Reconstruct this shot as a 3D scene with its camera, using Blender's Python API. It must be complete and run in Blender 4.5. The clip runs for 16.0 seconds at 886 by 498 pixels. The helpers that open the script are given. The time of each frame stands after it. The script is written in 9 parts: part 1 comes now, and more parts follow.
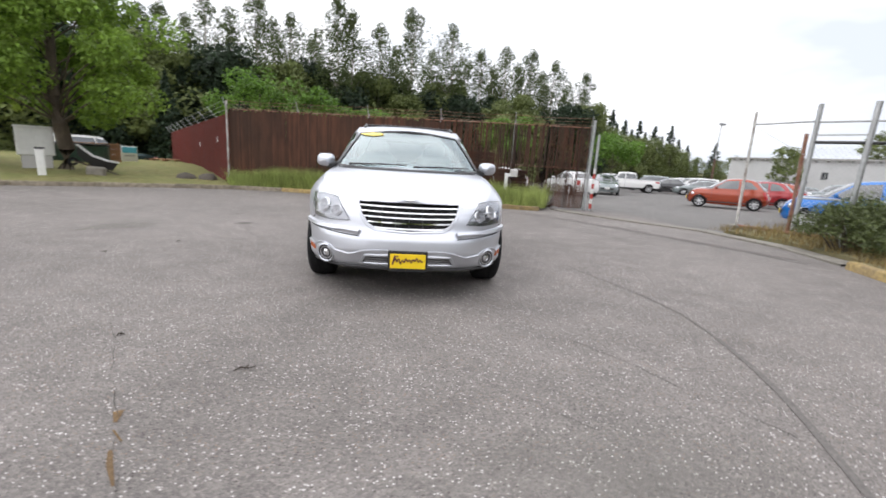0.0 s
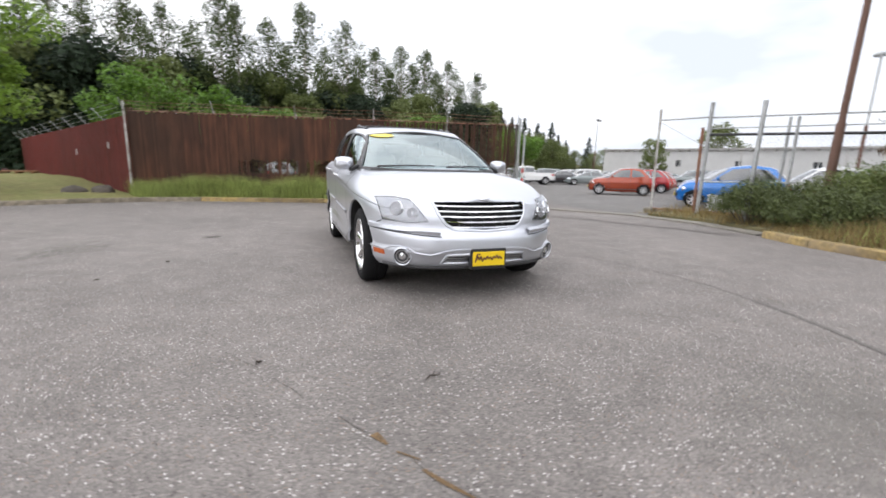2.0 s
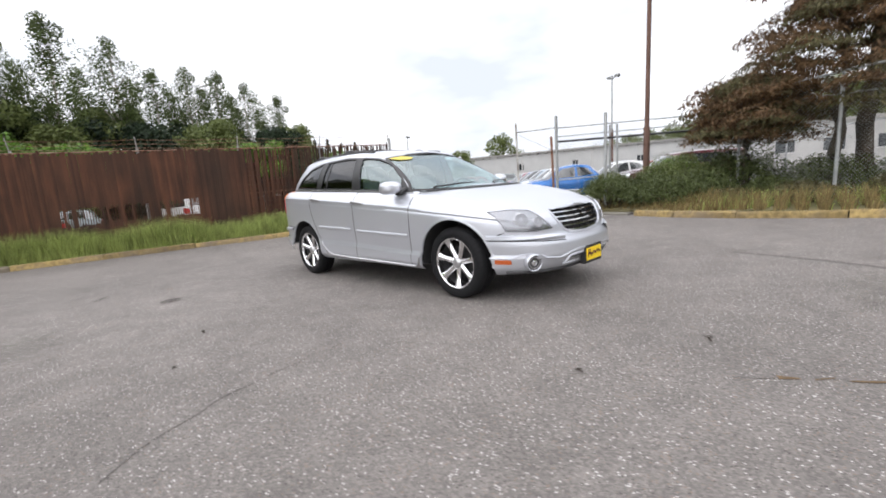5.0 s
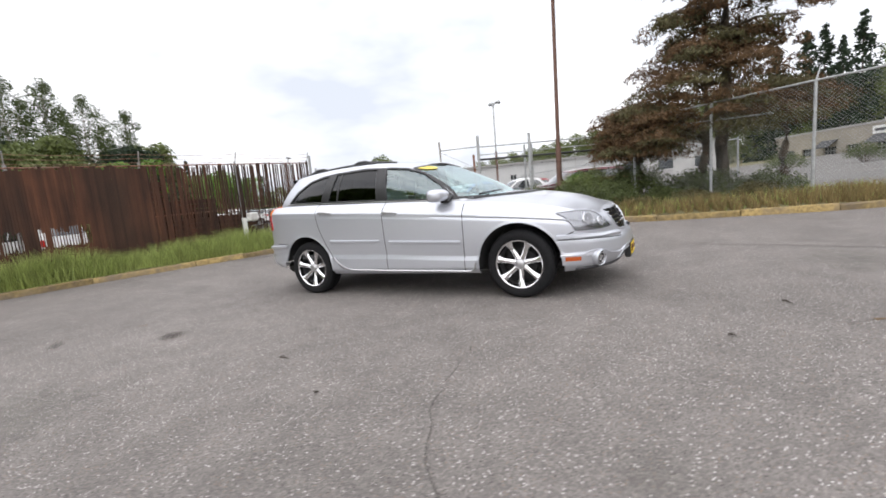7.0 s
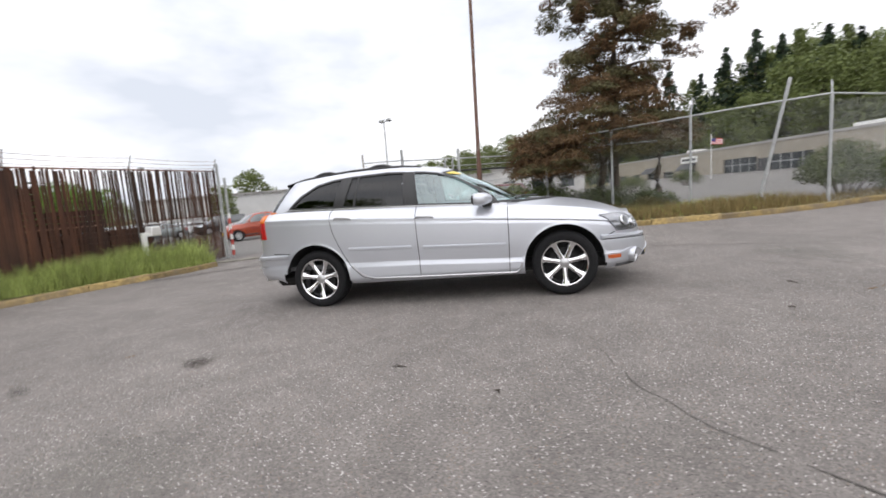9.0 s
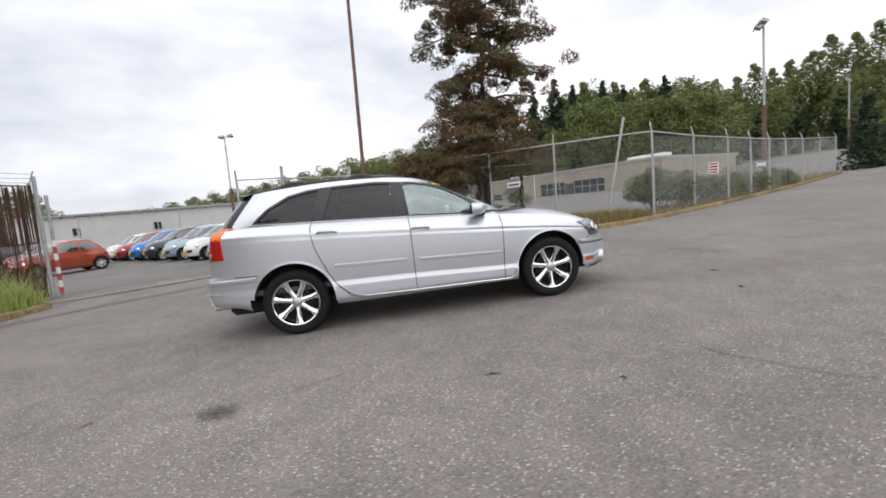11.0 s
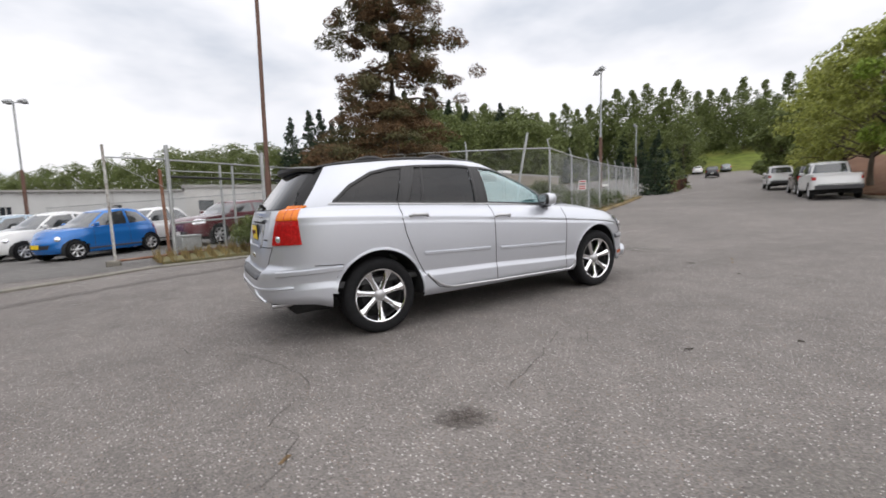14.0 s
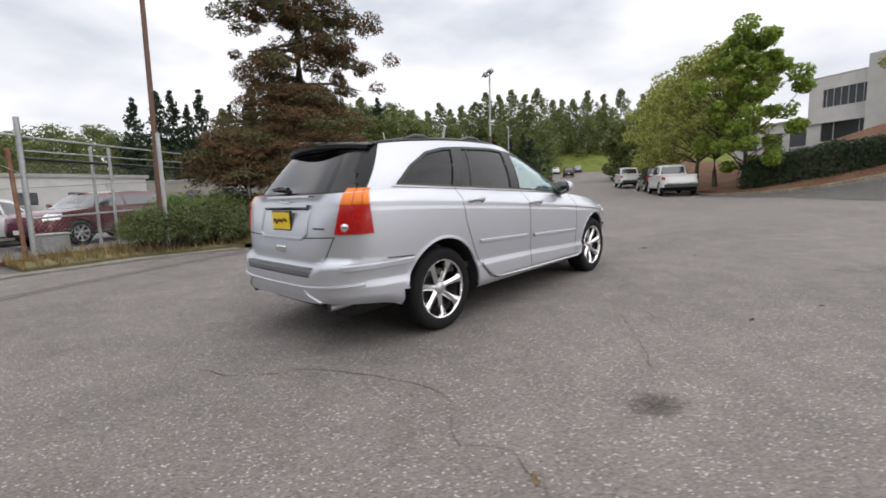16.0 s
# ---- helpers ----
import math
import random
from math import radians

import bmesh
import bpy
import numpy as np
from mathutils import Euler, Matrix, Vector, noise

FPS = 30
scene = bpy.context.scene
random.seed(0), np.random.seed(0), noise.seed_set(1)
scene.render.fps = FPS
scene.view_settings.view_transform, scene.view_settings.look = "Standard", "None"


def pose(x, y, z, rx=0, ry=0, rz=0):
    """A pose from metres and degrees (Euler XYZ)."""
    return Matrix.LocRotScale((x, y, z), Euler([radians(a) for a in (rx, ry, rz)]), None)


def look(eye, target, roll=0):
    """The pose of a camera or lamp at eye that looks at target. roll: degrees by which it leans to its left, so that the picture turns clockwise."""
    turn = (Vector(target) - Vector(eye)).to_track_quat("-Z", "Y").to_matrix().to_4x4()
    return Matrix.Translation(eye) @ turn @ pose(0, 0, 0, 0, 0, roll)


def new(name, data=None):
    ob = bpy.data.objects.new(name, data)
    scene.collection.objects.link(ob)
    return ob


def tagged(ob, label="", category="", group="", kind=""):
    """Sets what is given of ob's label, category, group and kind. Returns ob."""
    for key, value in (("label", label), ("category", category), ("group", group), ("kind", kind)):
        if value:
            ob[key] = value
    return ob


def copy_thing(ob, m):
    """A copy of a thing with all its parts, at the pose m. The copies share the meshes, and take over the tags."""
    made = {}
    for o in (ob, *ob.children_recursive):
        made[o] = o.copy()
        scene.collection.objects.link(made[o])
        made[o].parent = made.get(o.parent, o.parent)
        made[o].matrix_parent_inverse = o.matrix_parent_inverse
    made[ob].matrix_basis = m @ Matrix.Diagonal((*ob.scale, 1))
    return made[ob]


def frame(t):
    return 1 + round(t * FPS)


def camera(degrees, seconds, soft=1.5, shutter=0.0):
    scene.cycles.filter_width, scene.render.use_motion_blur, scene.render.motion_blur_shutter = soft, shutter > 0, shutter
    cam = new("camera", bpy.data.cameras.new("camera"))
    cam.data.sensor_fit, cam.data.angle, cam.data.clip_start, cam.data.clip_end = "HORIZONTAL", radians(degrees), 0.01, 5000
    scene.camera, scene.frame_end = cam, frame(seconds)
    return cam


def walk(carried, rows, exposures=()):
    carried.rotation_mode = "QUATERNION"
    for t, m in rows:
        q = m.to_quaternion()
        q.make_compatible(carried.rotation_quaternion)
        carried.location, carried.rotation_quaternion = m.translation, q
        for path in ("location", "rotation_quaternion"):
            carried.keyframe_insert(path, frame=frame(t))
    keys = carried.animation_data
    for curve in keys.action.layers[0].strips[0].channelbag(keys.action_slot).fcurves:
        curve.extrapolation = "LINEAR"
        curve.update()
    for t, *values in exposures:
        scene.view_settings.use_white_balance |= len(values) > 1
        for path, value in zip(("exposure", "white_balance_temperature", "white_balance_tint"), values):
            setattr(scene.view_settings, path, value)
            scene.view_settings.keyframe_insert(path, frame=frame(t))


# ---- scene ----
cam = camera(91.2, 16.0, 1.7, 0.5)
PATH = [
    (0, (-0.082, -5.933, 1.121), (0.128, -3.977, 0.758), 3.45),
    (0.5, (-0.388, -5.987, 1.102), (-0.057, -4.043, 0.767), 1.85),
    (1, (-0.729, -5.963, 1.073), (-0.372, -4.021, 0.753), 1.95),
    (1.5, (-1.111, -5.812, 1.071), (-0.683, -3.893, 0.704), 3.46),
    (2, (-1.547, -5.702, 1.068), (-0.889, -3.846, 0.719), 1.17),
    (2.5, (-1.983, -5.543, 1.059), (-1.208, -3.738, 0.682), 0.38),
    (3, (-2.402, -5.394, 1.075), (-1.472, -3.652, 0.760), 1.60),
    (3.5, (-2.835, -5.236, 1.074), (-1.784, -3.568, 0.737), 5.42),
    (4, (-3.189, -4.985, 1.086), (-2.059, -3.373, 0.734), 1.03),
    (4.5, (-3.581, -4.751, 1.121), (-2.292, -3.263, 0.769), -3.14),
    (5, (-3.915, -4.437, 1.133), (-2.541, -3.013, 0.841), -5.02),
    (5.2, (-4.037, -4.316, 1.150), (-2.620, -2.928, 0.894), -4.12),
    (7.3, (-5.259, -2.746, 1.166), (-3.510, -1.817, 0.889), -5.91),
    (7.5, (-5.344, -2.580, 1.189), (-3.579, -1.686, 0.896), -5.20),
    (8, (-5.575, -2.131, 1.180), (-3.715, -1.447, 0.910), -6.06),
    (8.5, (-5.711, -1.667, 1.189), (-3.821, -1.084, 0.892), -5.43),
    (9, (-5.793, -1.223, 1.202), (-3.854, -0.788, 0.970), -5.90),
    (9.5, (-5.876, -0.785, 1.221), (-3.904, -0.573, 0.965), -6.15),
    (10, (-5.842, -0.358, 1.244), (-3.855, -0.341, 1.015), -5.80),
    (10.2, (-5.841, -0.192, 1.246), (-3.853, -0.252, 1.038), -5.69),
    (12.3, (-5.427, 1.732, 1.258), (-3.522, 1.170, 1.028), -5.37),
    (12.5, (-5.349, 1.883, 1.272), (-3.452, 1.281, 1.077), -4.26),
    (13, (-5.170, 2.296, 1.262), (-3.356, 1.484, 1.039), -4.12),
    (13.5, (-4.920, 2.637, 1.232), (-3.150, 1.746, 0.963), -4.60),
    (14, (-4.669, 2.962, 1.237), (-2.952, 1.964, 1.001), -3.27),
    (14.5, (-4.399, 3.294, 1.238), (-2.766, 2.170, 0.976), -2.94),
    (15, (-4.046, 3.555, 1.232), (-2.485, 2.330, 0.982), -1.72),
    (15.5, (-3.729, 3.860, 1.240), (-2.318, 2.466, 0.984), -1.88),
    (16, (-3.388, 4.102, 1.211), (-2.036, 2.656, 0.929), -2.67),
]
# the yard falls gently to the north: the path was taken level with the yard
SLOPE = 0.03
TIP = pose(0, 0, 0, -math.degrees(math.atan(SLOPE)), 0, 0)
walk(cam, [(t, TIP @ look(eye, target, roll)) for t, eye, target, roll in PATH], [(0, 0.2, 6300, 13), (3, 0.2, 6300, 13), (5, 0.18, 6320, 13), (7.5, 0.08, 6370, 13), (10.2, -0.07, 6380, 13), (12.5, -0.21, 6400, 13), (16, -0.21, 6420, 13)])

# ---- world and light: bright overcast, brightest overhead ----
world = bpy.data.worlds.new("world")
scene.world = world
world.use_nodes = True
wn, wl = world.node_tree.nodes, world.node_tree.links
wn.clear()
w_out = wn.new("ShaderNodeOutputWorld")
w_bg = wn.new("ShaderNodeBackground")
w_sky = wn.new("ShaderNodeTexSky")
w_sky.sky_type, w_sky.sun_disc = "NISHITA", False
w_sky.sun_elevation, w_sky.sun_rotation = radians(55), radians(250)
w_sky.air_density, w_sky.dust_density = 1.0, 4.0
w_co = wn.new("ShaderNodeTexCoord")
w_sep = wn.new("ShaderNodeSeparateXYZ")
wl.new(w_co.outputs["Generated"], w_sep.inputs[0])
w_map = wn.new("ShaderNodeMapping")
w_map.inputs["Scale"].default_value = (1.0, 1.0, 2.5)
wl.new(w_co.outputs["Generated"], w_map.inputs[0])
w_noise = wn.new("ShaderNodeTexNoise")
w_noise.inputs["Scale"].default_value, w_noise.inputs["Detail"].default_value, w_noise.inputs["Roughness"].default_value = 1.9, 5.0, 0.52
wl.new(w_map.outputs[0], w_noise.inputs["Vector"])
w_ramp = wn.new("ShaderNodeValToRGB")
w_ramp.color_ramp.elements[0].position, w_ramp.color_ramp.elements[0].color = 0.36, (0.62, 0.66, 0.71, 1)
w_ramp.color_ramp.elements[1].position, w_ramp.color_ramp.elements[1].color = 0.58, (1.0, 1.0, 1.0, 1)
wl.new(w_noise.outputs["Fac"], w_ramp.inputs[0])
w_grad = wn.new("ShaderNodeMapRange")
w_grad.inputs["From Min"].default_value, w_grad.inputs["From Max"].default_value = 0.25, 0.9
w_grad.inputs["To Min"].default_value, w_grad.inputs["To Max"].default_value = 1.22, 1.52
wl.new(w_sep.outputs["Z"], w_grad.inputs["Value"])
w_mul = wn.new("ShaderNodeVectorMath")
w_mul.operation = "SCALE"
wl.new(w_ramp.outputs["Color"], w_mul.inputs[0])
wl.new(w_grad.outputs["Result"], w_mul.inputs["Scale"])
w_sc = wn.new("ShaderNodeVectorMath")
w_sc.operation = "SCALE"
w_sc.inputs["Scale"].default_value = 0.008
wl.new(w_sky.outputs[0], w_sc.inputs[0])
w_add = wn.new("ShaderNodeVectorMath")
w_add.operation = "ADD"
wl.new(w_mul.outputs[0], w_add.inputs[0])
wl.new(w_sc.outputs[0], w_add.inputs[1])
# the clouds glow more towards the hidden sun in the north-west
w_dot = wn.new("ShaderNodeVectorMath")
w_dot.operation = "DOT_PRODUCT"
w_dot.inputs[1].default_value = (-0.80, 0.42, 0.43)
wl.new(w_co.outputs["Generated"], w_dot.inputs[0])
w_glow = wn.new("ShaderNodeMapRange")
w_glow.inputs["From Min"].default_value, w_glow.inputs["From Max"].default_value = 0.1, 1.0
w_glow.inputs["To Min"].default_value, w_glow.inputs["To Max"].default_value = 1.0, 1.2
wl.new(w_dot.outputs["Value"], w_glow.inputs["Value"])
w_lit = wn.new("ShaderNodeVectorMath")
w_lit.operation = "SCALE"
wl.new(w_add.outputs[0], w_lit.inputs[0])
wl.new(w_glow.outputs["Result"], w_lit.inputs["Scale"])
wl.new(w_lit.outputs[0], w_bg.inputs["Color"])
w_bg.inputs["Strength"].default_value = 1.0
wl.new(w_bg.outputs[0], w_out.inputs["Surface"])

sun = new("sun", bpy.data.lights.new("sun", "SUN"))
sun.data.energy, sun.data.angle, sun.data.color = 1.76, radians(140), (1.0, 0.97, 0.92)
sun.rotation_euler = Euler((radians(32), 0, radians(-70)))

# ---- materials ----
def mat(name, base, rough=0.6, metal=0.0, vary=0.15, scale=8.0, bump=0.0, bump_scale=60.0, spec=0.5, coat=0.0, second=None, obrand=0.0, island=0.0, stretch=None, mottle=0.5, coord="Object"):
    """A surface with grain and larger mottling; second: a colour that the mottling brings in."""
    m = bpy.data.materials.new(name)
    m.use_nodes = True
    n, l = m.node_tree.nodes, m.node_tree.links
    p = n["Principled BSDF"]
    p.inputs["Roughness"].default_value, p.inputs["Metallic"].default_value = rough, metal
    p.inputs["Specular IOR Level"].default_value = spec
    p.inputs["Coat Weight"].default_value = coat
    p.inputs["Coat Roughness"].default_value = 0.05
    co = n.new("ShaderNodeTexCoord")
    src = n.new("ShaderNodeNewGeometry").outputs["Position"] if coord == "World" else co.outputs[coord]
    if stretch:
        mp = n.new("ShaderNodeMapping")
        mp.inputs["Scale"].default_value = stretch
        l.new(src, mp.inputs[0])
        src = mp.outputs[0]
    big = n.new("ShaderNodeTexNoise")
    big.inputs["Scale"].default_value, big.inputs["Detail"].default_value = scale * 0.17, 4
    fine = n.new("ShaderNodeTexNoise")
    fine.inputs["Scale"].default_value, fine.inputs["Detail"].default_value = scale, 5
    l.new(src, big.inputs["Vector"])
    l.new(src, fine.inputs["Vector"])
    ramp = n.new("ShaderNodeValToRGB")
    a = [max(0, c * (1 - vary)) for c in base[:3]]
    b = [min(1, c * (1 + vary)) for c in base[:3]]
    ramp.color_ramp.elements[0].position, ramp.color_ramp.elements[0].color = 0.3, (*a, 1)
    ramp.color_ramp.elements[1].position, ramp.color_ramp.elements[1].color = 0.7, (*b, 1)
    l.new(fine.outputs["Fac"], ramp.inputs[0])
    col = ramp.outputs[0]
    mx = n.new("ShaderNodeMix")
    mx.data_type = "RGBA"
    sec = second or [c * (1 - vary * 0.8) for c in base[:3]]
    mx.inputs["B"].default_value = (*sec[:3], 1)
    r2 = n.new("ShaderNodeMapRange")
    r2.inputs["From Min"].default_value, r2.inputs["From Max"].default_value = 0.42, 0.68
    r2.inputs["To Max"].default_value = mottle
    l.new(big.outputs["Fac"], r2.inputs["Value"])
    l.new(r2.outputs[0], mx.inputs["Factor"])
    l.new(col, mx.inputs["A"])
    col = mx.outputs["Result"]
    if obrand or island:
        src_r = n.new("ShaderNodeObjectInfo").outputs["Random"] if obrand else n.new("ShaderNodeNewGeometry").outputs["Random Per Island"]
        k = obrand or island
        mr = n.new("ShaderNodeMapRange")
        mr.inputs["To Min"].default_value, mr.inputs["To Max"].default_value = 1 - k, 1 + k
        l.new(src_r, mr.inputs["Value"])
        sc = n.new("ShaderNodeVectorMath")
        sc.operation = "SCALE"
        l.new(col, sc.inputs[0])
        l.new(mr.outputs[0], sc.inputs["Scale"])
        col = sc.outputs[0]
    l.new(col, p.inputs["Base Color"])
    if bump:
        bn = n.new("ShaderNodeTexNoise")
        bn.inputs["Scale"].default_value, bn.inputs["Detail"].default_value = bump_scale, 4
        l.new(src, bn.inputs["Vector"])
        bp = n.new("ShaderNodeBump")
        bp.inputs["Strength"].default_value, bp.inputs["Distance"].default_value = min(1, bump), 0.02
        l.new(bn.outputs["Fac"], bp.inputs["Height"])
        l.new(bp.outputs[0], p.inputs["Normal"])
    return m


def glass_mat(name, tint, gloss=0.04, rough=0.0, sheen=(0.97, 0.97, 0.98)):
    """Thin glass: tinted and clear, with more gloss at grazing angles."""
    m = bpy.data.materials.new(name)
    m.use_nodes = True
    n, l = m.node_tree.nodes, m.node_tree.links
    n.clear()
    out = n.new("ShaderNodeOutputMaterial")
    tr, gl, lw, mx = n.new("ShaderNodeBsdfTransparent"), n.new("ShaderNodeBsdfGlossy"), n.new("ShaderNodeLayerWeight"), n.new("ShaderNodeMixShader")
    tr.inputs[0].default_value = (*tint, 1)
    gl.inputs[0].default_value = (*sheen, 1)
    gl.inputs["Roughness"].default_value = rough
    lw.inputs["Blend"].default_value = 0.5
    pw, ma = n.new("ShaderNodeMath"), n.new("ShaderNodeMath")
    pw.operation, ma.operation = "POWER", "MULTIPLY_ADD"
    pw.inputs[1].default_value = 4.0
    ma.inputs[1].default_value, ma.inputs[2].default_value = 1 - gloss, gloss
    l.new(lw.outputs["Facing"], pw.inputs[0])
    l.new(pw.outputs[0], ma.inputs[0])
    l.new(ma.outputs[0], mx.inputs[0])
    l.new(tr.outputs[0], mx.inputs[1])
    l.new(gl.outputs[0], mx.inputs[2])
    l.new(mx.outputs[0], out.inputs[0])
    return m


def leaf_mat(name, base, vary=0.35, rough=0.55, trans=0.25):
    m = mat(name, base, rough, 0, 0.25, 3.0, island=vary, spec=0.3)
    n, l = m.node_tree.nodes, m.node_tree.links
    p = n["Principled BSDF"]
    tl = n.new("ShaderNodeBsdfTranslucent")
    mx = n.new("ShaderNodeMixShader")
    mx.inputs[0].default_value = trans
    colour = p.inputs["Base Color"].links[0].from_socket
    l.new(colour, tl.inputs[0])
    l.new(p.outputs[0], mx.inputs[1])
    l.new(tl.outputs[0], mx.inputs[2])
    l.new(mx.outputs[0], n["Material Output"].inputs[0])
    return m


def asphalt_mat(name, base=(0.168, 0.1525, 0.142)):
    """Worn asphalt: pale stones in a dark binder, patches, dusty mottling."""
    m = bpy.data.materials.new(name)
    m.use_nodes = True
    n, l = m.node_tree.nodes, m.node_tree.links
    p = n["Principled BSDF"]
    p.inputs["Roughness"].default_value = 0.85
    p.inputs["Specular IOR Level"].default_value = 0.3
    co = n.new("ShaderNodeTexCoord")
    src = co.outputs["Object"]
    vo = n.new("ShaderNodeTexVoronoi")
    vo.inputs["Scale"].default_value = 105
    l.new(src, vo.inputs["Vector"])
    sep = n.new("ShaderNodeSeparateColor")
    l.new(vo.outputs["Color"], sep.inputs[0])
    stone = n.new("ShaderNodeValToRGB")
    stone.color_ramp.interpolation = "LINEAR"
    e = stone.color_ramp.elements
    e[0].position, e[0].color = 0.0, (base[0] * 0.74, base[1] * 0.74, base[2] * 0.74, 1)
    e[1].position, e[1].color = 0.72, (base[0] * 1.15, base[1] * 1.15, base[2] * 1.15, 1)
    x = e.new(0.93)
    x.color = (base[0] * 1.3, base[1] * 1.3, base[2] * 1.28, 1)
    x = e.new(0.985)
    x.color = (base[0] * 1.55, base[1] * 1.55, base[2] * 1.52, 1)
    l.new(sep.outputs[0], stone.inputs[0])
    big = n.new("ShaderNodeTexNoise")
    big.inputs["Scale"].default_value, big.inputs["Detail"].default_value = 0.35, 6
    l.new(src, big.inputs["Vector"])
    mid = n.new("ShaderNodeTexNoise")
    mid.inputs["Scale"].default_value, mid.inputs["Detail"].default_value = 3.0, 5
    l.new(src, mid.inputs["Vector"])
    add = n.new("ShaderNodeMath")
    add.operation = "ADD"
    l.new(big.outputs["Fac"], add.inputs[0])
    l.new(mid.outputs["Fac"], add.inputs[1])
    mr = n.new("ShaderNodeMapRange")
    mr.inputs["From Min"].default_value, mr.inputs["From Max"].default_value = 0.7, 1.3
    mr.inputs["To Min"].default_value, mr.inputs["To Max"].default_value = 0.82, 1.16
    l.new(add.outputs[0], mr.inputs["Value"])
    sc = n.new("ShaderNodeVectorMath")
    sc.operation = "SCALE"
    # sparse white stones and small dark pits
    vo2 = n.new("ShaderNodeTexVoronoi")
    vo2.inputs["Scale"].default_value = 84
    l.new(src, vo2.inputs["Vector"])
    sep2 = n.new("ShaderNodeSeparateColor")
    l.new(vo2.outputs["Color"], sep2.inputs[0])
    near = n.new("ShaderNodeMath")
    near.operation = "LESS_THAN"
    near.inputs[1].default_value = 0.42
    l.new(vo2.outputs["Distance"], near.inputs[0])
    layer = stone.outputs[0]
    for channel, above, colour in ((0, 0.915, (0.52, 0.495, 0.47, 1)), (1, 0.955, (0.075, 0.066, 0.060, 1)), (2, 0.93, (0.21, 0.165, 0.135, 1))):
        gt, both, mxs = n.new("ShaderNodeMath"), n.new("ShaderNodeMath"), n.new("ShaderNodeMix")
        gt.operation, both.operation, mxs.data_type = "GREATER_THAN", "MULTIPLY", "RGBA"
        gt.inputs[1].default_value = above
        l.new(sep2.outputs[channel], gt.inputs[0])
        l.new(gt.outputs[0], both.inputs[0])
        l.new(near.outputs[0], both.inputs[1])
        l.new(both.outputs[0], mxs.inputs["Factor"])
        l.new(layer, mxs.inputs["A"])
        mxs.inputs["B"].default_value = colour
        layer = mxs.outputs["Result"]
    l.new(layer, sc.inputs[0])
    l.new(mr.outputs[0], sc.inputs["Scale"])
    l.new(sc.outputs[0], p.inputs["Base Color"])
    bp = n.new("ShaderNodeBump")
    bp.inputs["Strength"].default_value, bp.inputs["Distance"].default_value = 0.6, 0.006
    l.new(vo.outputs["Distance"], bp.inputs["Height"])
    l.new(bp.outputs[0], p.inputs["Normal"])
    return m


ASPHALT = asphalt_mat("asphalt")
LOT = asphalt_mat("lot_asphalt", (0.135, 0.129, 0.122))
EARTH = mat("dry_earth", (0.17, 0.15, 0.08), 0.95, 0, 0.3, 2.0, 0.6, 20, second=(0.10, 0.12, 0.04), spec=0.2)
LAWN = mat("dry_lawn", (0.195, 0.18, 0.075), 0.95, 0, 0.25, 6.0, 0.8, 40, second=(0.13, 0.17, 0.05), spec=0.2)
KERB = mat("kerb_concrete", (0.20, 0.17, 0.125), 0.9, 0, 0.4, 9.0, 0.8, 50, second=(0.085, 0.068, 0.045), obrand=0.15)
KERB_YELLOW = mat("worn_yellow_kerb_paint", (0.25, 0.18, 0.07), 0.85, 0, 0.4, 14.0, 0.5, 50, second=(0.15, 0.115, 0.075), obrand=0.25, mottle=1.0)
SILVER = mat("silver_paint", (0.56, 0.577, 0.62), 0.36, 0.64, 0.03, 400, spec=0.5, coat=0.5)
CHROME = mat("chrome", (0.80, 0.80, 0.81), 0.08, 1.0, 0.03, 20)
SATIN = mat("satin_metal", (0.55, 0.55, 0.56), 0.3, 0.9, 0.05, 20)
SATIN_DARK = mat("dark_satin_metal", (0.22, 0.225, 0.235), 0.35, 0.8, 0.1, 20)
RUBBER = mat("tyre_rubber", (0.012, 0.012, 0.013), 0.8, 0, 0.2, 30, 0.2, 200, spec=0.2)
BLACK = mat("black_trim", (0.02, 0.02, 0.021), 0.35, 0, 0.1, 40)
MATTE = mat("matte_black", (0.018, 0.018, 0.018), 0.85, 0, 0.1, 40)
LAMP_BACK = mat("lamp_housing", (0.29, 0.30, 0.315), 0.22, 0.85, 0.1, 20)
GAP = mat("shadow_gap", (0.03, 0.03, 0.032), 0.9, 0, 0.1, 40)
INTERIOR = mat("grey_cloth_leather", (0.20, 0.20, 0.20), 0.6, 0, 0.1, 30)
INTERIOR_DARK = mat("dark_plastic", (0.05, 0.05, 0.052), 0.6, 0, 0.1, 30)
GLASS = glass_mat("clear_car_glass", (0.66, 0.83, 0.82), 0.20, 0.0, (0.86, 0.97, 0.98))
GLASS_LIGHT = glass_mat("lens_glass", (0.96, 0.96, 0.97), 0.05)
GLASS_DARK = glass_mat("tinted_car_glass", (0.02, 0.022, 0.026), 0.045)
LAMP_RED = mat("red_lens", (0.42, 0.010, 0.010), 0.25, 0, 0.35, 60, spec=0.4, coat=0.7, second=(0.24, 0.005, 0.006))
LAMP_AMBER = mat("amber_lens", (0.75, 0.20, 0.02), 0.2, 0, 0.1, 60, spec=0.35)
MARKER = mat("dull_amber_lens", (0.46, 0.10, 0.025), 0.25, 0, 0.15, 60, spec=0.35)
LAMP_CHROME = mat("lamp_reflector", (0.75, 0.76, 0.78), 0.15, 0.9, 0.05, 20)
YELLOW = mat("yellow_plate", (0.85, 0.60, 0.01), 0.45, 0, 0.05, 20)
INK = mat("dark_red_ink", (0.10, 0.03, 0.02), 0.5, 0, 0.05, 20)
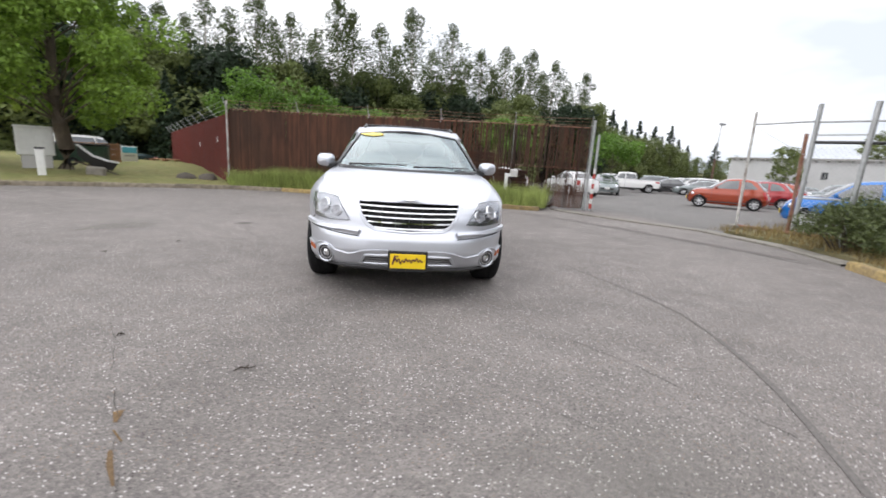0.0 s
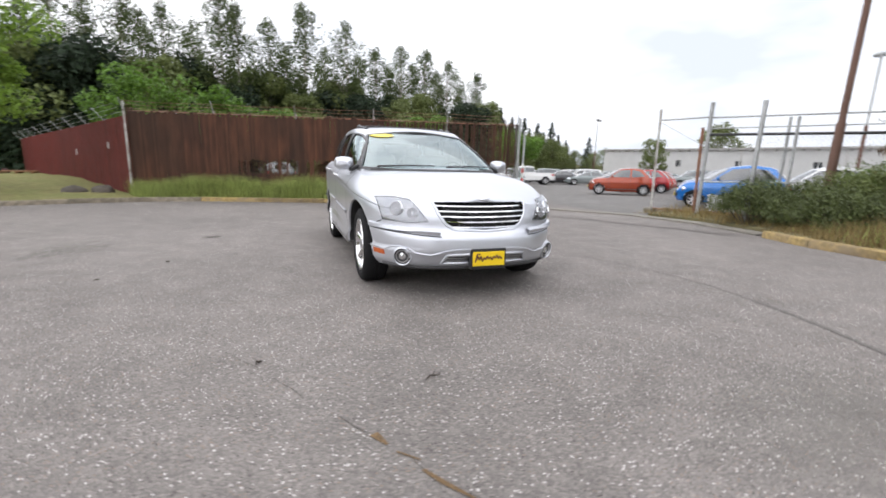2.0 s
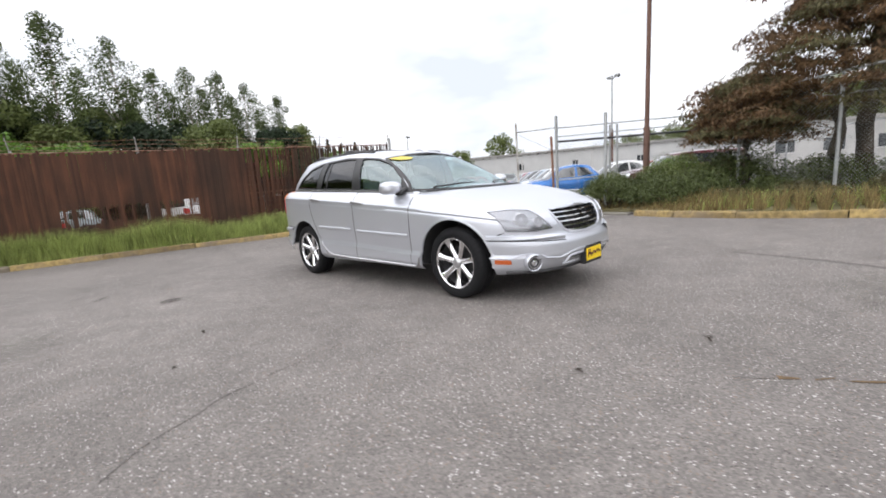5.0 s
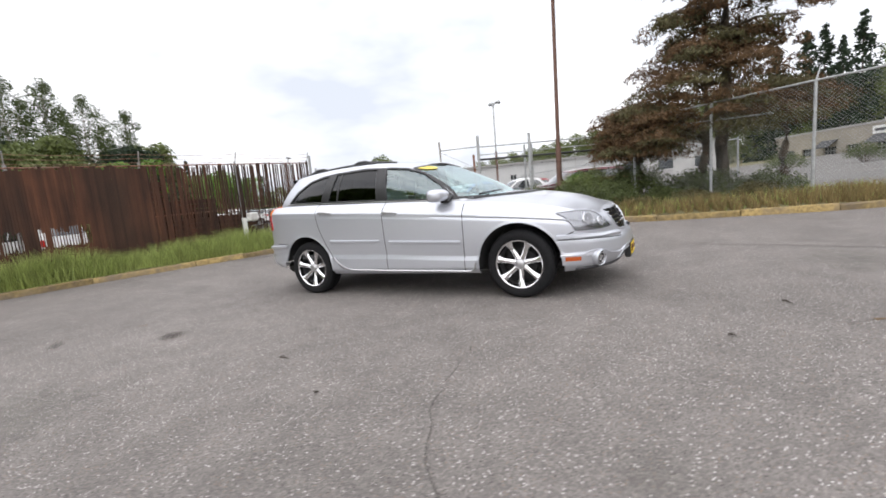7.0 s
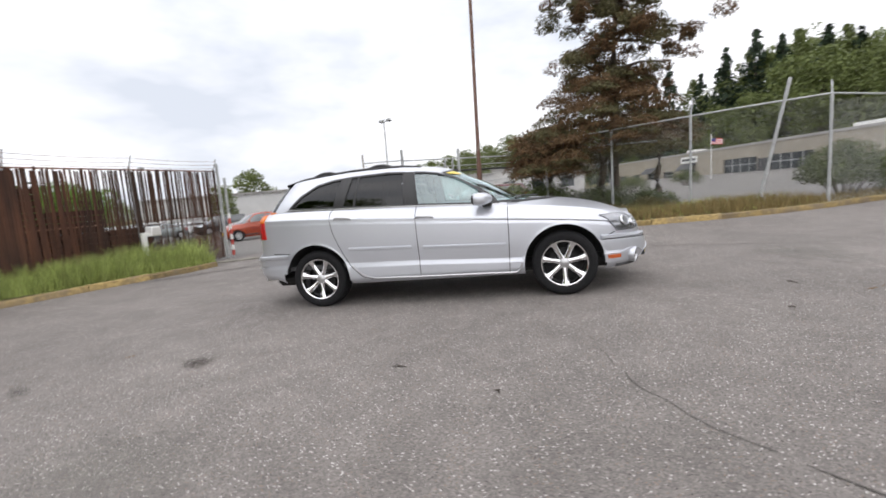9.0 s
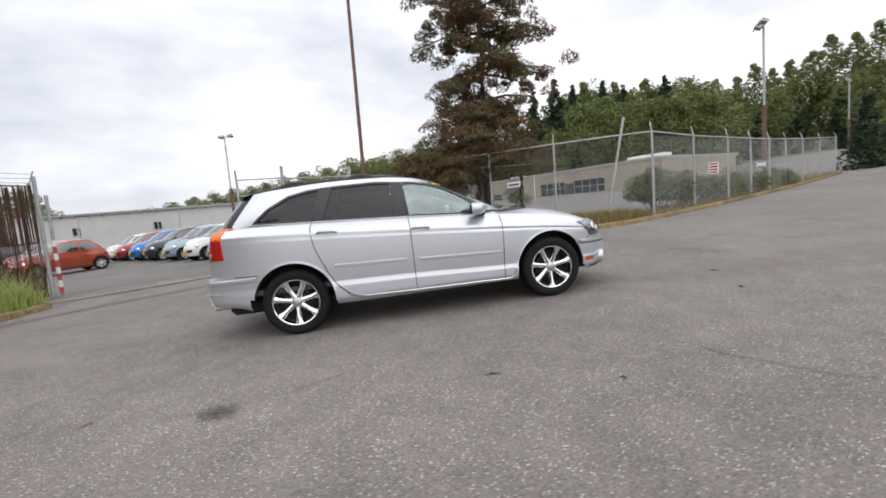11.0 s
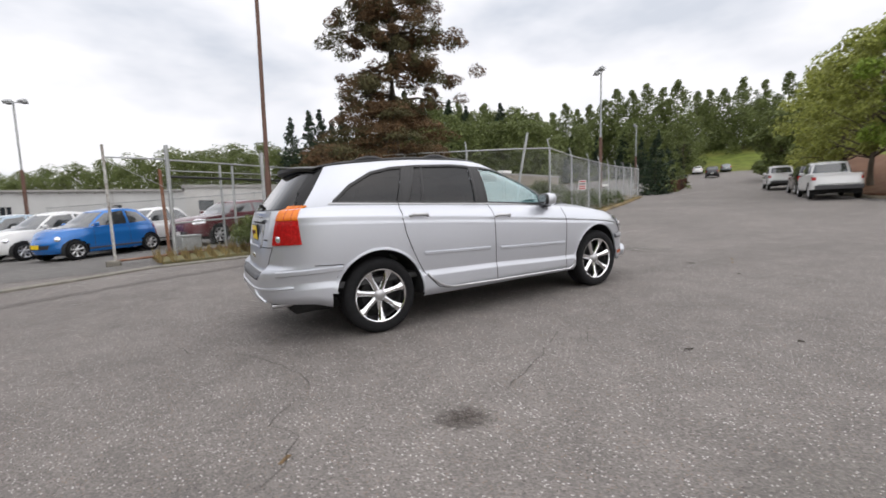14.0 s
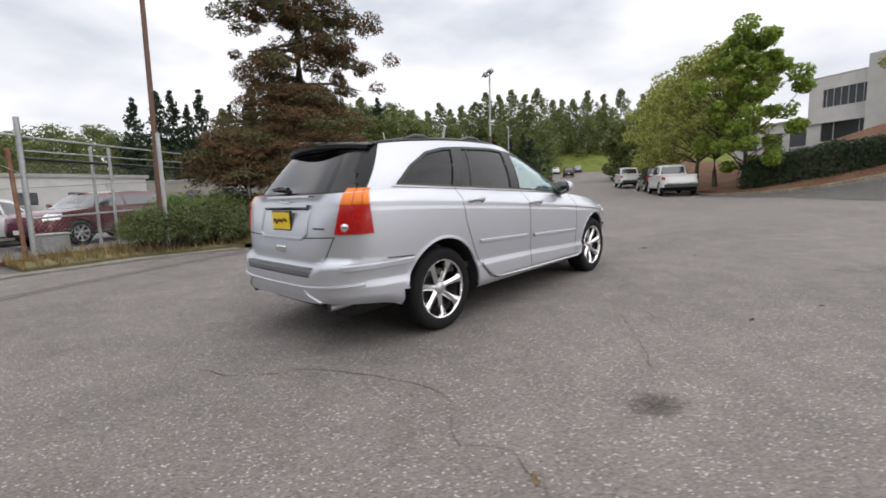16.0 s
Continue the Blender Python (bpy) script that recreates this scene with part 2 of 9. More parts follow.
GALV = mat("galvanised_steel", (0.42, 0.43, 0.43), 0.5, 0.5, 0.15, 12, second=(0.30, 0.31, 0.31))
RUST_PIPE = mat("rusty_pipe", (0.22, 0.10, 0.06), 0.8, 0.1, 0.3, 10, 0.3, 40, second=(0.36, 0.28, 0.22))
SLAT = mat("rusty_brown_slat", (0.066, 0.025, 0.0115), 0.85, 0, 0.45, 5.0, 0.4, 40, second=(0.026, 0.014, 0.008), obrand=0.28, stretch=(1, 1, 0.22), mottle=0.9, coord="World")
SLAT_RED = mat("red_slat", (0.15, 0.026, 0.020), 0.8, 0, 0.25, 7.0, 0.3, 40, second=(0.09, 0.02, 0.016), island=0.2, stretch=(1, 1, 0.3))
BARK = mat("bark", (0.09, 0.07, 0.05), 0.9, 0, 0.35, 6, 0.8, 25, stretch=(1, 1, 0.25))
BARK_PALE = mat("pale_bark", (0.36, 0.33, 0.28), 0.9, 0, 0.3, 3, 0.5, 20, second=(0.13, 0.11, 0.09), stretch=(1, 1, 0.4))
WHITE_WALL = mat("white_painted_wall", (0.50, 0.50, 0.49), 0.8, 0, 0.06, 0.8, second=(0.45, 0.45, 0.44), mottle=0.6)
BEIGE_WALL = mat("beige_block_wall", (0.30, 0.27, 0.22), 0.85, 0, 0.1, 1.2, second=(0.22, 0.20, 0.17))
CONCRETE = mat("pale_concrete", (0.52, 0.51, 0.49), 0.85, 0, 0.1, 1.0, second=(0.34, 0.33, 0.31))
WHITE_PAINT = mat("white_paint", (0.72, 0.72, 0.70), 0.5, 0, 0.06, 6, second=(0.55, 0.54, 0.50))
WINDOW_DARK = mat("dark_window", (0.03, 0.035, 0.04), 0.1, 0, 0.1, 5)
POLE_BROWN = mat("brown_painted_pole", (0.135, 0.075, 0.055), 0.7, 0, 0.2, 5, 0.2, 30, second=(0.16, 0.075, 0.05), stretch=(1, 1, 0.2))

# ---- building tools ----
def rise(x, y):
    """Height of the ground: the yard falls to the north, the street climbs to the south."""
    s = (x - 5.8) * 0.46 + (-y - 8) * 0.89
    z = -SLOPE * max(-140, min(70, y))
    if s > 0:
        z += 0.00042 * min(s, 160) ** 2
    w = max(0.0, min(1.0, (-y - 17) / 14)) * max(0.0, min(1.0, (2.5 - x) / 11))
    return z + 2.6 * w * w * (3 - 2 * w)


def spot(x, y, rz=0.0, dz=0.0):
    return pose(x, y, rise(x, y) + dz, 0, 0, rz)


class Shape:
    """Collects faces for one mesh."""

    def __init__(self):
        self.v, self.f = [], []

    def add(self, verts, faces):
        o = len(self.v)
        self.v.extend([tuple(p) for p in verts])
        self.f.extend([tuple(i + o for i in q) for q in faces])
        return self

    def box(self, c, s, m=None, bev=0.0):
        hx, hy, hz = s[0] / 2, s[1] / 2, s[2] / 2
        b = min(bev, hx * 0.9, hy * 0.9, hz * 0.9)
        if b <= 0:
            vs = [Vector((sx * hx, sy * hy, sz * hz)) for sx in (-1, 1) for sy in (-1, 1) for sz in (-1, 1)]
            fs = [(0, 1, 3, 2), (4, 6, 7, 5), (0, 4, 5, 1), (2, 3, 7, 6), (0, 2, 6, 4), (1, 5, 7, 3)]
        else:
            vs, idx = [], {}
            for sx in (-1, 1):
                for sy in (-1, 1):
                    for sz in (-1, 1):
                        for ax in range(3):
                            p = [sx * (hx - b), sy * (hy - b), sz * (hz - b)]
                            p[ax] = (sx * hx, sy * hy, sz * hz)[ax]
                            idx[(sx, sy, sz, ax)] = len(vs)
                            vs.append(Vector(p))
            fs = []
            for ax in range(3):
                o1, o2 = [(1, 2), (2, 0), (0, 1)][ax]
                for sg in (-1, 1):
                    q = []
                    for a, c2 in ((-1, -1), (1, -1), (1, 1), (-1, 1)):
                        k = [0, 0, 0]
                        k[ax], k[o1], k[o2] = sg, a, c2
                        q.append(idx[(*k, ax)])
                    fs.append(tuple(q if sg > 0 else q[::-1]))
                for a in (-1, 1):
                    for c2 in (-1, 1):
                        k0, k1 = [0, 0, 0], [0, 0, 0]
                        k0[ax], k1[ax] = -1, 1
                        k0[o1] = k1[o1] = a
                        k0[o2] = k1[o2] = c2
                        q = [idx[(*k0, o1)], idx[(*k1, o1)], idx[(*k1, o2)], idx[(*k0, o2)]]
                        fs.append(tuple(q if a * c2 > 0 else q[::-1]))
            for sx in (-1, 1):
                for sy in (-1, 1):
                    for sz in (-1, 1):
                        q = [idx[(sx, sy, sz, 0)], idx[(sx, sy, sz, 1)], idx[(sx, sy, sz, 2)]]
                        fs.append(tuple(q if sx * sy * sz > 0 else q[::-1]))
        mm = Matrix.Translation(c) @ (m.to_3x3().to_4x4() if m else Matrix.Identity(4))
        return self.add([mm @ p for p in vs], fs)

    def tube(self, pts, r, n=8, caps=True):
        """A round bar along pts; r: one radius or one for each point."""
        pts = [Vector(p) for p in pts]
        rs = r if isinstance(r, (list, tuple)) else [r] * len(pts)
        vs, fs = [], []
        up = Vector((0, 0, 1))
        for i, p in enumerate(pts):
            d = (pts[min(i + 1, len(pts) - 1)] - pts[max(i - 1, 0)]).normalized()
            a = d.cross(up)
            if a.length < 0.05:
                a = d.cross(Vector((1, 0, 0)))
            a.normalize()
            b = d.cross(a).normalized()
            for k in range(n):
                t = 2 * math.pi * k / n
                vs.append(p + rs[i] * (math.cos(t) * a + math.sin(t) * b))
        for i in range(len(pts) - 1):
            for k in range(n):
                fs.append((i * n + k, i * n + (k + 1) % n, (i + 1) * n + (k + 1) % n, (i + 1) * n + k))
        if caps:
            fs.append(tuple(range(n)))
            fs.append(tuple(range(len(pts) * n - 1, (len(pts) - 1) * n - 1, -1)))
        return self.add(vs, fs)

    def lathe(self, prof, n=32, m=None):
        """Turns (radius, height) pairs round the local y axis."""
        vs, fs = [], []
        for r, h in prof:
            for k in range(n):
                t = 2 * math.pi * k / n
                p = Vector((r * math.cos(t), h, r * math.sin(t)))
                vs.append(m @ p if m else p)
        for i in range(len(prof) - 1):
            for k in range(n):
                fs.append((i * n + k, (i + 1) * n + k, (i + 1) * n + (k + 1) % n, i * n + (k + 1) % n))
        return self.add(vs, fs)

    def grid(self, rows):
        n = len(rows[0])
        vs = [p for r in rows for p in r]
        fs = [(i * n + k, i * n + k + 1, (i + 1) * n + k + 1, (i + 1) * n + k) for i in range(len(rows) - 1) for k in range(n - 1)]
        return self.add(vs, fs)

    def prism(self, poly, z0, z1):
        """An upright slab over a plan outline."""
        n = len(poly)
        vs = [(x, y, z0) for x, y in poly] + [(x, y, z1) for x, y in poly]
        fs = [tuple(range(n - 1, -1, -1)), tuple(range(n, 2 * n))] + [(i, (i + 1) % n, n + (i + 1) % n, n + i) for i in range(n)]
        return self.add(vs, fs)

    def data(self, name, material, smooth=None):
        me = bpy.data.meshes.new(name)
        me.from_pydata(self.v, [], self.f)
        me.materials.append(material)
        if smooth is not None:
            me.polygons.foreach_set("use_smooth", [True] * len(me.polygons))
            if smooth < 180:
                me.set_sharp_from_angle(angle=radians(smooth))
        me.update()
        return me


def part(name, shape, material, parent, label="", smooth=None, kind=""):
    ob = new(name, shape.data(name, material, smooth) if isinstance(shape, Shape) else shape)
    ob.parent = parent
    return tagged(ob, label, "", "", kind)


def thing(name, m, label, category, group="", kind=""):
    ob = new(name)
    ob.empty_display_size = 0.2
    ob.matrix_basis = m
    return tagged(ob, label, category, group, kind)


def solid(name, shape, material, label, category="", group="", kind="", smooth=None, m=None):
    ob = new(name, shape.data(name, material, smooth))
    if m:
        ob.matrix_basis = m
    return tagged(ob, label, category, group, kind)


def lerp(a, b, t):
    return a + (b - a) * t


def table(x, rows):
    """Smooth value at x from (x, value) pairs in rising x."""
    if x <= rows[0][0]:
        return rows[0][1]
    for (x0, v0), (x1, v1) in zip(rows, rows[1:]):
        if x <= x1:
            t = (x - x0) / (x1 - x0)
            return v0 + (v1 - v0) * t
    return rows[-1][1]


def smooth_table(x, rows):
    n = len(rows)
    if x <= rows[0][0]:
        return rows[0][1]
    if x >= rows[-1][0]:
        return rows[-1][1]
    for i in range(n - 1):
        if x <= rows[i + 1][0]:
            break
    def slope(j):
        if j == 0 or j == n - 1:
            return 0 if False else ((rows[min(j + 1, n - 1)][1] - rows[max(j - 1, 0)][1]) / (rows[min(j + 1, n - 1)][0] - rows[max(j - 1, 0)][0]))
        a = (rows[j][1] - rows[j - 1][1]) / (rows[j][0] - rows[j - 1][0])
        b = (rows[j + 1][1] - rows[j][1]) / (rows[j + 1][0] - rows[j][0])
        return 0 if a * b <= 0 else 2 * a * b / (a + b)
    h = rows[i + 1][0] - rows[i][0]
    t = (x - rows[i][0]) / h
    m0, m1 = slope(i) * h, slope(i + 1) * h
    p0, p1 = rows[i][1], rows[i + 1][1]
    return (2 * t**3 - 3 * t**2 + 1) * p0 + (t**3 - 2 * t**2 + t) * m0 + (-2 * t**3 + 3 * t**2) * p1 + (t**3 - t**2) * m1


def inside(px, py, poly):
    c = False
    j = len(poly) - 1
    for i in range(len(poly)):
        (xi, yi), (xj, yj) = poly[i], poly[j]
        if (yi > py) != (yj > py) and px < (xj - xi) * (py - yi) / (yj - yi) + xi:
            c = not c
        j = i
    return c

# ---- ground ----
def sheet(xs, ys, dz=0.0, keep=None):
    sh = Shape()
    rows = [[Vector((x, y, rise(x, y) + dz)) for x in xs] for y in ys]
    return sh.grid([r[::-1] for r in rows])


def spread(lo, hi, fine_lo, fine_hi, step, coarse):
    out, v = [], lo
    while v < hi:
        out.append(v)
        v += step if fine_lo <= v < fine_hi else coarse
    return out + [hi]


solid("ground", sheet(spread(-900, 900, -60, 80, 4, 60), spread(-900, 900, -140, 60, 4, 60), -0.06), EARTH, "dry grass and earth ground", "ground", kind="structure")
solid("road", sheet(spread(-60, 60, -60, 60, 2.0, 2), spread(-150, 12, -150, 12, 2.0, 2)), ASPHALT, "worn grey asphalt yard and street with pale stones", "road", kind="structure")


def lot_sheet():
    """The car lot east of the gate and north of the slat fence."""
    sh = Shape()
    for x0, x1, y0, y1 in ((7.4, 110, -1.0, 120), (-5.5, 7.4, 11.2, 120), (9.0, 70, -60, -1.0)):
        xs = [lerp(x0, x1, k / 30) for k in range(31)]
        ys = [lerp(y0, y1, k / 30) for k in range(31)]
        if y0 == 11.2:
            rows = [[Vector((x, max(y, 9.75 - 0.2585 * x + 0.05), rise(x, max(y, 9.75 - 0.2585 * x)) + 0.004)) for x in xs[::-1]] for y in [lerp(8.0, y1, k / 60) for k in range(61)]]
        elif y0 == -60:
            rows = [[Vector((max(x, 9.4 + max(0, -y - 9) * 0.517), y, rise(max(x, 9.4 + max(0, -y - 9) * 0.517), y) + 0.006)) for x in xs[::-1]] for y in [lerp(y0, y1, k / 40) for k in range(41)]]
        else:
            rows = [[Vector((x, y, rise(x, y) + 0.005)) for x in xs[::-1]] for y in ys]
        sh.grid(rows)
    return sh


solid("lot", lot_sheet(), LOT, "grey asphalt of the car lots", "car lot", kind="structure")

# ---- kerbs, verges, seams ----
def path_points(pts, step):
    out = []
    for p, q in zip(pts, pts[1:]):
        k = max(1, round(math.dist(p, q) / step))
        out += [(lerp(p[0], q[0], i / k), lerp(p[1], q[1], i / k)) for i in range(k)]
    return out + [pts[-1]]


def offset(pts, d):
    """The line moved d to its left."""
    out = []
    for i, p in enumerate(pts):
        a, b = pts[max(i - 1, 0)], pts[min(i + 1, len(pts) - 1)]
        l = math.dist(a, b) or 1
        out.append((p[0] - (b[1] - a[1]) / l * d, p[1] + (b[0] - a[0]) / l * d))
    return out


def kerb(pts, side, material, label, high=0.13, wide=0.16, length=1.9):
    """A row of kerb stones; side +1: the verge lies to the left of the line."""
    run = thing("kerb", Matrix.Identity(4), label, "kerb", kind="structure")
    stones = path_points(pts, length)
    back = offset(stones, side * wide)
    rnd = random.Random(5)
    for (p, q), (pb, qb) in zip(zip(stones, stones[1:]), zip(back, back[1:])):
        sh = Shape()
        j = 0.006
        d = Vector((q[0] - p[0], q[1] - p[1])).normalized() * j
        rows = []
        for (a, b), sg in (((p, pb), 1), ((q, qb), -1)):
            a, b = Vector(a) + d * sg, Vector(b) + d * sg
            dz = rnd.uniform(-0.012, 0.008)
            z = rise(a.x, a.y)
            mid = a.lerp(b, 0.12)
            rows.append([Vector((a.x, a.y, z - 0.05)), Vector((*a.lerp(b, 0.05), z + high * 0.8 + dz)), Vector((*a.lerp(b, 0.25), z + high + dz)), Vector((*a.lerp(b, 0.9), z + high + dz)), Vector((b.x, b.y, z + high * 0.85 + dz)), Vector((b.x, b.y, z - 0.05))])
        k = 4
        mids = [[r0.lerp(r1, t / k) + Vector((rnd.uniform(-0.006, 0.006), rnd.uniform(-0.006, 0.006), rnd.uniform(-0.006, 0.004) if 0 < t < k else 0)) for r0, r1 in zip(*rows)] for t in range(k + 1)]
        sh.grid(mids)
        sh.add(rows[0], [(5, 4, 3, 2, 1, 0)])
        sh.add(rows[1], [(0, 1, 2, 3, 4, 5)])
        part("kerb_stone", sh, material, run, "", 50)
    return run


def verge(name, front, back, material, label, dz=0.1, step=0.7, bump=0.05, nv=8, category="verge", lift=0.0):
    """A raised strip of soil between two lines."""
    n = 60
    def at(pts, t):
        ds = [0]
        for p, q in zip(pts, pts[1:]):
            ds.append(ds[-1] + math.dist(p, q))
        w = t * ds[-1]
        for i in range(len(pts) - 1):
            if w <= ds[i + 1] + 1e-9:
                k = (w - ds[i]) / (ds[i + 1] - ds[i])
                return Vector((lerp(pts[i][0], pts[i + 1][0], k), lerp(pts[i][1], pts[i + 1][1], k)))
        return Vector(pts[-1])
    rows = []
    for i in range(n + 1):
        a, b = at(front, i / n), at(back, i / n)
        row = []
        for j in range(nv + 1):
            p = a.lerp(b, j / nv)
            z = rise(*p) + dz + lift * min(1.0, (p - a).length / 10) + bump * noise.noise(Vector((p.x * 0.9, p.y * 0.9, 3)))
            row.append(Vector((p.x, p.y, z)))
        rows.append(row)
    rows = [[r[0] - Vector((0, 0, dz + 0.1))] + r + [r[-1] - Vector((0, 0, dz + 0.3))] for r in rows]
    return solid(name, Shape().grid(rows), material, label, category, kind="structure", smooth=60)


NORTH = [(-30.0, -6.0), (-20.0, 0.2), (-14.0, 4.0), (-10.4, 6.8), (-9.0, 7.9), (-7.3, 9.05), (-5.7, 9.75), (-4.2, 9.85), (-2.5, 9.45), (-0.5, 8.9), (1.5, 8.2), (2.6, 7.75), (3.4, 7.4), (4.3, 7.3)]
SOUTH = [(6.6, -0.2), (6.2, -1.2), (5.98, -2.4), (5.92, -4.0), (5.95, -5.6), (6.15, -6.8), (6.65, -8.2), (8.2, -11.3), (10.5, -15.6), (14.0, -22.0), (17.0, -27.4), (18.4, -30.0)]
FENCE_A, FENCE_B = Vector((-6.26, 10.9)), Vector((6.22, 8.6))
kerb(NORTH[:8], 1, KERB, "low weathered kerb in front of the lawn")
kerb(NORTH[7:], 1, KERB_YELLOW, "low kerb with worn yellow paint below the grass")
kerb(SOUTH, 1, KERB_YELLOW, "low kerb with worn yellow paint below dry grass")
verge("verge_north", offset(NORTH[5:], 0.14), [(-7.4, 11.8), (-6.1, 11.8), (0.0, 10.7), (5.4, 9.4)], EARTH, "grass strip in front of the fence", 0.11)
verge("lawn", offset(NORTH[:7], 0.14), [(-60.0, 8.0), (-50.0, 30.0), (-40.0, 45.0), (-19.0, 42.0), (-6.2, 11.6)], LAWN, "patchy dry lawn under the street tree", 0.12, nv=40, bump=0.10, category="lawn", lift=0.42)
verge("verge_south", offset(SOUTH, 0.14), [(9.6, 0.4), (9.4, -1.5), (9.4, -4.0), (9.2, -6.0), (8.9, -8.0), (10.2, -11.0), (12.6, -15.6), (16.0, -22.0), (20.2, -29.6)], EARTH, "verge of dry grass and weeds", 0.11)
RKERB = [(60.0, -137.0), (30.0, -79.0), (17.0, -53.0), (10.4, -39.0), (6.4, -31.4), (3.9, -26.6), (3.0, -24.6), (2.0, -23.6), (0.3, -23.2), (-2.2, -23.6), (-5.2, -24.7), (-12.0, -27.2), (-24.0, -32.0)]
kerb(RKERB[2:], 1, KERB, "grey concrete kerb along the street", length=2.6)
BARK_SOIL = mat("bark_mulch", (0.13, 0.065, 0.04), 0.95, 0, 0.35, 8.0, 0.7, 40, second=(0.20, 0.13, 0.08), spec=0.2)
verge("mulch_bed", offset(RKERB, 0.14), [(50.0, -141.0), (20.0, -84.0), (7.0, -60.0), (0.0, -48.0), (-3.0, -42.0), (-6.0, -40.0), (-9.0, -39.0), (-12.0, -39.0), (-15.0, -39.5), (-19.0, -41.0), (-28.0, -44.0)], BARK_SOIL, "bed of red-brown bark mulch under the street trees", 0.14, nv=14, bump=0.2, category="planting bed", lift=1.6)
DRIVE = asphalt_mat("drive_asphalt", (0.088, 0.084, 0.080))
ds = Shape()
lo, hi = path_points([(5.2, -28.6), (2.2, -22.4), (-1.0, -20.0), (-4.8, -17.4), (-12.0, -13.4)], 0.5), path_points([(5.4, -29.2), (3.1, -24.4), (2.1, -23.3), (0.3, -22.9), (-2.2, -23.3), (-5.2, -24.4), (-12.0, -26.9)], 0.5)
ds.grid([[Vector((lerp(lo[i * (len(lo) - 1) // 40][0], hi[i * (len(hi) - 1) // 40][0], v / 10), lerp(lo[i * (len(lo) - 1) // 40][1], hi[i * (len(hi) - 1) // 40][1], v / 10), 0)) for v in range(11)] for i in range(41)])
ds.v = [(p[0], p[1], rise(p[0], p[1]) + 0.012) for p in ds.v]
solid("drive", ds, DRIVE, "darker asphalt of the drive along the bank", "drive", kind="structure")


def seam(name, pts, width, material, label, category, wobble=0.0, seed=1, dz=0.004):
    rnd = random.Random(seed)
    ps = path_points(pts, 0.11 if wobble else 0.22)
    if wobble:
        ps = [(x + rnd.gauss(0, wobble), y + rnd.gauss(0, wobble)) for x, y in ps]
    w = [width * rnd.uniform(0.35, 1.25) if wobble else width for _ in ps]
    lo = [(a[0] + (b[0] - a[0]) * 0.5 * k / width, a[1] + (b[1] - a[1]) * 0.5 * k / width) for a, b, k in zip(ps, offset(ps, width), w)]
    hi = [(a[0] + (b[0] - a[0]) * 0.5 * k / width, a[1] + (b[1] - a[1]) * 0.5 * k / width) for a, b, k in zip(ps, offset(ps, -width), w)]
    rows = [[Vector((x, y, rise(x, y) + dz)) for x, y in lo], [Vector((x, y, rise(x, y) + dz)) for x, y in hi]]
    sh = Shape()
    if wobble and len(ps) > 8:
        for i in range(len(ps) - 1):
            if rnd.random() > 0.16:
                sh.add([rows[0][i], rows[1][i], rows[1][i + 1], rows[0][i + 1]], [(0, 3, 2, 1)])
    else:
        sh.grid(rows)
    return solid(name, sh, material, label, category, kind="structure")


CRACK = mat("crack_filler", (0.074, 0.067, 0.060), 0.9, 0, 0.3, 20)
SEAM_TAR = mat("worn_seam_filler", (0.128, 0.117, 0.108), 0.9, 0, 0.3, 60)
CRACK_SOFT = mat("hairline_crack", (0.082, 0.074, 0.067), 0.9, 0, 0.3, 20)
MOSS = mat("dry_moss", (0.15, 0.095, 0.045), 0.95, 0, 0.35, 30, 0.6, 60)
APRON = mat("apron_concrete", (0.21, 0.195, 0.165), 0.9, 0, 0.25, 5, 0.4, 60, second=(0.14, 0.125, 0.10))
# gateway: a concrete edge, two old track grooves
verge("gate_edge", [(4.9, 8.0), (5.45, 6.5), (6.25, 5.0), (7.1, 3.8), (7.2, 1.6), (6.75, 0.0)], [(5.25, 8.1), (5.8, 6.65), (6.6, 5.15), (7.5, 3.9), (7.6, 1.6), (7.15, 0.0)], APRON, "weathered concrete edging across the gateway", 0.035, nv=2, bump=0.01, category="edging")
verge("gate_verge", [(7.65, 3.6), (7.65, 1.4), (7.1, -0.2)], [(9.5, 3.9), (9.8, 1.6), (9.4, 0.4)], EARTH, "bare soil with weeds under the gate", 0.09, nv=4, category="verge")
seam("track_groove", [(2.0, 7.7), (3.08, 6.45), (4.1, 5.1), (4.85, 3.75), (5.35, 2.5), (5.95, 1.0), (6.2, 0.0)], 0.05, CRACK, "dark groove of the gate track", "groove")
seam("track_groove", [(2.2, 7.75), (3.26, 6.52), (4.28, 5.18), (5.03, 3.82), (5.53, 2.56), (6.12, 1.06), (6.4, 0.1)], 0.04, CRACK, "dark groove of the gate track", "groove")

# ---- vehicles ----
from mathutils.bvhtree import BVHTree


def half_outline(cf, af, nf, cr, ar, nr, b, counts):
    """Half a plan outline from the nose's middle along the left side to the tail's middle."""
    pts = []
    k1, k2, k3 = counts
    for i in range(k1):
        a = (i / k1) * math.pi / 2
        r = (math.cos(a) ** nf + math.sin(a) ** nf) ** (-1 / nf)
        pts.append((cf + af * r * math.cos(a), b * r * math.sin(a)))
    for i in range(k2):
        pts.append((lerp(cf, cr, i / k2), b))
    for i in range(k3 + 1):
        a = math.pi / 2 * (1 - i / k3)
        r = (math.cos(a) ** nr + math.sin(a) ** nr) ** (-1 / nr)
        pts.append((cr - ar * r * math.cos(a), b * r * math.sin(a)))
    return pts


def closed(half):
    return half + [(x, -y) for x, y in half[-2:0:-1]]


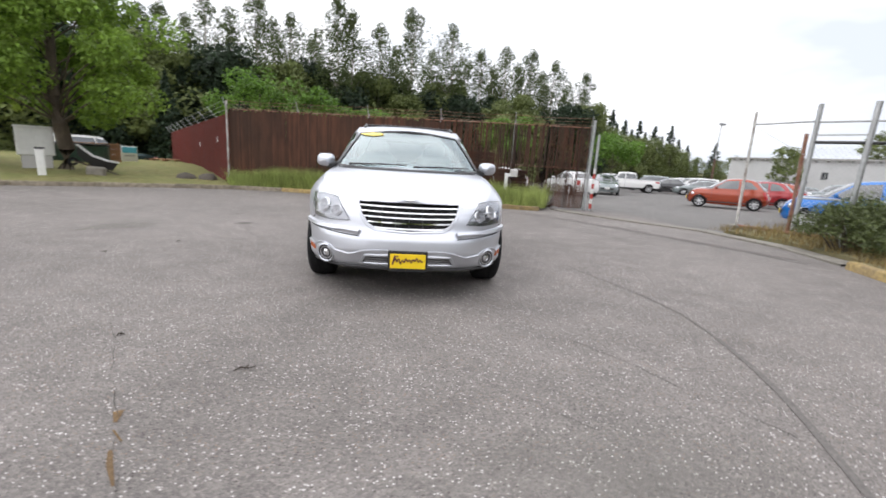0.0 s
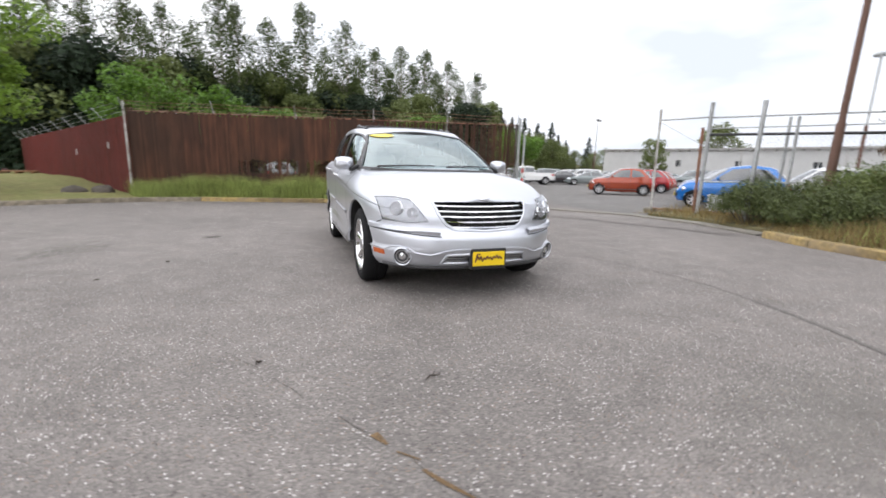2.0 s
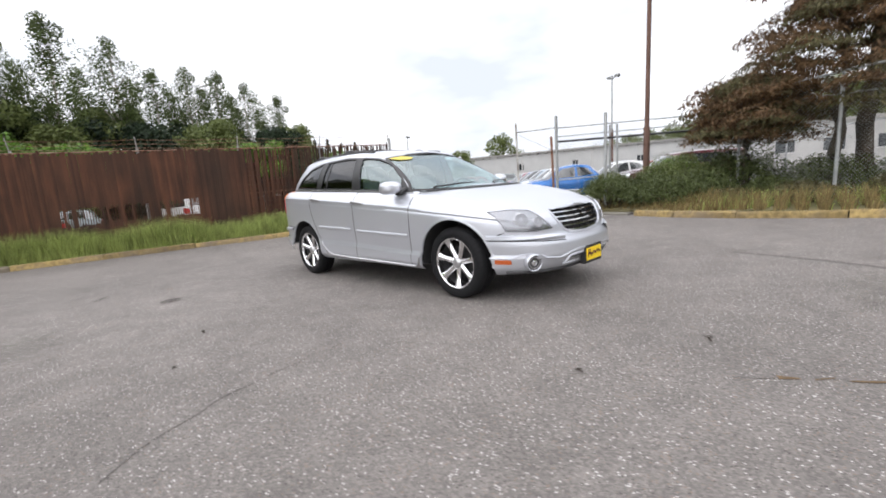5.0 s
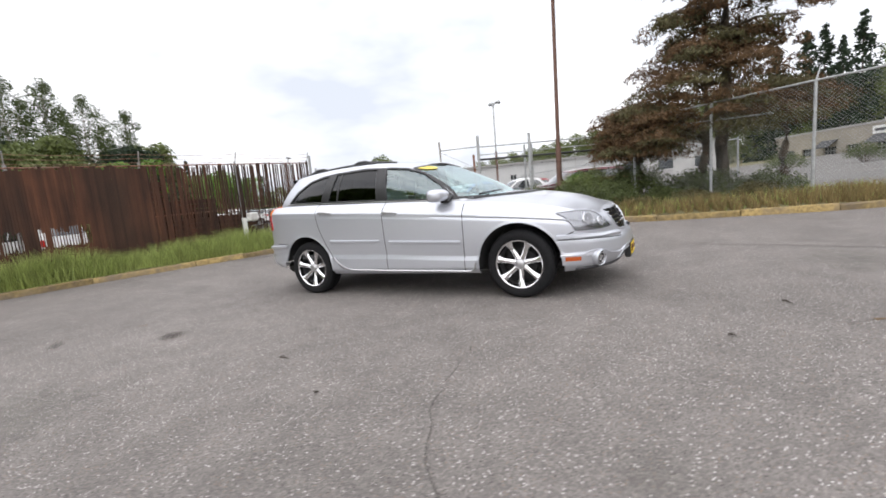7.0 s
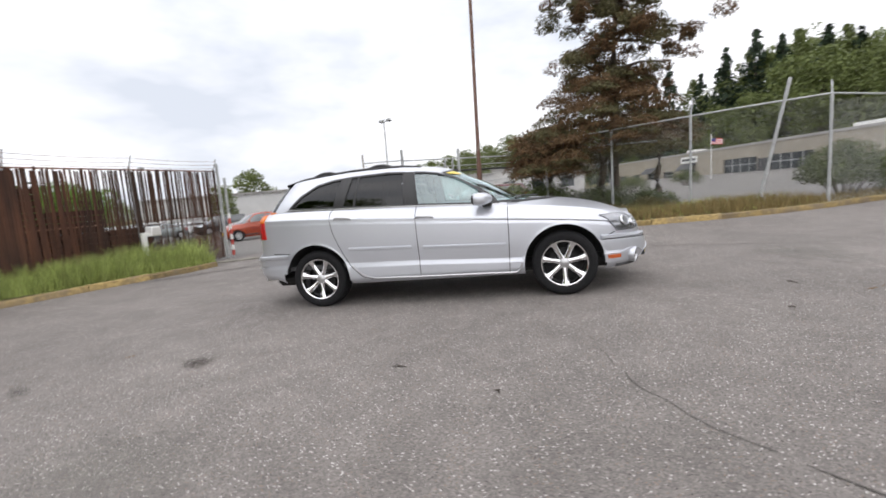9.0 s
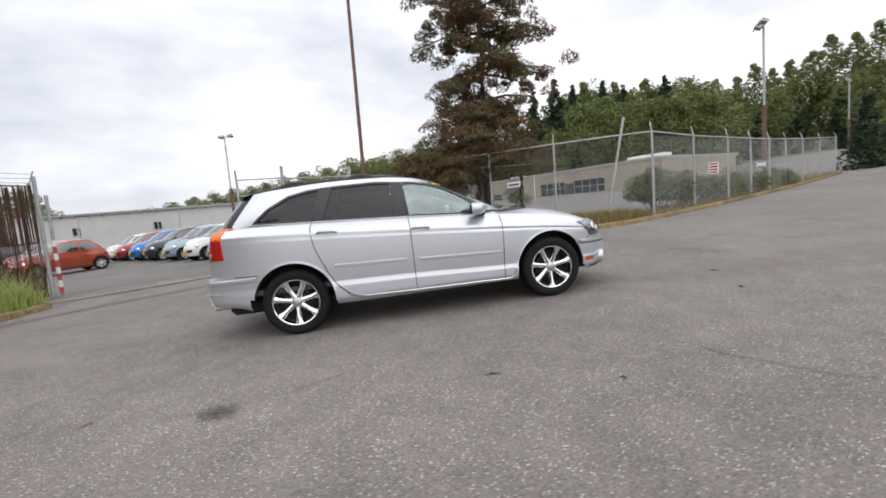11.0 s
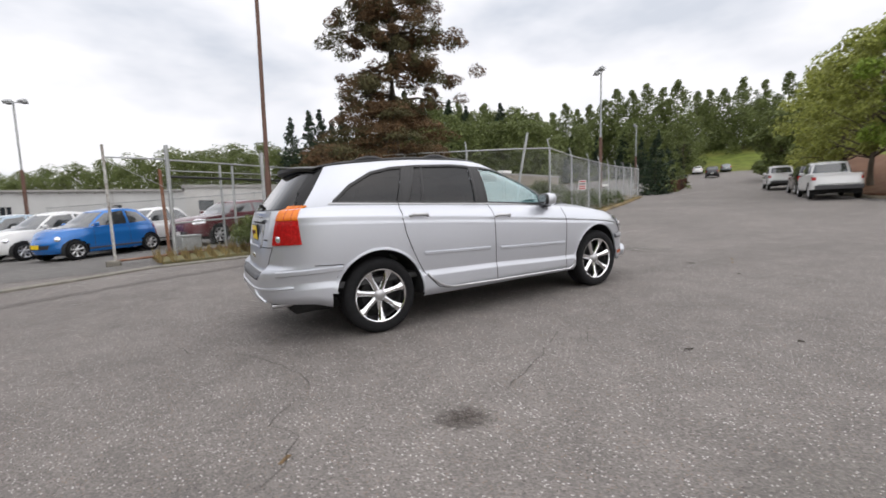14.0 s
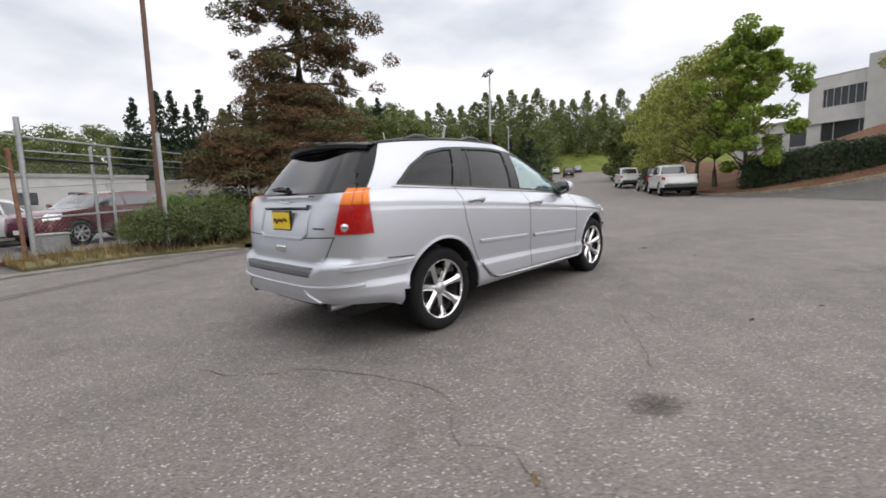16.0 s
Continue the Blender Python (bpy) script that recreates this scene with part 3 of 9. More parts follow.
class Shell:
    """A car's painted skin, from a spec of plan outlines and height tables. x forward, y left."""

    def __init__(self, s):
        self.s = s
        self.lower, self.hood, self.upper, self.roof = Shape(), Shape(), Shape(), Shape()
        base = closed(half_outline(*s["plan"], s["counts"]))
        n = len(base)
        rows = s["rows"]
        grid = []
        for j in range(rows + 1):
            v = j / rows
            ring = []
            for i, (x, y) in enumerate(base):
                (xa, ya), (xb, yb) = base[i - 1], base[(i + 1) % n]
                nx, ny = yb - ya, xa - xb
                k = math.hypot(nx, ny) or 1
                nx, ny = nx / k, ny / k
                zb, zs = smooth_table(x, s["sill"]), smooth_table(x, s["shoulder"])
                front, rear = max(0, nx) ** 2, max(0, -nx) ** 2
                if "crease" in s:
                    z, flank = self.flank(x, zb, zs, j)
                else:
                    z = lerp(zb, zs, v)
                    flank = smooth_table(z, s["side"])
                zr = z + s.get("dip", 0) * max(0.0, min(1.0, (0.62 - abs(y)) / 0.12))
                d = ny * ny * flank + front * smooth_table(z, s["front"]) + rear * smooth_table(zr, s["rear"])
                ring.append(Vector((x - nx * d, y - ny * d, z)))
            grid.append(ring)
        self.low = grid
        self.lower_faces = []
        for ring in grid:
            self.lower.v.extend([tuple(p) for p in ring])
        for j in range(rows):
            for i in range(n):
                self.lower.f.append((j * n + i, j * n + (i + 1) % n, (j + 1) * n + (i + 1) % n, (j + 1) * n + i))
        top = grid[-1]
        half = n // 2 + 1
        cols = s.get("cols", 24)
        # bonnet, and whatever deck lies under the cabin
        strips = []
        for i in range(half):
            p, q = top[i], top[-i % n]
            row = []
            for c in range(cols + 1):
                t = 1 - 2 * c / cols
                crown = smooth_table(p.x, s["crown"])
                row.append(Vector((p.x, p.y * t, p.z + crown * (1 - abs(t) ** 2.4))))
            strips.append(row)
        self.hood.grid(strips)
        b0 = closed(half_outline(*s["cabin_base"], s["counts"]))
        b1 = closed(half_outline(*s["cabin_top"], s["counts"]))
        rows_u = s["rows_u"]
        self.up = []
        for j in range(rows_u + 1):
            v = j / rows_u
            ring = []
            for (x0, y0), (x1, y1) in zip(b0, b1):
                z0 = smooth_table(x0, s["belt"]) - 0.02
                z1 = smooth_table(x1, s["gutter"])
                bul = s.get("bulge", 0.03) * math.sin(math.pi * v)
                x, y = lerp(x0, x1, v), lerp(y0, y1, v)
                r = math.hypot(x - x0 + 0.3 * (1 if x0 > 0 else -1), y) or 1
                fx = max(0.0, min(1.0, (x0 - s["cabin_base"][0]) / s["cabin_base"][1]))
                ring.append(Vector((x + bul * 1.2 * fx, y * (1 + bul / s["cabin_base"][6]), lerp(z0, z1, v) )))
            self.up.append(ring)
            self.upper.v.extend([tuple(p) for p in ring])
        for j in range(rows_u):
            for i in range(n):
                self.upper.f.append((j * n + i, j * n + (i + 1) % n, (j + 1) * n + (i + 1) % n, (j + 1) * n + i))
        rt = self.up[-1]
        strips = []
        for i in range(half):
            p, q = rt[i], rt[-i % n]
            row = []
            for c in range(cols + 1):
                t = 1 - 2 * c / cols
                row.append(Vector((p.x, p.y * t, p.z + smooth_table(p.x, s["roof_crown"]) * (1 - abs(t) ** 2.2))))
            strips.append(row)
        self.roof.grid(strips)
        vs, fs = [], []
        for sh in (self.lower, self.hood, self.upper, self.roof):
            o = len(vs)
            vs += sh.v
            fs += [tuple(i + o for i in q) for q in sh.f]
        self.tree = BVHTree.FromPolygons([Vector(p) for p in vs], fs)
        self.n = n

    def flank(self, x, zb, zs, j):
        """Height and inset of one row of the flank: a proud sill panel, a gently rounded door skin, a crease, a sloping shoulder."""
        s = self.s
        zc = min(smooth_table(x, s["crease"]), zs - 0.05)
        zl = max(zb + 0.03, min(smooth_table(x, s["ledge"]), zc - 0.2))
        k1, k2 = 9, 34
        if j <= k1:
            z = lerp(zb, zl - 0.010, j / k1)
            return z, 0.002 + 0.05 * max(0.0, 1 - (z - zb) / 0.07) ** 1.5
        if j <= k2:
            t = (j - k1) / (k2 - k1)
            z = lerp(zl, zc, t)
            return z, 0.022 * (1 - t) ** 3 + 0.004 * t * t + 0.020 * max(0.0, 1 - (zc - z) / 0.036) * (j < k2)
        z = lerp(zc, zs, (j - k2) / (s["rows"] - k2))
        f = (z - zc) / (zs - zc)
        return z, 0.002 + min(0.125, 0.95 * (zs - zc)) * (0.55 * f + 0.45 * f * f)

    def on(self, a, b, way, off=0.0):
        """The skin's point seen from a side: way 'l', 'r' (x, z), 'f', 'b' (y, z), 't' (x, y), or a rear corner 'cl', 'cr' ((x + |y|) / 1.414, z)."""
        if way[0] == "c":
            q = 0.70710678 if way == "cl" else -0.70710678
            d = Vector((0.70710678, -q, 0))
            p, nr, _, _ = self.tree.ray_cast(Vector((0.70710678 * a, q * a, b)) - d * 5, d)
            return p + nr * (off if nr.dot(d) < 0 else -off), (nr if nr.dot(d) < 0 else -nr)
        src, d = {"l": ((a, 4, b), (0, -1, 0)), "r": ((a, -4, b), (0, 1, 0)), "f": ((6, a, b), (-1, 0, 0)), "b": ((-6, a, b), (1, 0, 0)), "t": ((a, b, 4), (0, 0, -1))}[way]
        p, nr, _, _ = self.tree.ray_cast(Vector(src), Vector(d))
        if p is None:
            p, nr, _, _ = self.tree.find_nearest(Vector(src) * 0 + Vector({"l": (a, 0.9, b), "r": (a, -0.9, b), "f": (2.2, a, b), "b": (-2.3, a, b), "t": (a, b, 1.0)}[way]))
        if nr.dot(Vector(d)) > 0:
            nr = -nr
        return p + nr * off, nr

    def patch(self, low, high, way, nu=14, nv=6, off=0.004, deep=0.0):
        """A sheet on the skin between two lines of points (same reading direction)."""
        def along(pts, t):
            ds = [0]
            for p, q in zip(pts, pts[1:]):
                ds.append(ds[-1] + math.dist(p, q))
            w = t * ds[-1]
            for i in range(len(pts) - 1):
                if w <= ds[i + 1] + 1e-9:
                    k = (w - ds[i]) / ((ds[i + 1] - ds[i]) or 1)
                    return lerp(pts[i][0], pts[i + 1][0], k), lerp(pts[i][1], pts[i + 1][1], k)
            return pts[-1]
        rows = []
        for j in range(nv + 1):
            row = []
            for i in range(nu + 1):
                p, q = along(low, i / nu), along(high, i / nu)
                a, b = lerp(p[0], q[0], j / nv), lerp(p[1], q[1], j / nv)
                row.append(self.on(a, b, way, off)[0])
            rows.append(row)
        sh = Shape().grid(rows)
        if deep:
            rim = rows[0] + [r[-1] for r in rows[1:]] + rows[-1][-2::-1] + [r[0] for r in rows[-2:0:-1]]
            mid = sum(rim, Vector()) / len(rim)
            nr = self.on((mid.x + abs(mid.y)) * 0.70710678, mid.z, way)[1] if way[0] == "c" else self.on(*({"l": (mid.x, mid.z), "r": (mid.x, mid.z), "f": (mid.y, mid.z), "b": (mid.y, mid.z), "t": (mid.x, mid.y)}[way]), way)[1]
            k = len(rim)
            sh.add(rim + [p - nr * deep for p in rim], [(i, (i + 1) % k, k + (i + 1) % k, k + i) for i in range(k)])
        return sh

    def strip(self, pts, way, width=0.008, off=0.0025, thick=0.0, step=0.03, loop=False):
        """A band that lies on the skin along a line of points."""
        if loop:
            pts = list(pts) + [pts[0]]
        dense = []
        for p, q in zip(pts, pts[1:]):
            k = max(1, int(math.dist(p, q) / step))
            dense += [(lerp(p[0], q[0], i / k), lerp(p[1], q[1], i / k)) for i in range(k)]
        dense.append(pts[-1])
        ps = [self.on(a, b, way, off) for a, b in dense]
        left, right = [], []
        m = len(ps)
        for i, (p, nr) in enumerate(ps):
            a = ps[max(i - 1, 0)][0] if not loop else ps[(i - 1) % (m - 1)][0]
            b = ps[min(i + 1, m - 1)][0] if not loop else ps[(i + 1) % (m - 1)][0]
            sd = (b - a).cross(nr)
            sd = sd.normalized() * width / 2 if sd.length > 1e-6 else Vector((0, 0, width / 2))
            left.append(p + sd)
            right.append(p - sd)
        if not thick:
            return Shape().grid([left, right])
        up = [nr * thick for _, nr in ps]
        l2 = [lerp(p, q, 0.2) + u for p, q, u in zip(left, right, up)]
        r2 = [lerp(q, p, 0.2) + u for p, q, u in zip(left, right, up)]
        return Shape().grid([left, l2, r2, right])

    def skin(self, which, drop):
        """Splits the faces of one sheet: drop(centre, index) gives a part's name, or None for an opening."""
        sh = {"lower": self.lower, "hood": self.hood, "upper": self.upper, "roof": self.roof}[which]
        out = {}
        for k, q in enumerate(sh.f):
            c = [sum(sh.v[i][a] for i in q) / len(q) for a in range(3)]
            name = drop(c, k)
            if name:
                out.setdefault(name, []).append(q)
        res = {}
        for name, faces in out.items():
            used, vs = {}, []
            fs = []
            for q in faces:
                t = []
                for i in q:
                    if i not in used:
                        used[i] = len(vs)
                        vs.append(sh.v[i])
                    t.append(used[i])
                fs.append(tuple(t))
            one = Shape()
            one.v, one.f = vs, fs
            res[name] = one
        return res


def wheel(parent, x, y, side, radius=0.357, width=0.235, rim=0.260, spokes=7, metal=None, fine=48, flat=False):
    """One wheel; side +1: its face looks to +y."""
    at = Matrix.Translation((x, y, radius)) @ Matrix.Scale(side, 4, (0, 1, 0))
    h = width / 2
    tyre = Shape().lathe([(rim * 0.93, -h * 0.8), (rim + 0.012, -h * 0.96), (radius * 0.88, -h * 1.02), (radius * 0.97, -h * 0.86), (radius, -h * 0.62), (radius, -h * 0.2), (radius - 0.008, -h * 0.18), (radius - 0.008, -h * 0.12), (radius, -h * 0.1), (radius, h * 0.1), (radius - 0.008, h * 0.12), (radius - 0.008, h * 0.18), (radius, h * 0.2), (radius, h * 0.62), (radius * 0.97, h * 0.86), (radius * 0.88, h * 1.02), (rim + 0.012, h * 0.96), (rim * 0.985, h * 0.86)], fine, at)
    wh = part("wheel", tyre, RUBBER, parent, "black rubber tyre", 40)
    barrel = Shape().lathe([(rim * 0.99, h * 0.86), (rim * 0.975, h * 0.93), (rim * 0.95, h * 0.93), (rim * 0.92, h * 0.88), (rim * 0.90, h * 0.70), (rim * 0.895, h * 0.40)], fine, at)
    wr = part("rim", barrel, metal or CHROME, wh, "", 35)
    part("rim_barrel", Shape().lathe([(rim * 0.895, h * 0.40), (rim * 0.86, -h * 0.75)], fine, at), INTERIOR_DARK, wr, "", 35)
    sp = Shape()
    for k in range(spokes):
        a = 2 * math.pi * k / spokes - math.pi / 2
        rows = []
        for r, w, d, e in ((0.04, 0.030, 0.62, 0.30), (0.09, 0.028, 0.66, 0.20), (0.15, 0.027, 0.74, 0.2), (rim * 0.78, 0.031, 0.82, 0.3), (rim * 0.88, 0.040, 0.86, 0.45), (rim * 0.93, 0.052, 0.87, 0.5)):
            row = []
            for wy, dd in ((-w, e), (-w, d - 0.16), (-w * 0.72, d - 0.07), (-w * 0.25, d), (w * 0.25, d), (w * 0.72, d - 0.07), (w, d - 0.16), (w, e)):
                p = Vector((r * math.cos(a) - wy * math.sin(a), dd * h, r * math.sin(a) + wy * math.cos(a)))
                row.append(at @ p)
            rows.append(row)
        sp.grid(rows)
    part("spokes", sp, metal or CHROME, wh, "bright spokes", 30)
    hub = Shape().lathe([(0.0, h * 0.80), (0.028, h * 0.795), (0.042, h * 0.76), (0.054, h * 0.67), (0.062, h * 0.3)], 24, at)
    part("hub_cap", hub, metal or SATIN, wh, "", 40)
    disc = Shape().lathe([(0.0, h * 0.02), (rim * 0.62, h * 0.02), (rim * 0.62, -h * 0.1)], 24, at)
    part("brake_disc", disc, MATTE, wh, "dark brake disc", 30)
    back = Shape().lathe([(0.0, -h * 0.5), (rim * 0.9, -h * 0.5)], 20, at)
    part("wheel_back", back, MATTE, wh)
    return wh


GLOSS_BLACK = mat("gloss_black", (0.012, 0.012, 0.013), 0.25, 0, 0.1, 30, spec=0.25)
HERO = dict(
    plan=(0.9, 1.56, 3.0, -0.9, 1.60, 4.7, 0.982), counts=(64, 84, 56), rows=42, cols=40, dip=0.055,
    sill=[(-2.56, 0.40), (-2.1, 0.37), (-1.8, 0.29), (1.3, 0.27), (1.9, 0.26), (2.46, 0.262)],
    shoulder=[(-2.5, 1.20), (-1.9, 1.215), (-0.9, 1.17), (0.0, 1.12), (0.9, 1.055), (1.4, 1.0), (1.9, 0.915), (2.15, 0.845), (2.32, 0.80)],
    ledge=[(-1.9, 0.53), (-1.03, 0.505), (-0.2, 0.485), (0.9, 0.44), (1.9, 0.43)],
    crease=[(-2.2, 1.13), (-1.88, 1.12), (-1.08, 1.07), (-0.16, 1.0), (0.92, 0.905), (1.4, 0.86), (1.8, 0.81), (2.1, 0.76)],
    front=[(0.26, 0.13), (0.33, 0.06), (0.39, 0.022), (0.43, 0.0), (0.52, 0.01), (0.56, 0.03), (0.60, 0.075), (0.70, 0.10), (0.79, 0.15), (0.9, 0.22)],
    rear=[(0.34, 0.10), (0.42, 0.03), (0.50, 0.006), (0.515, 0.0), (0.60, 0.0), (0.66, 0.006), (0.69, 0.02), (0.715, 0.072), (0.80, 0.080), (1.0, 0.11), (1.2, 0.17)],
    crown=[(-2.5, 0.02), (-1.5, 0.0), (0.8, 0.055), (1.4, 0.085), (2.0, 0.075), (2.3, 0.045)],
    cabin_base=(0.25, 0.87, 5.0, -0.9, 1.44, 4.6, 0.846), cabin_top=(-0.75, 0.98, 3.2, -0.9, 1.12, 4.2, 0.69), rows_u=24,
    belt=[(-2.4, 1.20), (-1.9, 1.215), (-0.9, 1.17), (0.0, 1.12), (0.9, 1.06), (1.12, 1.075)],
    gutter=[(-2.05, 1.555), (-1.6, 1.60), (-0.9, 1.63), (-0.4, 1.62), (-0.05, 1.585), (0.23, 1.535)],
    roof_crown=[(-2.05, 0.02), (-1.0, 0.04), (0.0, 0.035), (0.23, 0.02)], bulge=0.04)


MIRROR = mat("mirror_silvering", (0.42, 0.43, 0.44), 0.03, 1.0, 0.02, 20)
STICKER = mat("yellow_sticker", (0.72, 0.58, 0.06), 0.35, 0, 0.05, 20)


def hero_car():
    car = thing("crossover_wagon", TIP @ pose(0.008, 0, 0, 0, 0, -90), "silver crossover wagon with chrome wheels parked on the asphalt yard", "car")
    sh = Shell(HERO)
    R, AX = 0.435, 1.477
    for i, (x, y, z) in enumerate(sh.lower.v):
        for cx in (AX, -AX):
            d = math.hypot(x - cx, z - 0.36)
            if abs(y) > 0.6 and R - 0.019 < d < R + 0.006:
                sh.lower.v[i] = (cx + (x - cx) * R / d, y, 0.36 + (z - 0.36) * R / d)
    # openings, as seen from the side (x, z), the front and the back (y, z)
    front_win = [(0.78, 1.085), (0.555, 1.275), (0.33, 1.42), (0.09, 1.505), (-0.06, 1.528), (-0.185, 1.54), (-0.15, 1.15)]
    rear_win = [(-0.295, 1.16), (-0.295, 1.548), (-0.5, 1.565), (-0.97, 1.562), (-1.10, 1.205)]
    quarter = [(-1.20, 1.212), (-1.085, 1.556), (-1.22, 1.546), (-1.43, 1.505), (-1.655, 1.39), (-1.83, 1.243)]
    ws_low = [(-0.80, 1.10), (-0.5, 1.085), (0, 1.085), (0.5, 1.085), (0.80, 1.10)]
    ws_high = [(-0.615, 1.505), (-0.3, 1.54), (0, 1.546), (0.3, 1.54), (0.615, 1.505)]
    ws = ws_low + ws_high[::-1]
    hg = [(-0.71, 1.215), (0.71, 1.215), (0.555, 1.525), (-0.555, 1.525)]
    hl = [(0.845, 0.846), (0.72, 0.852), (0.605, 0.834), (0.485, 0.662), (0.64, 0.652), (0.81, 0.664)]
    gr = [(-0.435, 0.822), (0.435, 0.822), (0.40, 0.72), (0.345, 0.64), (0.275, 0.60), (0, 0.585), (-0.275, 0.60), (-0.345, 0.64), (-0.40, 0.72)]
    lg = [(-0.39, 0.318), (0.39, 0.318), (0.35, 0.395), (0.0, 0.405), (-0.35, 0.395)]
    door_f = [(0.88, 0.30), (0.90, 0.75), (0.905, 1.10), (-0.15, 1.20), (-0.15, 0.33)]
    door_r = [(-0.15, 0.33), (-0.15, 1.2), (-1.21, 1.2), (-1.23, 1.12), (-1.20, 0.90), (-1.10, 0.65), (-1.03, 0.52), (-0.88, 0.36), (-0.74, 0.335)]

    def cut_low(c, k):
        x, y, z = c
        if abs(y) > 0.6:
            for cx in (AX, -AX):
                if math.hypot(x - cx, z - 0.36) < R + 0.010:
                    return None
        if x > 1.5:
            if inside(y, z, gr) or inside(y, z, lg):
                return None
            if math.hypot(abs(y) - 0.685, z - 0.372) < 0.046:
                return None
        if x > 1.6 and z < 0.62:
            return "front_bumper"
        if x < -1.78 and z < 0.70:
            return "rear_bumper"
        if x < -2.12 and abs(y) < 0.80:
            return "tailgate"
        if abs(y) > 0.8 and inside(x, z, door_f):
            return "front_door.l" if y > 0 else "front_door.r"
        if abs(y) > 0.8 and inside(x, z, door_r):
            return "rear_door.l" if y > 0 else "rear_door.r"
        return ("front_fender" if x > 0.8 else ("sill" if z < 0.46 else "quarter_panel")) + (".l" if y > 0 else ".r")

    pieces = sh.skin("lower", cut_low)
    made = {}
    for nm, s in pieces.items():
        made[nm] = part(nm.split(".")[0], s, SILVER, car, "", 50)
    hood_pieces = sh.skin("hood", lambda c, k: "bonnet" if c[0] > 0.70 and not inside(c[1], c[2], gr) else None)
    part("bonnet", hood_pieces["bonnet"], SILVER, car, "glossy silver bonnet", 50)

    def cut_up(c, k):
        x, y, z = c
        i = k % sh.n
        if x > 0.1 and inside(y, z, ws):
            return None
        if abs(y) > 0.55:
            for w in (front_win, rear_win, quarter):
                if inside(x, z, w):
                    return None
        if x < -1.7 and abs(y) < 0.78 and inside(y, z, hg):
            return None
        return "hatch_frame" if 175 <= i < sh.n - 175 and z > 1.19 else "cabin_frame"

    for nm, s in sh.skin("upper", cut_up).items():
        part(nm, s, SILVER if nm == "cabin_frame" else GLOSS_BLACK, car, "" if nm == "cabin_frame" else "gloss black hatch pillars", 50)
    roof = sh.skin("roof", lambda c, k: "roof")["roof"]
    roof_ob = part("roof", roof, SILVER, car, "", 50)
    # glass, and the black frames round it
    for sgn, way in ((1, "l"), (-1, "r")):
        part("front_side_window", sh.patch([front_win[0], front_win[-1]], front_win[1:-1] and [front_win[0]] + front_win[1:6], way, 18, 8, -0.006), GLASS, car, "clear greenish front side glass", 60)
        part("rear_side_window", sh.patch([rear_win[0], rear_win[4]], rear_win[1:4], way, 14, 8, -0.006), GLASS_DARK, car, "dark tinted rear side glass", 60)
        part("quarter_window", sh.patch([quarter[0], quarter[-1]], quarter[1:], way, 16, 8, -0.006), GLASS_DARK, car, "dark tinted quarter glass", 60)
        for w in (front_win, rear_win, quarter):
            part("window_trim", sh.strip(w, way, 0.032, 0.003, 0.004, 0.025, True), BLACK, car)
        part("window_pillar", sh.patch([(-0.14, 1.143), (-0.305, 1.152)], [(-0.175, 1.548), (-0.305, 1.557)], way, 3, 10, 0.004), BLACK, car)
        part("window_pillar", sh.patch([(-1.09, 1.198), (-1.21, 1.205)], [(-0.95, 1.574), (-1.09, 1.568)], way, 3, 10, 0.004), BLACK, car)
        part("window_divider", sh.strip([(-0.945, 1.195), (-0.875, 1.558)], way, 0.028, -0.003, 0.004), BLACK, car)
        part("belt_strip", sh.strip([(0.82, 1.07), (-0.1, 1.14), (-0.9, 1.185), (-1.87, 1.24)], way, 0.018, 0.005, 0.006), SATIN, car, "bright belt line strip")
        # gaps
        for line in (door_f[:3] + [(0.86, 1.09)], [(-0.155, 1.14), (-0.15, 0.32)], [(-1.20, 1.215), (-1.225, 1.16), (-1.225, 1.06), (-1.20, 0.92), (-1.15, 0.78), (-1.09, 0.64), (-1.02, 0.51), (-0.88, 0.365), (-0.76, 0.335), (0.80, 0.295), (0.88, 0.31)], [(-2.06, 0.712), (-1.82, 0.70)], [(1.96, 0.63), (2.03, 0.655)]):
            part("panel_gap", sh.strip(line, way, 0.009, 0.0015), GAP, car)
        for a, b in ((0.857, -0.09), (-0.23, -1.016)):
            part("door_moulding", sh.strip([(a, 0.625 if a > 0 else 0.68), (b, 0.665 if a > 0 else 0.71)], way, 0.036, 0.002, 0.015), SILVER, car, "silver rubbing strip", 40)
        part("sill_strip", sh.strip([(1.02, 0.40), (1.0, 0.335), (0.95, 0.306), (-0.2, 0.325), (-0.70, 0.340), (-0.80, 0.356), (-0.88, 0.398), (-0.95, 0.455), (-0.995, 0.507)], way, 0.020, 0.004, 0.012), SATIN, car, "bright sill strip", 40)
        for hx, hz in ((-0.055, 0.997), (-1.065, 1.07)):
            hd = Shape()
            p0, nr = sh.on(hx + 0.11, hz, way, 0.0)
            p1, _ = sh.on(hx - 0.09, hz + 0.01, way, 0.0)
            hd.tube([p0, lerp(p0, p1, 0.15) + nr * 0.04, lerp(p0, p1, 0.85) + nr * 0.04, p1], [0.014, 0.016, 0.016, 0.014], 10)
            part("door_handle", hd, SATIN, car, "bright door handle", 60)
        # arches
        for cx in (AX, -AX):
            pts = []
            for k in range(37):
                a = radians(-16 + 212 * k / 36)
                x, z = cx + (R - 0.004) * math.cos(a), 0.36 + (R - 0.004) * math.sin(a)
                if z > (0.43 if cx < 0 and x < cx else 0.30):
                    pts.append((x, z))
            ps = []
            for k in range(len(pts)):
                x, z = pts[k]
                q = sh.on(cx + (x - cx) * 1.03, 0.36 + (z - 0.36) * 1.03, way)[0]
                ps.append(Vector((x, q.y, z)))
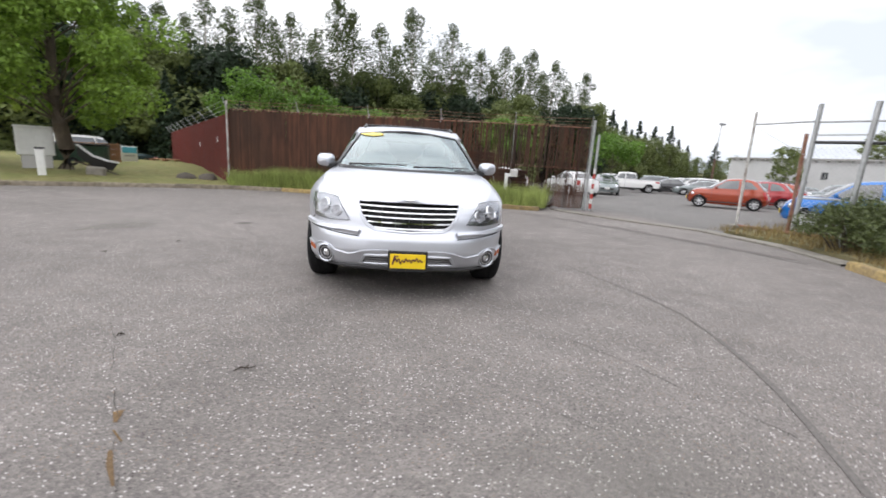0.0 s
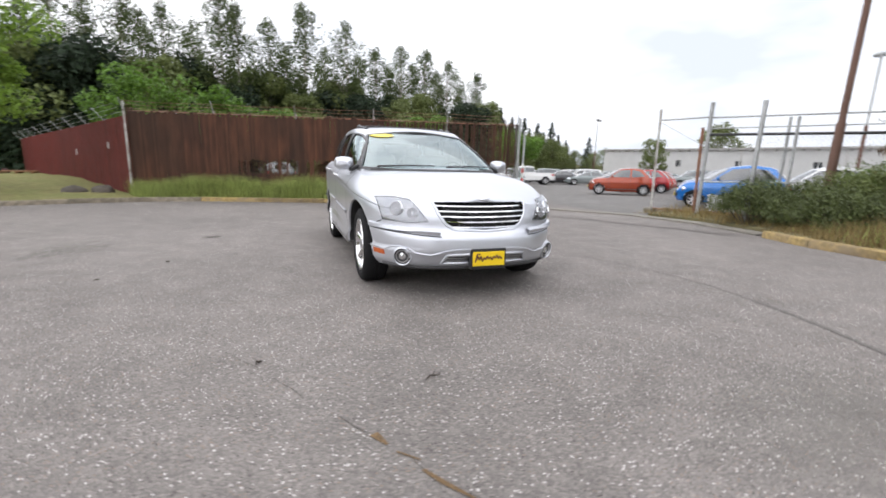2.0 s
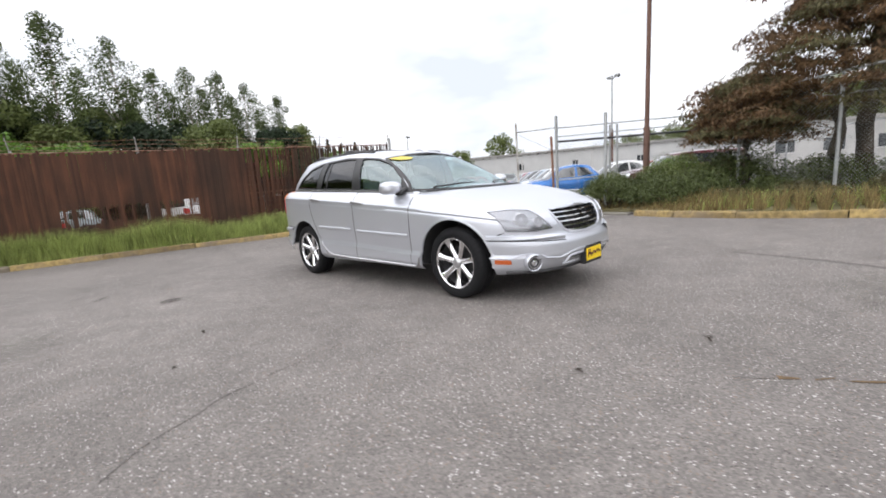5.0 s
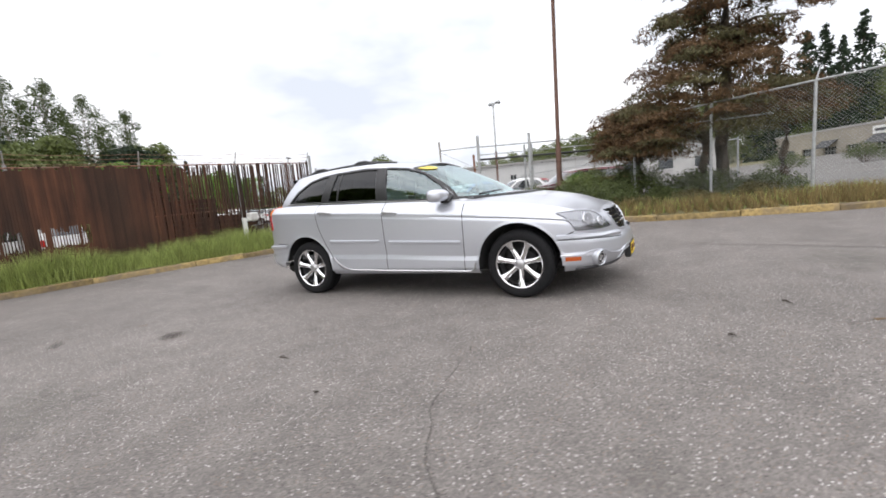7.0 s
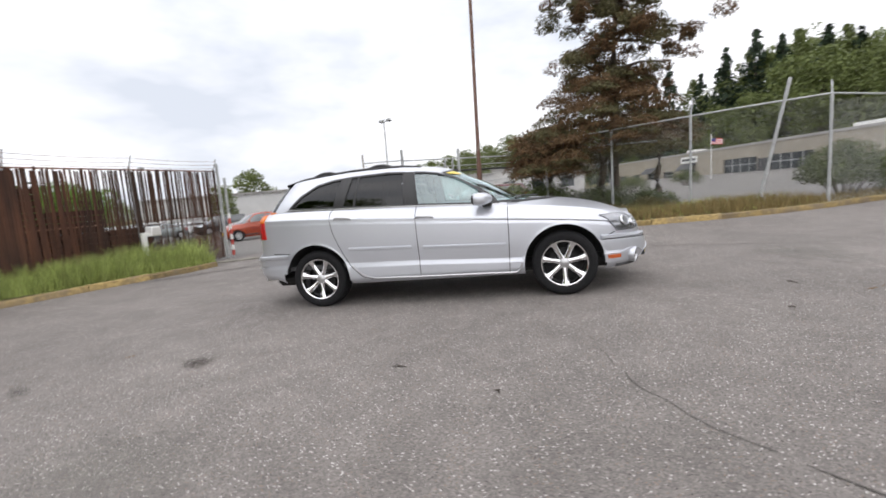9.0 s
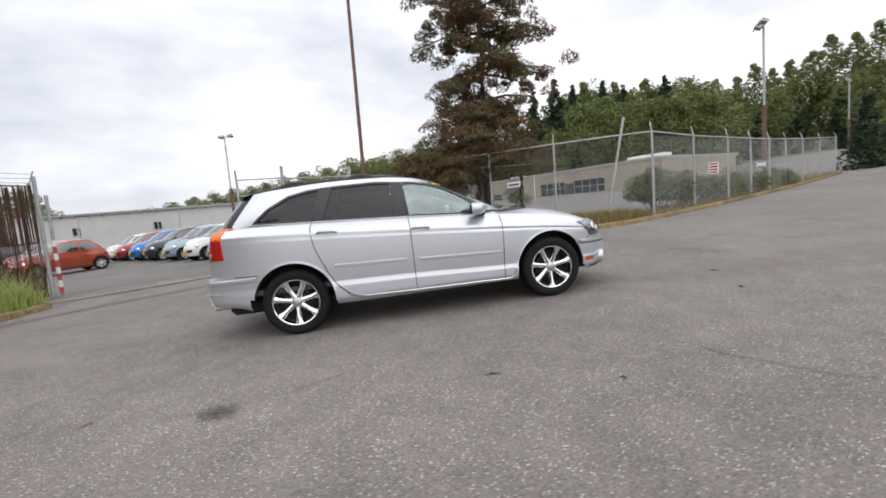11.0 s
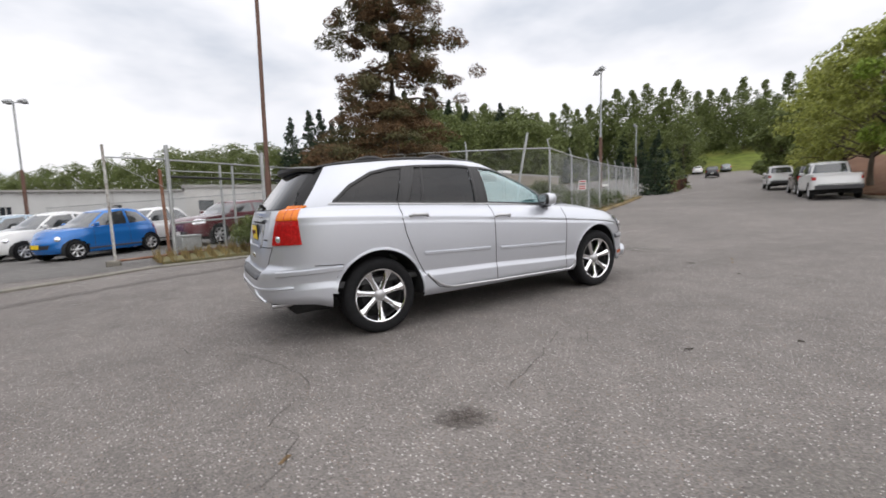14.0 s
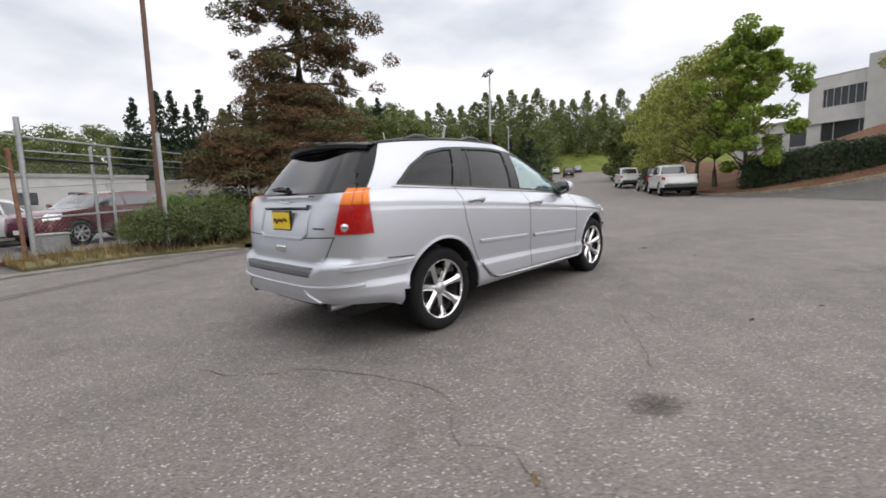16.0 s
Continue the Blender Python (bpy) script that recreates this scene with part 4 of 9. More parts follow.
            def arc(k, dy):
                row = []
                for p in ps:
                    x, z = cx + (p.x - cx) * k, 0.36 + (p.z - 0.36) * k
                    row.append(Vector((x, sh.on(x, max(z, 0.32), way)[0].y + sgn * dy if k > 1.02 else p.y + sgn * dy, z)))
                return row
            part("arch_lip", Shape().grid([arc(1.075, -0.004), arc(1.05, 0.0015), arc(1.025, 0.002), arc(1.006, 0.003), arc(1.0, -0.002), arc(1.0, -0.014)]), SILVER, car, "", 60)
            well = [arc(1.004, -0.010), [Vector((p.x, sgn * 0.55, p.z)) for p in ps]]
            ws2 = Shape().grid(well)
            ws2.add(well[1], [tuple(range(len(well[1])))])
            part("wheel_well", ws2, MATTE, car)
            wheel(car, cx, sgn * 0.818, sgn)
        # mirror
        mr = Shape()
        cm = Vector((0.63, sgn * 0.962, 1.148))
        rings = []
        for t, ww, hh in ((-0.085, 0.75, 0.72), (-0.06, 0.95, 0.95), (-0.01, 1.0, 1.0), (0.05, 0.9, 0.88), (0.09, 0.62, 0.6), (0.105, 0.2, 0.2)):
            ring = []
            for k in range(20):
                a = 2 * math.pi * k / 20
                ca, sa = math.cos(a), math.sin(a)
                r = (abs(ca) ** 3.2 + abs(sa) ** 3.2) ** (-1 / 3.2)
                ring.append(cm + Vector((t - 0.02 * ca * sgn, 0.105 * ww * r * ca, 0.072 * hh * r * sa)))
            rings.append(ring + [ring[0]])
        mr.grid(rings)
        mr.add(rings[-1][:-1], [tuple(range(20))])
        mir = part("door_mirror", mr, SILVER, car, "silver door mirror", 60)
        part("mirror_glass", Shape().add([p + Vector((-0.001, 0, 0)) for p in rings[0][:-1]], [tuple(range(20))]), MIRROR, mir, "mirror glass")
        part("mirror_bezel", Shape().grid([[cm + (p - cm) * 1.012 + Vector((-0.001, 0, 0)) for p in rings[0]], [cm + (p - cm) * 1.012 for p in rings[1]]]), BLACK, mir)
        part("mirror_foot", Shape().box((0.68, sgn * 0.855, 1.10), (0.11, 0.13, 0.045), pose(0, 0, 0, sgn * -25, 0, 0), 0.012), BLACK, mir)
        part("mirror_sail", sh.patch([(0.83, 1.07), (0.62, 1.085)], [(0.70, 1.165), (0.62, 1.22)], way, 3, 4, 0.004), BLACK, mir)
        # headlights
        low = [(0.485, 0.662), (0.64, 0.652), (0.74, 0.656), (0.81, 0.664)]
        high = [(0.605, 0.834), (0.69, 0.85), (0.77, 0.852), (0.845, 0.846)]
        low, high = [(sgn * a, b) for a, b in low], [(sgn * a, b) for a, b in high]
        head = part("headlight", sh.patch(low, high, "f", 20, 10, 0.003), LAMP_BACK, car, "clear headlight with twin round lamps", 60)
        part("lens_cover", sh.patch(low, high, "f", 20, 10, 0.026, 0.024), GLASS_LIGHT, head, "", 60)
        part("lamp_rim", sh.strip([(sgn * a, b) for a, b in hl], "f", 0.006, 0.003, 0.004, 0.02, True), BLACK, head)
        for ly, lz, lr in ((0.60, 0.728, 0.044), (0.715, 0.762, 0.055)):
            p, nr = sh.on(sgn * ly, lz, "f", 0.004)
            m2 = Matrix.Translation(p) @ nr.to_track_quat("Y", "Z").to_matrix().to_4x4()
            part("reflector", Shape().lathe([(lr * 1.15, 0.0), (lr * 1.08, 0.014), (lr, 0.016), (lr * 0.92, 0.006)], 28, m2), LAMP_CHROME, head, "", 60)
            part("lamp_bowl", Shape().lathe([(lr * 0.92, 0.006), (lr * 0.55, 0.002), (lr * 0.2, 0.001)], 28, m2), SATIN_DARK, head, "", 60)
            part("projector", Shape().lathe([(0.0, 0.014), (0.010, 0.012), (0.018, 0.006), (0.022, 0.0)], 16, m2), GLASS_LIGHT, head, "", 60)
        # fog lamp
        p, nr = sh.on(sgn * 0.685, 0.372, "f", 0.004)
        m2 = Matrix.Translation(p + Vector((0.007, 0, 0))) @ (nr + Vector((0.8, 0, 0))).to_track_quat("Y", "Z").to_matrix().to_4x4()
        fog = part("fog_lamp", Shape().lathe([(0.082, -0.09), (0.084, -0.002), (0.080, 0.012), (0.074, 0.016), (0.068, 0.012), (0.066, 0.004)], 36, m2), SILVER, car, "round fog lamp in a silver ring", 50)
        part("fog_bowl", Shape().lathe([(0.067, 0.006), (0.050, 0.002), (0.022, 0.0), (0.0, 0.0)], 28, m2), INTERIOR_DARK, fog, "", 60)
        part("fog_bulb", Shape().lathe([(0.0, 0.010), (0.012, 0.008), (0.02, 0.003), (0.03, 0.0)], 20, m2), LAMP_CHROME, fog, "", 60)
        part("fog_gasket", Shape().lathe([(0.056, 0.002), (0.054, 0.009), (0.049, 0.008), (0.047, 0.001)], 32, m2), SATIN, fog, "", 60)
        # side marker, bumper strips
        part("side_marker", sh.patch([(2.08, 0.365), (1.94, 0.37)], [(2.08, 0.405), (1.94, 0.41)], way, 6, 2, 0.006, 0.01), MARKER, car, "dull amber side marker")
        part("bumper_strip", sh.strip([(sgn * 0.885, 0.612), (sgn * 0.82, 0.605), (sgn * 0.62, 0.588), (sgn * 0.40, 0.572)], "f", 0.05, 0.002, 0.026), SILVER, car, "silver bumper strip", 40)
        # dark line painted for the shade under the bumper strip
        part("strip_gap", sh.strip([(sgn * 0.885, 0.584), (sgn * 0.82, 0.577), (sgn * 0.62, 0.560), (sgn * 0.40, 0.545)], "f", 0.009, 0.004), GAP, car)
        part("bumper_crease", sh.strip([(sgn * 0.885, 0.423), (sgn * 0.80, 0.42), (sgn * 0.755, 0.445), (sgn * 0.70, 0.455), (sgn * 0.645, 0.44), (sgn * 0.60, 0.41), (sgn * 0.48, 0.395), (sgn * 0.36, 0.43), (sgn * 0.28, 0.442), (sgn * 0.16, 0.444)], "f", 0.016, 0.001, 0.01), SILVER, car, "", 60)
        # tail lights
        cw = "cl" if sgn > 0 else "cr"
        lamp = part("tail_light", sh.patch([(-1.171, 0.905), (-0.887, 0.905)], [(-1.115, 1.115), (-0.905, 1.115)], cw, 14, 8, 0.010, 0.015), LAMP_RED, car, "red and amber tail light wrapping the corner", 60)
        part("amber_section", sh.patch([(-1.115, 1.119), (-0.905, 1.119)], [(-1.081, 1.232), (-0.915, 1.232)], cw, 14, 6, 0.010, 0.015), LAMP_AMBER, lamp, "amber upper section", 60)
        q, qn = sh.on(-1.09, 0.955, cw, 0.012)
        part("reverse_lamp", Shape().lathe([(0.0, 0.003), (0.022, 0.002), (0.028, -0.002)], 20, Matrix.Translation(q) @ qn.to_track_quat("Y", "Z").to_matrix().to_4x4()), LAMP_CHROME, lamp, "small clear lamp", 60)
        for u in (0.35, 0.68):
            part("lens_rib", sh.strip([(lerp(-1.145, -0.875, u), 0.912), (lerp(-1.07, -0.90, u), 1.228)], cw, 0.006, 0.010, 0.002), LAMP_RED, lamp)
        # roof rail
        pts = []
        for k in range(25):
            x = lerp(-0.12, -1.92, k / 24)
            q = sh.on(x, sgn * table(x, [(-1.92, 0.54), (-1.6, 0.60), (-0.4, 0.605), (0.10, 0.55)]), "t")[0]
            pts.append(q + Vector((0, 0, 0.001 + 0.009 * min(1.0, k / 4, (24 - k) / 4))))
        rail = part("roof_rail", Shape().tube(pts, 0.017, 10), BLACK, car, "black roof rail", 60)
        for x in (-0.62, -1.14, -1.62):
            q = sh.on(x, sgn * 0.60, "t")[0]
            part("rail_foot", Shape().box(q + Vector((0, 0, 0.004)), (0.12, 0.028, 0.024), None, 0.008), BLACK, rail)
        for x in (-0.64, -1.36):
            q = sh.on(x, sgn * 0.60, "t")[0]
            part("bar_clamp", Shape().tube([q + Vector((0.16, 0, 0.014)), q + Vector((0.05, 0, 0.038)), q + Vector((-0.05, 0, 0.038)), q + Vector((-0.16, 0, 0.014))], [0.012, 0.019, 0.019, 0.012], 8), BLACK, rail, "", 60)
        part("wiper", Shape().tube([sh.on(sgn * 0.35 - 0.3, 1.10, "f", 0.02)[0], sh.on(sgn * 0.35 + 0.02, 1.115, "f", 0.02)[0], sh.on(sgn * 0.35 + 0.33, 1.12, "f", 0.018)[0]], [0.012, 0.01, 0.006], 6), BLACK, car, "black wiper")
        # bumper steps at the back
        part("rear_bumper_strip", sh.strip([(-0.62, 0.672), (-0.80, 0.668), (-0.98, 0.662), (-1.12, 0.655)], "cl" if sgn > 0 else "cr", 0.05, 0.003, 0.022), SILVER, car, "", 40)
    for x in (-0.64, -1.36):
        q = sh.on(x, 0, "t")[0].z
        part("cross_bar", Shape().tube([(x, -0.60, q + 0.008), (x, -0.3, q + 0.020), (x, 0.3, q + 0.020), (x, 0.60, q + 0.008)], 0.012, 8), BLACK, car, "black roof cross bar", 60)
    part("windscreen", sh.patch(ws_low, ws_high, "f", 30, 12, -0.006), GLASS, car, "clear windscreen reflecting the sky", 60)
    part("windscreen_trim", sh.strip(ws, "f", 0.035, 0.003, 0.003, 0.03, True), BLACK, car)
    part("cowl", sh.patch([(-0.76, 1.07), (0, 1.07), (0.76, 1.07)], [(-0.80, 1.10), (0, 1.09), (0.80, 1.10)], "f", 20, 2, 0.003), MATTE, car)
    part("price_sticker", sh.patch([(-0.60, 1.492), (-0.53, 1.474), (-0.44, 1.47), (-0.36, 1.478), (-0.31, 1.496)], [(-0.60, 1.496), (-0.53, 1.512), (-0.44, 1.518), (-0.36, 1.514), (-0.31, 1.5)], "f", 12, 3, 0.003), STICKER, car, "yellow sticker on the windscreen")
    part("rear_window", sh.patch([hg[0], hg[1]], [hg[3], hg[2]], "b", 24, 10, 0.0), GLASS_DARK, car, "dark tinted rear window", 60)
    # grille
    grille = part("grille", sh.patch([(-0.46, 0.60), (-0.30, 0.56), (0, 0.55), (0.30, 0.56), (0.46, 0.60)], [(-0.50, 0.835), (0, 0.835), (0.50, 0.835)], "f", 24, 8, -0.06), MATTE, car, "black grille with chrome bars")
    for k in range(5):
        z = 0.796 - 0.0435 * k
        hw = table(z, [(0.60, 0.275), (0.64, 0.345), (0.72, 0.40), (0.82, 0.435)]) - 0.006
        part("grille_bar", sh.strip([(lerp(-hw, hw, i / 16), z - 0.008 * (1 - abs(i / 8 - 1) ** 2)) for i in range(17)], "f", 0.018, -0.016, 0.010), CHROME, grille, "chrome bar", 40)
    part("grille_back", Shape().box((2.20, 0, 0.675), (0.03, 0.84, 0.26)), MATTE, grille)
    for k in range(-3, 4):
        part("grille_fin", sh.strip([(k * 0.115, 0.61), (k * 0.115, 0.80)], "f", 0.008, -0.05, 0.018), BLACK, grille)
    part("grille_surround", sh.strip([gr[1]] + gr[2:] + [gr[0]], "f", 0.03, -0.002, 0.010, 0.02), SILVER, grille, "silver surround", 50)
    wing = Shape()
    p = sh.on(0, 0.842, "f", 0.008)[0]
    for sgn in (1, -1):
        wing.tube([p, p + Vector((-0.005, sgn * 0.03, 0.004)), p + Vector((-0.010, sgn * 0.075, 0.009))], [0.008, 0.006, 0.002], 8)
    part("badge", wing, CHROME, car, "chrome wing badge", 60)
    part("bumper_lip", sh.strip([(-0.80, 0.285), (-0.4, 0.278), (0, 0.276), (0.4, 0.278), (0.80, 0.285)], "f", 0.035, 0.002, 0.014), INTERIOR_DARK, car, "dark lip under the bumper", 40)
    low_gr = part("lower_grille", sh.patch([(-0.39, 0.318), (0.39, 0.318)], [(-0.35, 0.395), (0.35, 0.395)], "f", 16, 4, -0.04), MATTE, car)
    for z in (0.335, 0.358, 0.381):
        part("lower_bar", sh.strip([(-0.36, z), (-0.18, z), (0, z), (0.18, z), (0.36, z)], "f", 0.012, -0.012, 0.01), SATIN, low_gr)
    part("lower_surround", sh.strip(lg, "f", 0.025, 0.0, 0.01, 0.02, True), SILVER, low_gr, "", 50)
    # plates
    plate = part("front_plate", Shape().box((2.435, 0, 0.36), (0.06, 0.325, 0.175), None, 0.006), BLACK, car, "yellow dealer plate in a black holder")
    part("plate_face", Shape().box((2.468, 0, 0.362), (0.006, 0.29, 0.120), None, 0.002), YELLOW, plate)
    ink = Shape()
    ink.tube([(2.473, -0.11 + 0.23 * k / 60, 0.362 + 0.014 * k / 60 + (0.014 * math.sin(k * 0.83) + 0.008 * math.sin(k * 0.31)) * (1.3 if k < 14 else 0.8)) for k in range(61)], 0.0055, 5)
    ink.tube([(2.472, -0.125, 0.335), (2.472, -0.105, 0.405), (2.472, -0.08, 0.40)], 0.007, 5)
    part("plate_bar", ink, INK, plate, "dark red wavy stroke")
    q = sh.on(0.10, 1.0, "b", 0.01)[0]
    plate2 = part("rear_plate", Shape().box((q.x, 0.0, 1.0), (0.02, 0.31, 0.165), None, 0.006), BLACK, car, "yellow dealer plate in a black holder")
    part("plate_face", Shape().box((q.x - 0.012, 0, 1.0), (0.006, 0.28, 0.135), None, 0.002), YELLOW, plate2)
    ink = Shape()
    ink.tube([(q.x - 0.016, 0.11 - 0.22 * k / 60, 0.995 + 0.014 * k / 60 + (0.014 * math.sin(k * 0.83) + 0.008 * math.sin(k * 0.31)) * (1.3 if k < 14 else 0.8)) for k in range(61)], 0.0055, 5)
    part("plate_bar", ink, INK, plate2, "dark red wavy stroke")
    # tailgate furniture
    part("plate_lintel", sh.strip([(-0.36, 1.108), (0.36, 1.108)], "b", 0.035, 0.003, 0.026), SILVER, car, "", 40)
    # the lintel's shade on the tailgate, painted as a dark strip
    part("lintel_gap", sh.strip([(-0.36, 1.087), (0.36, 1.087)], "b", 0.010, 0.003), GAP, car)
    badge = Shape()
    p = sh.on(0, 1.14, "b", 0.008)[0]
    for sgn in (1, -1):
        badge.tube([p, p + Vector((0.0, sgn * 0.04, 0.004)), p + Vector((0.0, sgn * 0.11, 0.012))], [0.009, 0.007, 0.003], 8)
    part("badge", badge, CHROME, car, "chrome wing badge", 60)
    part("plate_recess_edge", sh.strip([(-0.38, 1.08), (-0.37, 0.90), (-0.32, 0.865), (0.32, 0.865), (0.37, 0.90), (0.38, 1.08)], "b", 0.026, 0.001, 0.012), SILVER, car, "", 40)
    for sgn in (1, -1):
        part("tailgate_gap", sh.strip([(sgn * 0.36, 0.872), (sgn * 0.70, 0.885)], "b", 0.008, 0.002), GAP, car)
        part("tailgate_gap", sh.strip([(sgn * 0.69, 0.88), (sgn * 0.64, 0.78), (sgn * 0.60, 0.70)], "b", 0.009, 0.002), GAP, car)
    part("model_badge", sh.strip([(-0.60, 0.945), (-0.46, 0.945)], "b", 0.014, 0.002, 0.003), INTERIOR_DARK, car)
    STEP = mat("grey_ribbed_plastic", (0.10, 0.10, 0.105), 0.55, 0, 0.1, 30, stretch=(1, 1, 40))
    step = part("bumper_step", sh.patch([(-0.50, 0.60), (0.50, 0.60)], [(-0.56, 0.655), (0.56, 0.655)], "b", 24, 5, 0.004), STEP, car, "grey ribbed bumper step")
    for q2 in (0.612, 0.626, 0.640):
        part("step_rib", sh.strip([(-0.50, q2), (0.50, q2)], "b", 0.005, 0.005, 0.003), STEP, step)
    part("step_edge", sh.strip([(-0.52, 0.596), (0.52, 0.596)], "b", 0.008, 0.002), GAP, car)
    part("bumper_line", sh.strip([(-0.86, 0.538), (-0.7, 0.525), (-0.45, 0.515), (0, 0.51), (0.45, 0.515), (0.7, 0.525), (0.86, 0.538)], "b", 0.024, 0.001, 0.012), SILVER, car, "", 60)
    for sgn in (1, -1):
        part("bumper_chevron", sh.strip([(sgn * 0.42, 0.51), (sgn * 0.58, 0.40)], "b", 0.024, 0.001, 0.012), SILVER, car, "", 60)
        part("tailpipe", Shape().tube([(-2.1, sgn * 0.62, 0.365), (-2.40, sgn * 0.62, 0.36)], 0.03, 16, False), SATIN, car, "bright tailpipe", 60)
    part("tailgate_latch", Shape().box((sh.on(0.0, 0.775, "b")[0].x - 0.004, 0.0, 0.775), (0.02, 0.15, 0.05), None, 0.008), CHROME, car, "bright latch grip")
    sp = Shape()
    rows = []
    for k in range(25):
        y = lerp(-0.60, 0.60, k / 24)
        zz = 1.60 - 0.03 * abs(y / 0.60) ** 2.2
        xx = -2.03 + 0.17 * abs(y / 0.60) ** 2.4
        rows.append([Vector((xx + 0.14, y, zz + 0.012)), Vector((xx, y, zz + 0.014)), Vector((xx - 0.075, y, zz + 0.0)), Vector((xx - 0.07, y, zz - 0.03)), Vector((xx + 0.08, y, zz - 0.05))])
    sp.grid(rows)
    part("spoiler", sp, BLACK, car, "black roof spoiler", 40)
    wip = Shape().tube([sh.on(0.0, 1.235, "b", 0.02)[0], sh.on(0.12, 1.255, "b", 0.022)[0], sh.on(0.34, 1.25, "b", 0.012)[0]], [0.02, 0.014, 0.006], 8)
    part("rear_wiper", wip, BLACK, car, "black rear wiper")
    # cabin
    part("underbody", Shape().box((-0.05, 0, 0.33), (4.4, 1.34, 0.16), None, 0.05), MATTE, car)
    part("front_under", Shape().box((2.0, 0, 0.29), (0.35, 1.2, 0.05), None, 0.02), MATTE, car)
    part("cabin_floor", Shape().box((-0.6, 0, 0.50), (3.0, 1.74, 0.05)), INTERIOR_DARK, car)
    part("firewall", Shape().box((0.80, 0, 0.78), (0.05, 1.6, 0.55)), INTERIOR_DARK, car)
    part("dashboard", Shape().box((0.72, 0, 0.96), (0.42, 1.62, 0.20), pose(0, 0, 0, 0, -8, 0), 0.06), INTERIOR_DARK, car, "dark dashboard")
    part("headliner", Shape().box((-0.85, 0, 1.555), (1.7, 1.22, 0.02)), INTERIOR, car)
    part("parcel_floor", Shape().box((-1.75, 0, 0.85), (0.9, 1.6, 0.04)), INTERIOR_DARK, car)
    for sx in (0.02, -0.95):
        for sgn in (1, -1):
            seat = part("seat", Shape().box((sx, sgn * 0.40, 0.72), (0.52, 0.50, 0.16), pose(0, 0, 0, 0, -6, 0), 0.05), INTERIOR, car, "grey leather seat", 40)
            part("seat_back", Shape().box((sx - 0.30, sgn * 0.40, 1.0), (0.16, 0.48, 0.62), pose(0, 0, 0, 0, -16, 0), 0.06), INTERIOR, seat, "", 40)
            part("headrest", Shape().box((sx - 0.40, sgn * 0.40, 1.36), (0.10, 0.26, 0.17), pose(0, 0, 0, 0, -12, 0), 0.04), INTERIOR, seat, "", 40)
    sw = Shape()
    ring = [(0.40 + 0.19 * math.cos(a) * 0.35, 0.40 + 0.19 * math.sin(a), 1.02 + 0.19 * math.cos(a) * 0.94) for a in [2 * math.pi * k / 24 for k in range(25)]]
    sw.tube(ring, 0.016, 8, False)
    sw.tube([(0.40, 0.22, 1.02), (0.40, 0.58, 1.02)], 0.018, 8)
    part("steering_wheel", sw, INTERIOR_DARK, car, "", 60)
    return car


hero_car()

# ---- plants ----
LEAF_MAPLE = leaf_mat("maple_leaf", (0.115, 0.215, 0.03), 0.4, 0.5, 0.35)
LEAF_POPLAR = leaf_mat("poplar_leaf", (0.068, 0.094, 0.027), 0.4, 0.6, 0.2)
LEAF_YARD = leaf_mat("shady_maple_leaf", (0.19, 0.295, 0.045), 0.4, 0.5, 0.45)
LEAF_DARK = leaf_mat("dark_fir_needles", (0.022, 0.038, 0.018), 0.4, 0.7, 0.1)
LEAF_WOOD = leaf_mat("wood_leaf", (0.135, 0.165, 0.052), 0.25, 0.6, 0.2)
LEAF_BROWN = leaf_mat("brown_dry_needles", (0.125, 0.074, 0.036), 0.5, 0.8, 0.1)
LEAF_PINE = leaf_mat("olive_needles", (0.105, 0.096, 0.044), 0.45, 0.8, 0.1)
LEAF_BUSH = leaf_mat("bush_leaf", (0.088, 0.110, 0.038), 0.45, 0.6, 0.2)
LEAF_YELLOW = leaf_mat("yellow_green_leaf", (0.31, 0.335, 0.085), 0.4, 0.5, 0.45)
LEAF_LIME = leaf_mat("fresh_maple_leaf", (0.225, 0.305, 0.05), 0.4, 0.5, 0.45)
LEAF_HEDGE = leaf_mat("hedge_leaf", (0.025, 0.05, 0.018), 0.4, 0.5, 0.1)
GRASS_TALL = leaf_mat("tall_green_grass", (0.34, 0.40, 0.125), 0.4, 0.6, 0.3)
GRASS_DRY = leaf_mat("dry_grass", (0.24, 0.18, 0.075), 0.4, 0.7, 0.2)


